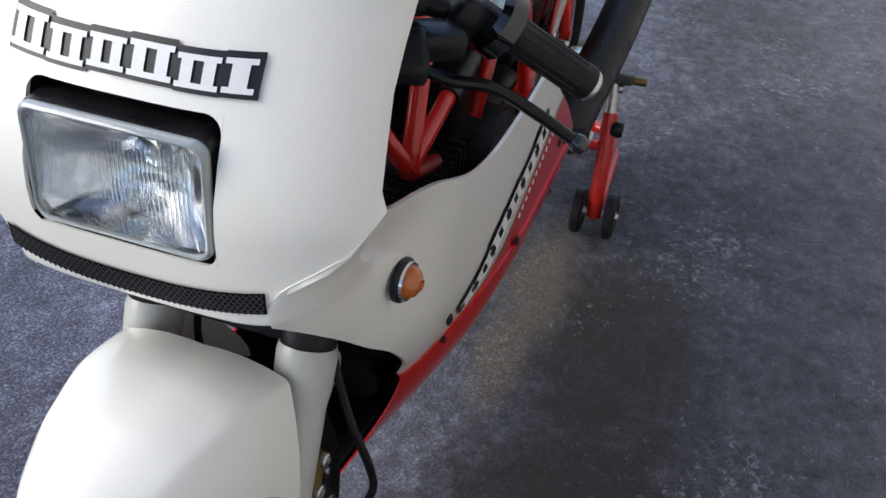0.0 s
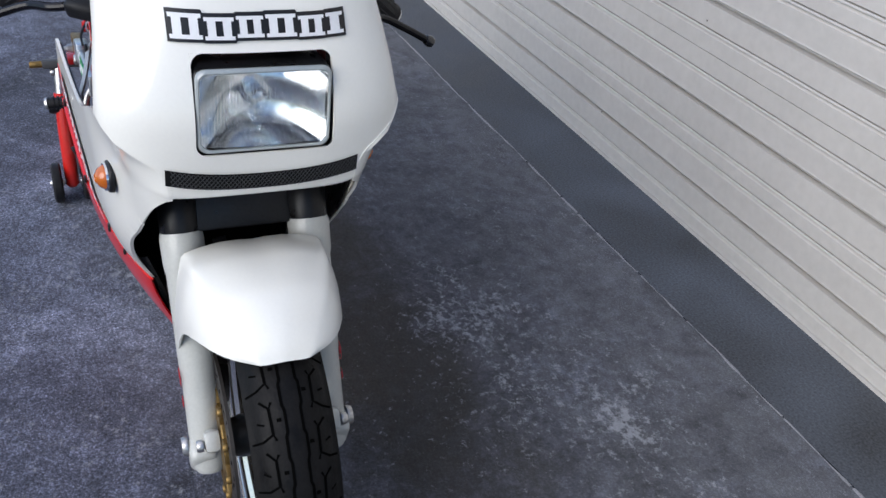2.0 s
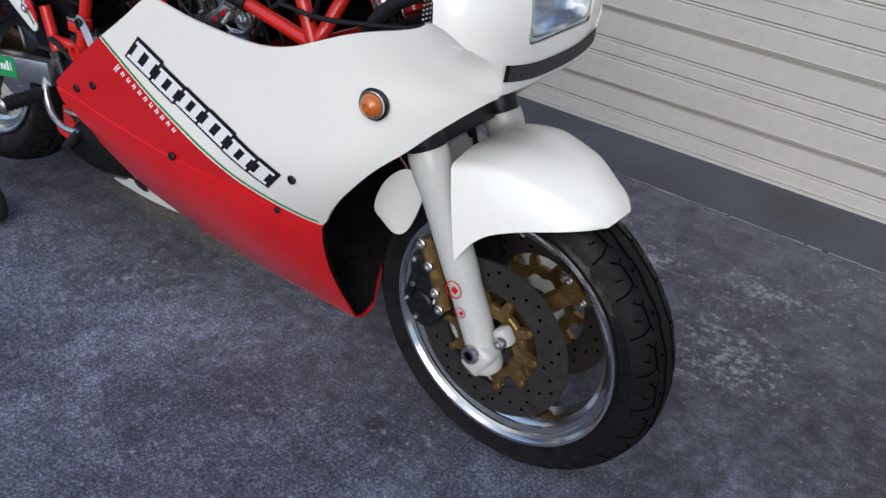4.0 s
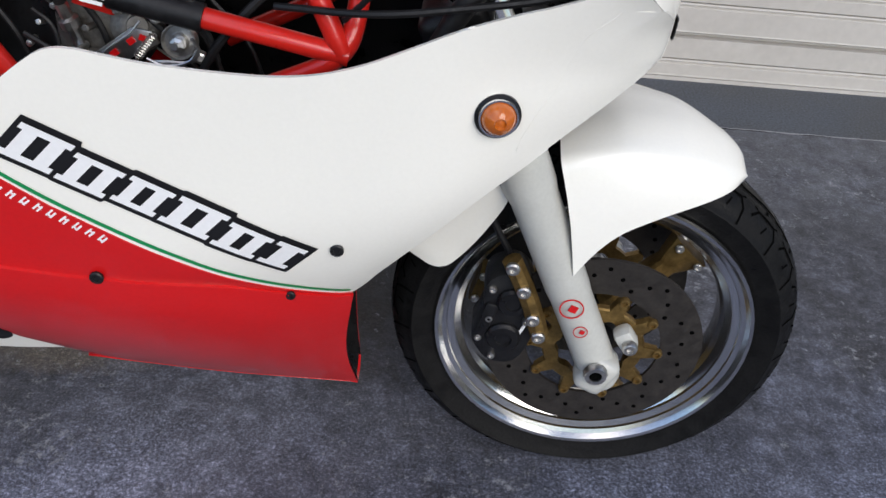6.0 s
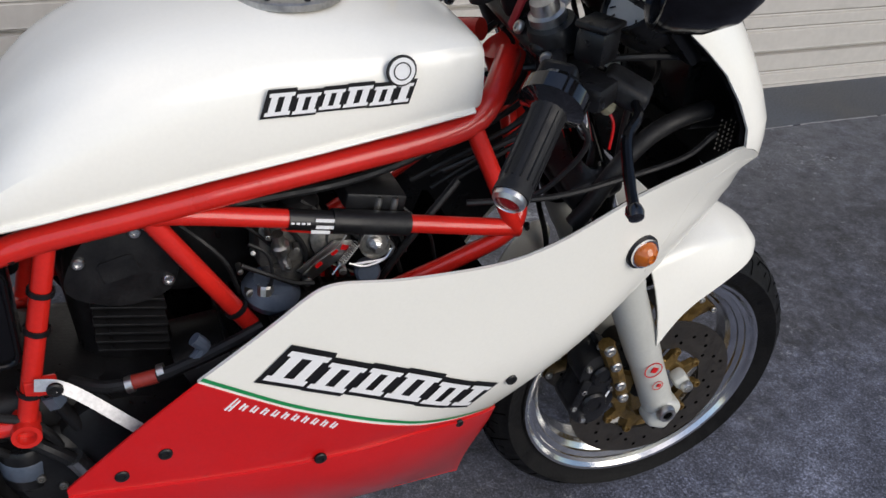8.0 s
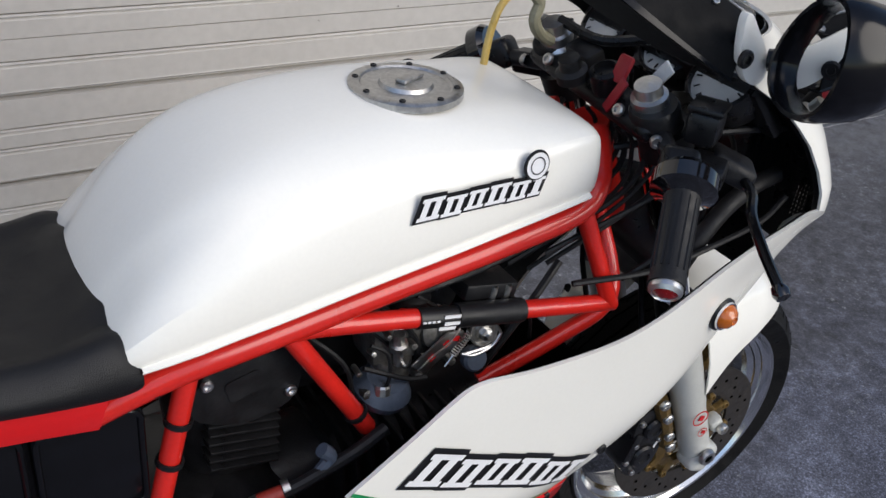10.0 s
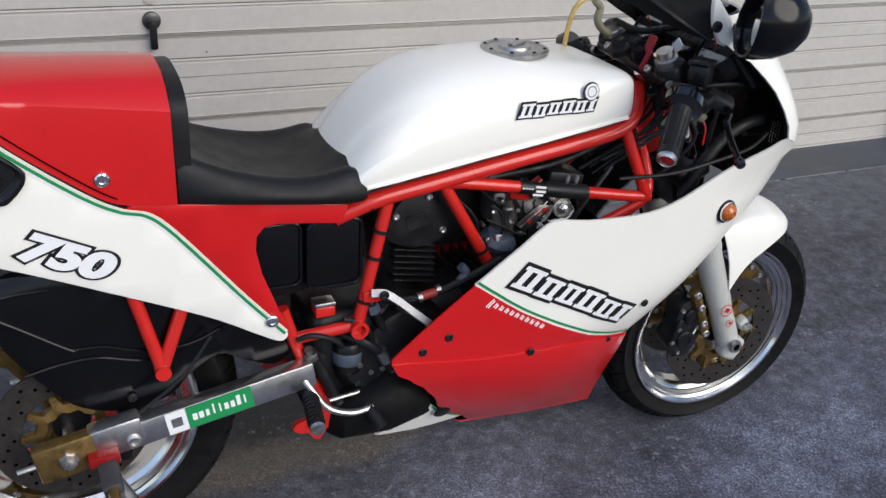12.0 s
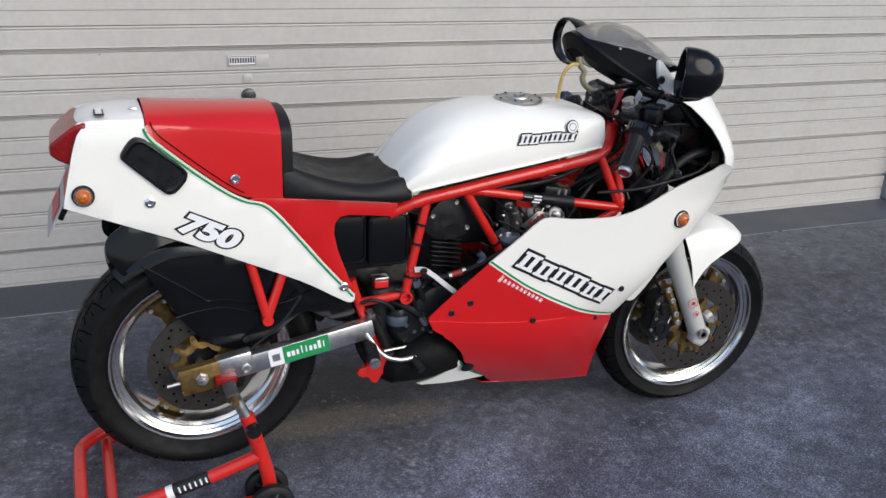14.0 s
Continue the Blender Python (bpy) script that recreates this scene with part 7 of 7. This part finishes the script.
def handlebar(xf):
    a, b, e = Vector((1.088, -0.120, 0.945)), Vector((1.031, -0.221, 0.931)), Vector((0.958, -0.291, 0.869))
    clamp = part("clip_on", lathe([(0.024, -0.018), (0.033, -0.018), (0.033, 0.018), (0.024, 0.018)], STEER @ (leg_at(0.690)), AXIS, 22, closed=True), SATIN, BIKE, "black clip-on handlebar", xf=xf)
    part("bar", tube([a, a.lerp(b, 0.6), b], 0.011, 12), SATIN, clamp, xf=xf)
    d = (e - b).normalized()
    g = part("grip", lathe([(0.012, 0), (0.019, 0.002), (0.0225, 0.008), (0.0195, 0.013), (0.0185, 0.105), (0.0195, 0.112), (0.0195, 0.118), (0.0, 0.119)], b, d, 20), RUBBER, clamp, "ribbed black rubber grip", xf=xf)
    for k in range(14):
        an = 2 * math.pi * k / 14
        u = d.orthogonal().normalized()
        off = (u * math.cos(an) + d.cross(u) * math.sin(an)) * 0.0187
        part("grip_rib", tube([b + d * 0.016 + off, b + d * 0.102 + off], 0.0013, 4, 0), RUBBER, g, xf=xf)
    end = part("bar_end", lathe([(0.0175, 0), (0.0175, 0.006), (0.014, 0.010), (0.013, 0.008)], b + d * 0.118, d, 22), ALU, clamp, "alloy bar end with a red centre", xf=xf)
    part("bar_end_lens", lathe([(0.013, 0.008), (0.008, 0.011), (0, 0.012)], b + d * 0.118, d, 20), LENS_RED, end, xf=xf)
    part("switch_housing", box(a.lerp(b, 0.72), (0.044, 0.042, 0.050), d.to_track_quat("Z", "Y").to_matrix().to_4x4(), bev=0.010, seg=3), BLACK, clamp, "black switch housing", xf=xf)
    part("throttle_drum", lathe([(0.0, -0.022), (0.030, -0.022), (0.036, -0.014), (0.036, 0.004), (0.022, 0.010), (0.018, 0.014)], b, d, 24), GLOSS, clamp, xf=xf)
    part("lever_bracket", box((1.100, -0.187, 0.925), (0.06, 0.045, 0.03), Matrix.Rotation(radians(35), 4, "Z"), bev=0.008), BLACK, clamp, xf=xf)
    lever = part("brake_lever", tube([(1.146, -0.196, 0.920), (1.132, -0.232, 0.912), (1.102, -0.262, 0.905), (1.084, -0.300, 0.888), (1.073, -0.332, 0.873), (1.070, -0.343, 0.868)], 0.0062, 10), SHINE, clamp, "black control lever", xf=xf)
    part("lever_ball", lathe([(0, -0.010), (0.008, -0.007), (0.010, 0), (0.008, 0.007), (0, 0.010)], (1.069, -0.345, 0.867), (-0.2, -0.9, -0.4), 14), GLOSS, lever, xf=xf)
    part("lever_boot", box((1.143, -0.184, 0.922), (0.058, 0.050, 0.028), Matrix.Rotation(radians(-40), 4, "Z") @ Matrix.Rotation(radians(20), 4, "Y"), bev=0.009, seg=3), RUBBER, clamp, "black rubber lever boot", xf=xf)
    part("master_cylinder", box((1.112, -0.160, 0.967), (0.042, 0.038, 0.040), Matrix.Rotation(radians(30), 4, "Z"), bev=0.008), BLACK, clamp, "black brake fluid reservoir", xf=xf)
    part("reservoir_cap", box((1.112, -0.160, 0.990), (0.045, 0.041, 0.008), Matrix.Rotation(radians(30), 4, "Z"), bev=0.003), BLACK, clamp, xf=xf)
    bolt("clamp_bolt", Vector((1.066, -0.136, 0.944)), 0.008, 0.008, STEEL, clamp, axis=(-0.6, -0.8, 0), xf=xf)


handlebar(Matrix.Translation((0.011, 0, 0.0)))
# the left clip-on is swept forward and down
LEFT_BAR = Matrix.Translation((1.075, 0.11, 0.94)) @ Matrix.Rotation(radians(-10), 4, "Z") @ Matrix.Rotation(radians(-9), 4, "X") @ Matrix.Translation((-1.075, -0.11, -0.94))
handlebar(LEFT_BAR @ Matrix.Translation((0.008, 0.004, -0.013)) @ WORLD_FLIP)
# hoses and wires inside the fairing opening
part("control_cable", tube([(1.08, -0.17, 0.91), (1.12, -0.18, 0.86), (1.10, -0.16, 0.80), (1.07, -0.14, 0.76)], 0.0035, 8), RUBBER, BIKE)
part("control_cable", tube([(1.10, -0.16, 0.92), (1.17, -0.16, 0.90), (1.24, -0.12, 0.90), (1.28, -0.05, 0.92)], 0.0035, 8), RUBBER, BIKE)
part("intake_hose", tube([(1.150, -0.135, 0.715), (1.166, -0.14, 0.742), (1.182, -0.142, 0.775), (1.204, -0.142, 0.806), (1.236, -0.140, 0.834), (1.277, -0.138, 0.852), (1.318, -0.135, 0.858)], 0.0118, 14), RUBBER, BIKE, "ribbed black hose")
part("control_cable", tube([(1.00, -0.13, 0.765), (1.10, -0.158, 0.775), (1.19, -0.162, 0.790), (1.276, -0.162, 0.809), (1.318, -0.16, 0.838)], 0.004, 8), RUBBER, BIKE)
part("red_wire", tube([(1.175, -0.12, 0.87), (1.185, -0.13, 0.85), (1.186, -0.13, 0.815)], 0.002, 6), RED, BIKE)
part("connector", tube([(1.158, -0.125, 0.885), (1.178, -0.125, 0.868)], 0.010, 10, 0), OLIVE, BIKE)
part("fairing_stay", tube([(1.09, -0.06, 0.90), (1.20, -0.12, 0.93), (1.30, -0.14, 0.93)], 0.005, 8), SATIN, BIKE)
part("fairing_stay", tube([(1.09, 0.06, 0.90), (1.20, 0.12, 0.93), (1.30, 0.14, 0.93)], 0.005, 8), SATIN, BIKE)
part("drain_hose", tube([(1.22, 0.10, 0.56), (1.245, 0.135, 0.48), (1.235, 0.155, 0.40), (1.21, 0.15, 0.32), (1.20, 0.12, 0.24)], 0.0055, 8), RUBBER, BIKE, "black hose hanging beside the wheel")

for p in ((0.893, -0.112, 0.760), (0.913, -0.112, 0.757)):
    bolt("mount_stud", Vector(p), 0.0048, 0.020, STEEL, BIKE, axis=(0.1, -0.15, 1))
part("mount_block", box((0.892, -0.085, 0.772), (0.075, 0.06, 0.022), Matrix.Rotation(radians(10), 4, "Y"), bev=0.004), SATIN, BIKE, "black mounting block")
rng = random.Random(9)
for k in range(9):
    y = -0.155 + 0.018 * k
    a, b = Vector((1.075 + 0.02 * rng.random(), y, 0.935)), Vector((1.00 - 0.05 * rng.random(), y * 0.6, 0.80 - 0.06 * rng.random()))
    m = a.lerp(b, 0.45) + Vector((0.035 + 0.03 * rng.random(), -0.02 * rng.random(), -0.01))
    part("control_cable", tube([a, a + Vector((0.02, 0, -0.025)), m, b], 0.0028 + 0.0015 * rng.random(), 7), RUBBER, BIKE)
for k in range(6):
    a = Vector((0.66 + 0.05 * k, -0.085 + 0.02 * rng.random(), 0.775 - 0.01 * rng.random()))
    b = a + Vector((0.05 + 0.06 * rng.random(), -0.01, -0.09 - 0.06 * rng.random()))
    part("engine_wire", tube([a, a.lerp(b, 0.4) + Vector((0.025, -0.012, -0.01)), b], 0.0022 + 0.0014 * rng.random(), 6), rng.choice((RUBBER, RUBBER, SATIN)), BIKE)
for k in range(7):
    x = 0.505 + 0.02 * rng.random() * k
    bolt("case_bolt", Vector((0.485 + 0.022 * k, -0.1265 - 0.002 * rng.random(), 0.43 + 0.05 * rng.random())), 0.0055, 0.005, GRIME, ENGINE)
# speedometer cable and brake lines from the yoke to the sliders
part("brake_line", tube([(1.130, -0.150, 0.940), (1.175, -0.160, 0.905), (1.200, -0.130, 0.830), (1.215, -0.115, 0.720), (1.225, -0.105, 0.640)], 0.0042, 8), RUBBER, BIKE)
part("speedo_cable", tube([(1.215, 0.06, 0.940), (1.250, 0.09, 0.870), (1.245, 0.10, 0.740), (1.260, 0.09, 0.620)], 0.0038, 8), RUBBER, BIKE)
# perforated vent inside the nose
bm = bmesh.new()
for i in range(4):
    for k in range(7):
        p = Vector((1.318 - 0.006 * i, -0.188 + 0.001 * i, 0.828 + 0.0062 * k + 0.003 * (i % 2)))
        lathe([(0, 0.0006), (0.0017, 0.0006)], p, (-0.3, 0.95, 0), 6, bm=bm)
tagged(part("vent_hole", bm, STEEL, FAIRING, "small perforated vent"), kind="stuff")

# --- exhaust on the bike's left
EX = part("silencer", tube([(0.36, 0.175, 0.40), (0.30, 0.185, 0.43), (0.10, 0.205, 0.50), (-0.12, 0.215, 0.565)], 0.046, 20), SATIN, BIKE, "long black silencer")
part("silencer_cap", lathe([(0.046, 0), (0.040, 0.02), (0.020, 0.022), (0.018, 0.01)], (-0.12, 0.215, 0.565), (-0.95, 0.03, 0.29), 20), SATIN, EX)
part("header_pipe", tube([(0.98, 0.02, 0.42), (0.93, 0.06, 0.30), (0.80, 0.09, 0.27), (0.60, 0.12, 0.30), (0.45, 0.15, 0.36), (0.36, 0.175, 0.40)], 0.021, 16), SATIN, BIKE, "black exhaust header")


# ---------------------------------------------------------------- stickers: slanted blocks in a black outline
WIDE = (1.10, 1.05, 0.98, 1.12, 1.02, 0.73)
TALL = (1.16, 1.04, 1.0, 1.06, 0.98, 1.0)


def slab_marks(parent, at, width, height, lean, xf, lift, label):
    """Six white slab shapes with feet and a dark slot, close-set on a black outline; at(a, b, lift) maps to the skin."""
    g = height * 0.17
    cell = width / 6
    strip, whites = [], []
    a0 = -width / 2
    for k in range(6):
        w, h = cell * WIDE[k], height * TALL[k] / 2
        shift = (0.04, -0.05, 0.03, 0.05, -0.03, 0.0)[k] * height
        for i in range(6):
            a = a0 + w * (0.02 + 0.96 * i / 5)
            a += (-g * 0.6 if (k, i) == (0, 0) else g * 0.6 if (k, i) == (5, 5) else 0.0)
            strip.append([at(a + lean * b, b, lift) for b in (-h - g + shift, 0.0, h + g + shift)])
        # columns and rows of the slab: feet at both ends, narrower waist, a slot in the middle
        cols = [0.0, 0.10, 0.38, 0.62, 0.90, 1.0] if k < 5 else [0.0, 0.22, 0.40, 0.60, 0.78, 1.0]
        lines = [-1.0, -0.66, -0.30, 0.30, 0.66, 1.0]
        bm = bmesh.new()
        vs = [[bm.verts.new(at(a0 + g * 0.30 + (w - g * 0.75) * c + lean * (h * r + shift), h * r + shift, lift * 2 + 0.0006)) for r in lines] for c in cols]
        for i in range(5):
            for j in range(5):
                waist = 0 < j < 4 and i in (0, 4)
                slot = k < 5 and i == 2 and 0 < j < 4
                if not (waist or slot):
                    bm.faces.new((vs[i][j], vs[i + 1][j], vs[i + 1][j + 1], vs[i][j + 1]))
        bmesh.ops.delete(bm, geom=[v for v in bm.verts if not v.link_faces], context="VERTS")
        bmesh.ops.recalc_face_normals(bm, faces=bm.faces)
        whites.append(bm)
        a0 += w
    ob = part("wordmark", grid(strip), STICKER_BLACK, parent, label, smooth=False, xf=xf)
    for bm in whites:
        part("block", bm, STICKER_WHITE, ob, smooth=False, xf=xf)
    return ob


def wordmark(parent, centre, width, height, angle, surf, lean, xf, lift=0.0015, label=""):
    """The mark on a flank; centre in (x, z), surf gives y."""
    ca, sa = math.cos(angle), math.sin(angle)

    def at(a, b, d):
        x = centre[0] + a * ca - b * sa
        z = centre[1] + a * sa + b * ca
        return Vector((x, surf(x, z) - d, z))

    return slab_marks(parent, at, width, height, lean, xf, lift, label)


both(lambda xf: wordmark(FAIRING, (0.888, 0.566), 0.320, 0.041, math.atan2(-0.150, 0.280), side_y, 0.25, xf, label="black and white slab-shaped wordmark"), LEFT_HALF)
both(lambda xf: wordmark(TANK_OB, (0.839, 0.920), 0.158, 0.021, math.atan2(-0.001, 0.165), lambda x, z: -0.1405 + 0.035 * (x - 0.8), 0.3, xf, label="small black and white wordmark"))



def emblem(xf):
    c = Vector((0.905, -0.1383, 0.944))
    e = part("emblem", lathe([(0, 0.0012), (0.0165, 0.0012), (0.0172, 0)], c, (0.03, -1, 0.12), 24), STICKER_BLACK, TANK_OB, "small round crest", xf=xf)
    part("emblem_face", lathe([(0, 0.0022), (0.0145, 0.0022)], c, (0.03, -1, 0.12), 24), STICKER_WHITE, e, xf=xf)
    part("emblem_ring", lathe([(0.0085, 0.0028), (0.0100, 0.0028)], c, (0.03, -1, 0.12), 20), SATIN_GREY, e, xf=xf)


both(emblem)


def script_bars(xf):
    """A slanted row of thin strokes for the white script, the first one tall."""
    for k in range(11):
        f = k / 10
        x, z = 0.700 + 0.121 * f, 0.592 - 0.077 * f
        bm = bmesh.new()
        tall = 0.021 if k == 0 else 0.0105
        for off, h, w in ((-0.0024, tall, 0.0021), (0.0022, tall * 0.86, 0.0021)):
            box((off, 0, 0), (w, 0.001, h), bm=bm)
        box((0, 0, 0.002 if k % 2 else -0.003), (0.0048, 0.001, 0.0018), bm=bm)
        part("script_bar", bm, STICKER_WHITE, FAIRING, "" if k else "white script drawn as bars", smooth=False, xf=(xf or Matrix()) @ Matrix.Translation((x, side_y(x, z) - 0.002, z)) @ Matrix.Rotation(radians(48), 4, "Y"))


both(script_bars, LEFT_HALF)


def front_mark():
    def at(a, b, d):
        return Vector((nose_x(a, 0.960 + b) + 0.0015 + d, a, 0.960 + b))

    slab_marks(FAIRING, at, 0.226, 0.0235, 0.0, None, 0.0012, "black and white slab-shaped wordmark on the nose")


front_mark()


# ---------------------------------------------------------------- paddock stand
def paddock_stand():
    st = thing("paddock_stand", (0.05, 0, 0), "red tubular rear paddock stand with small black spoked wheels", "paddock stand")

    def side(xf):
        up = part("upright", tube([(0.072, -0.211, 0.318), (0.088, -0.213, 0.262), (0.106, -0.214, 0.195), (0.119, -0.214, 0.135), (0.123, -0.214, 0.078)], 0.0175, 14), FRAME_RED, st, "red upright tube", xf=xf)
        part("adjuster", tube([(0.040, -0.205, 0.384), (0.076, -0.211, 0.305)], 0.0135, 14, 0), STEEL, up, "bright steel height adjuster", xf=xf)
        part("knob", lathe([(0, 0.025), (0.016, 0.025), (0.019, 0.015), (0.017, 0.0)], (0.084, -0.220, 0.286), (0, -1, 0), 10), BLACK, up, "black clamping knob", xf=xf)
        part("hook", box((0.040, -0.185, 0.386), (0.030, 0.120, 0.022), Matrix.Rotation(radians(-12), 4, "Y"), bev=0.004), SATIN_GREY, up, "grey swingarm support bar", xf=xf)
        part("hook_tip", lathe([(0, 0.030), (0.007, 0.030), (0.009, 0.026), (0.009, 0.0)], (0.040, -0.245, 0.386), (0, -1, 0), 12), GOLD, up, "brassy end of the support bar", xf=xf)
        part("pad", box((0.035, -0.165, 0.396), (0.05, 0.035, 0.020), bev=0.004), LENS_RED, up, "red plastic hook pad", xf=xf)
        bolt("hook_bolt", Vector((0.048, -0.218, 0.366)), 0.010, 0.010, STEEL, up, xf=xf)
        cx, cz = 0.120, 0.083
        for y in (-0.251, -0.177):
            prof = [(0.012, -0.009), (0.034, -0.009), (0.037, -0.013), (0.048, -0.012), (0.053, -0.008), (0.054, 0.0), (0.053, 0.008), (0.048, 0.012), (0.037, 0.013), (0.034, 0.009), (0.012, 0.009)]
            w = part("castor", lathe(prof, (cx, y, cz), n=36, closed=True), RUBBER, st, "small black wheel", xf=xf)
            part("castor_hub", lathe([(0, -0.018), (0.007, -0.018), (0.009, -0.013), (0.014, -0.012), (0.014, 0.012), (0.009, 0.013), (0.007, 0.018), (0, 0.018)], (cx, y, cz), n=16), STEEL, w, xf=xf)
            for k in range(5):
                a = 2 * math.pi * k / 5
                part("castor_spoke", box((cx + 0.024 * math.cos(a), y, cz + 0.024 * math.sin(a)), (0.022, 0.022, 0.007), Matrix.Rotation(-a, 4, "Y"), bev=0.001), SATIN_GREY, w, xf=xf)
        part("castor_axle", tube([(cx, -0.268, cz), (cx, -0.160, cz)], 0.006, 10, 0), STEEL, up, xf=xf)
        part("foot_bar", tube([(0.120, -0.214, 0.078), (0.05, -0.212, 0.072), (-0.08, -0.206, 0.064), (-0.200, -0.199, 0.058), (-0.238, -0.186, 0.058)], 0.0145, 12, 4), FRAME_RED, st, "red lower bar", xf=xf)

    both(side)
    half = [(0.104, -0.214, 0.206), (0.065, -0.211, 0.190), (-0.015, -0.205, 0.161), (-0.114, -0.198, 0.132), (-0.205, -0.187, 0.104), (-0.268, -0.170, 0.084), (-0.298, -0.142, 0.077), (-0.306, -0.100, 0.076)]
    loop = half + [(x, -y, z) for x, y, z in half[::-1]]
    bar = part("handle_loop", tube(loop, 0.016, 14, 4), FRAME_RED, st, "red looped lifting handle")
    part("cross_bar", tube([(-0.238, -0.188, 0.058), (-0.238, 0.188, 0.058)], 0.0145, 12, 0), FRAME_RED, st, "red cross bar")
    a, b = Vector((-0.018, -0.2048, 0.1600)), Vector((-0.116, -0.1978, 0.1314))
    part("bar_sticker", tube([a, a.lerp(b, 0.84)], 0.0166, 14, 0), STICKER_BLACK, bar, "black sticker with pale bars")
    part("sticker_patch", tube([a.lerp(b, 0.84), b], 0.0166, 14, 0), STICKER_WHITE, bar)
    for k in range(6):
        p = a.lerp(b, 0.10 + 0.125 * k) + Vector((0, -0.0155, 0.0068))
        part("sticker_bar", box(p, (0.004, 0.003, 0.013 + 0.003 * (k % 2)), Matrix.Rotation(radians(-16), 4, "Y")), STICKER_WHITE, bar)
    return st


STAND = paddock_stand()

# the whole bike leans slightly towards the door on its stand
PIVOT = Vector((0, -0.2, 0.95))
AT = Vector((1.25, 0, 0))
YAW = Matrix.Translation(AT) @ Matrix.Rotation(radians(-1.1), 4, "Z") @ Matrix.Translation(-AT)
STAND.matrix_basis = YAW @ STAND.matrix_basis
BIKE.matrix_basis = YAW @ Matrix.Translation(PIVOT) @ Matrix.Rotation(LEAN, 4, "X") @ Matrix.Translation(-PIVOT) @ Matrix.Translation(PLACE["motorcycle"])
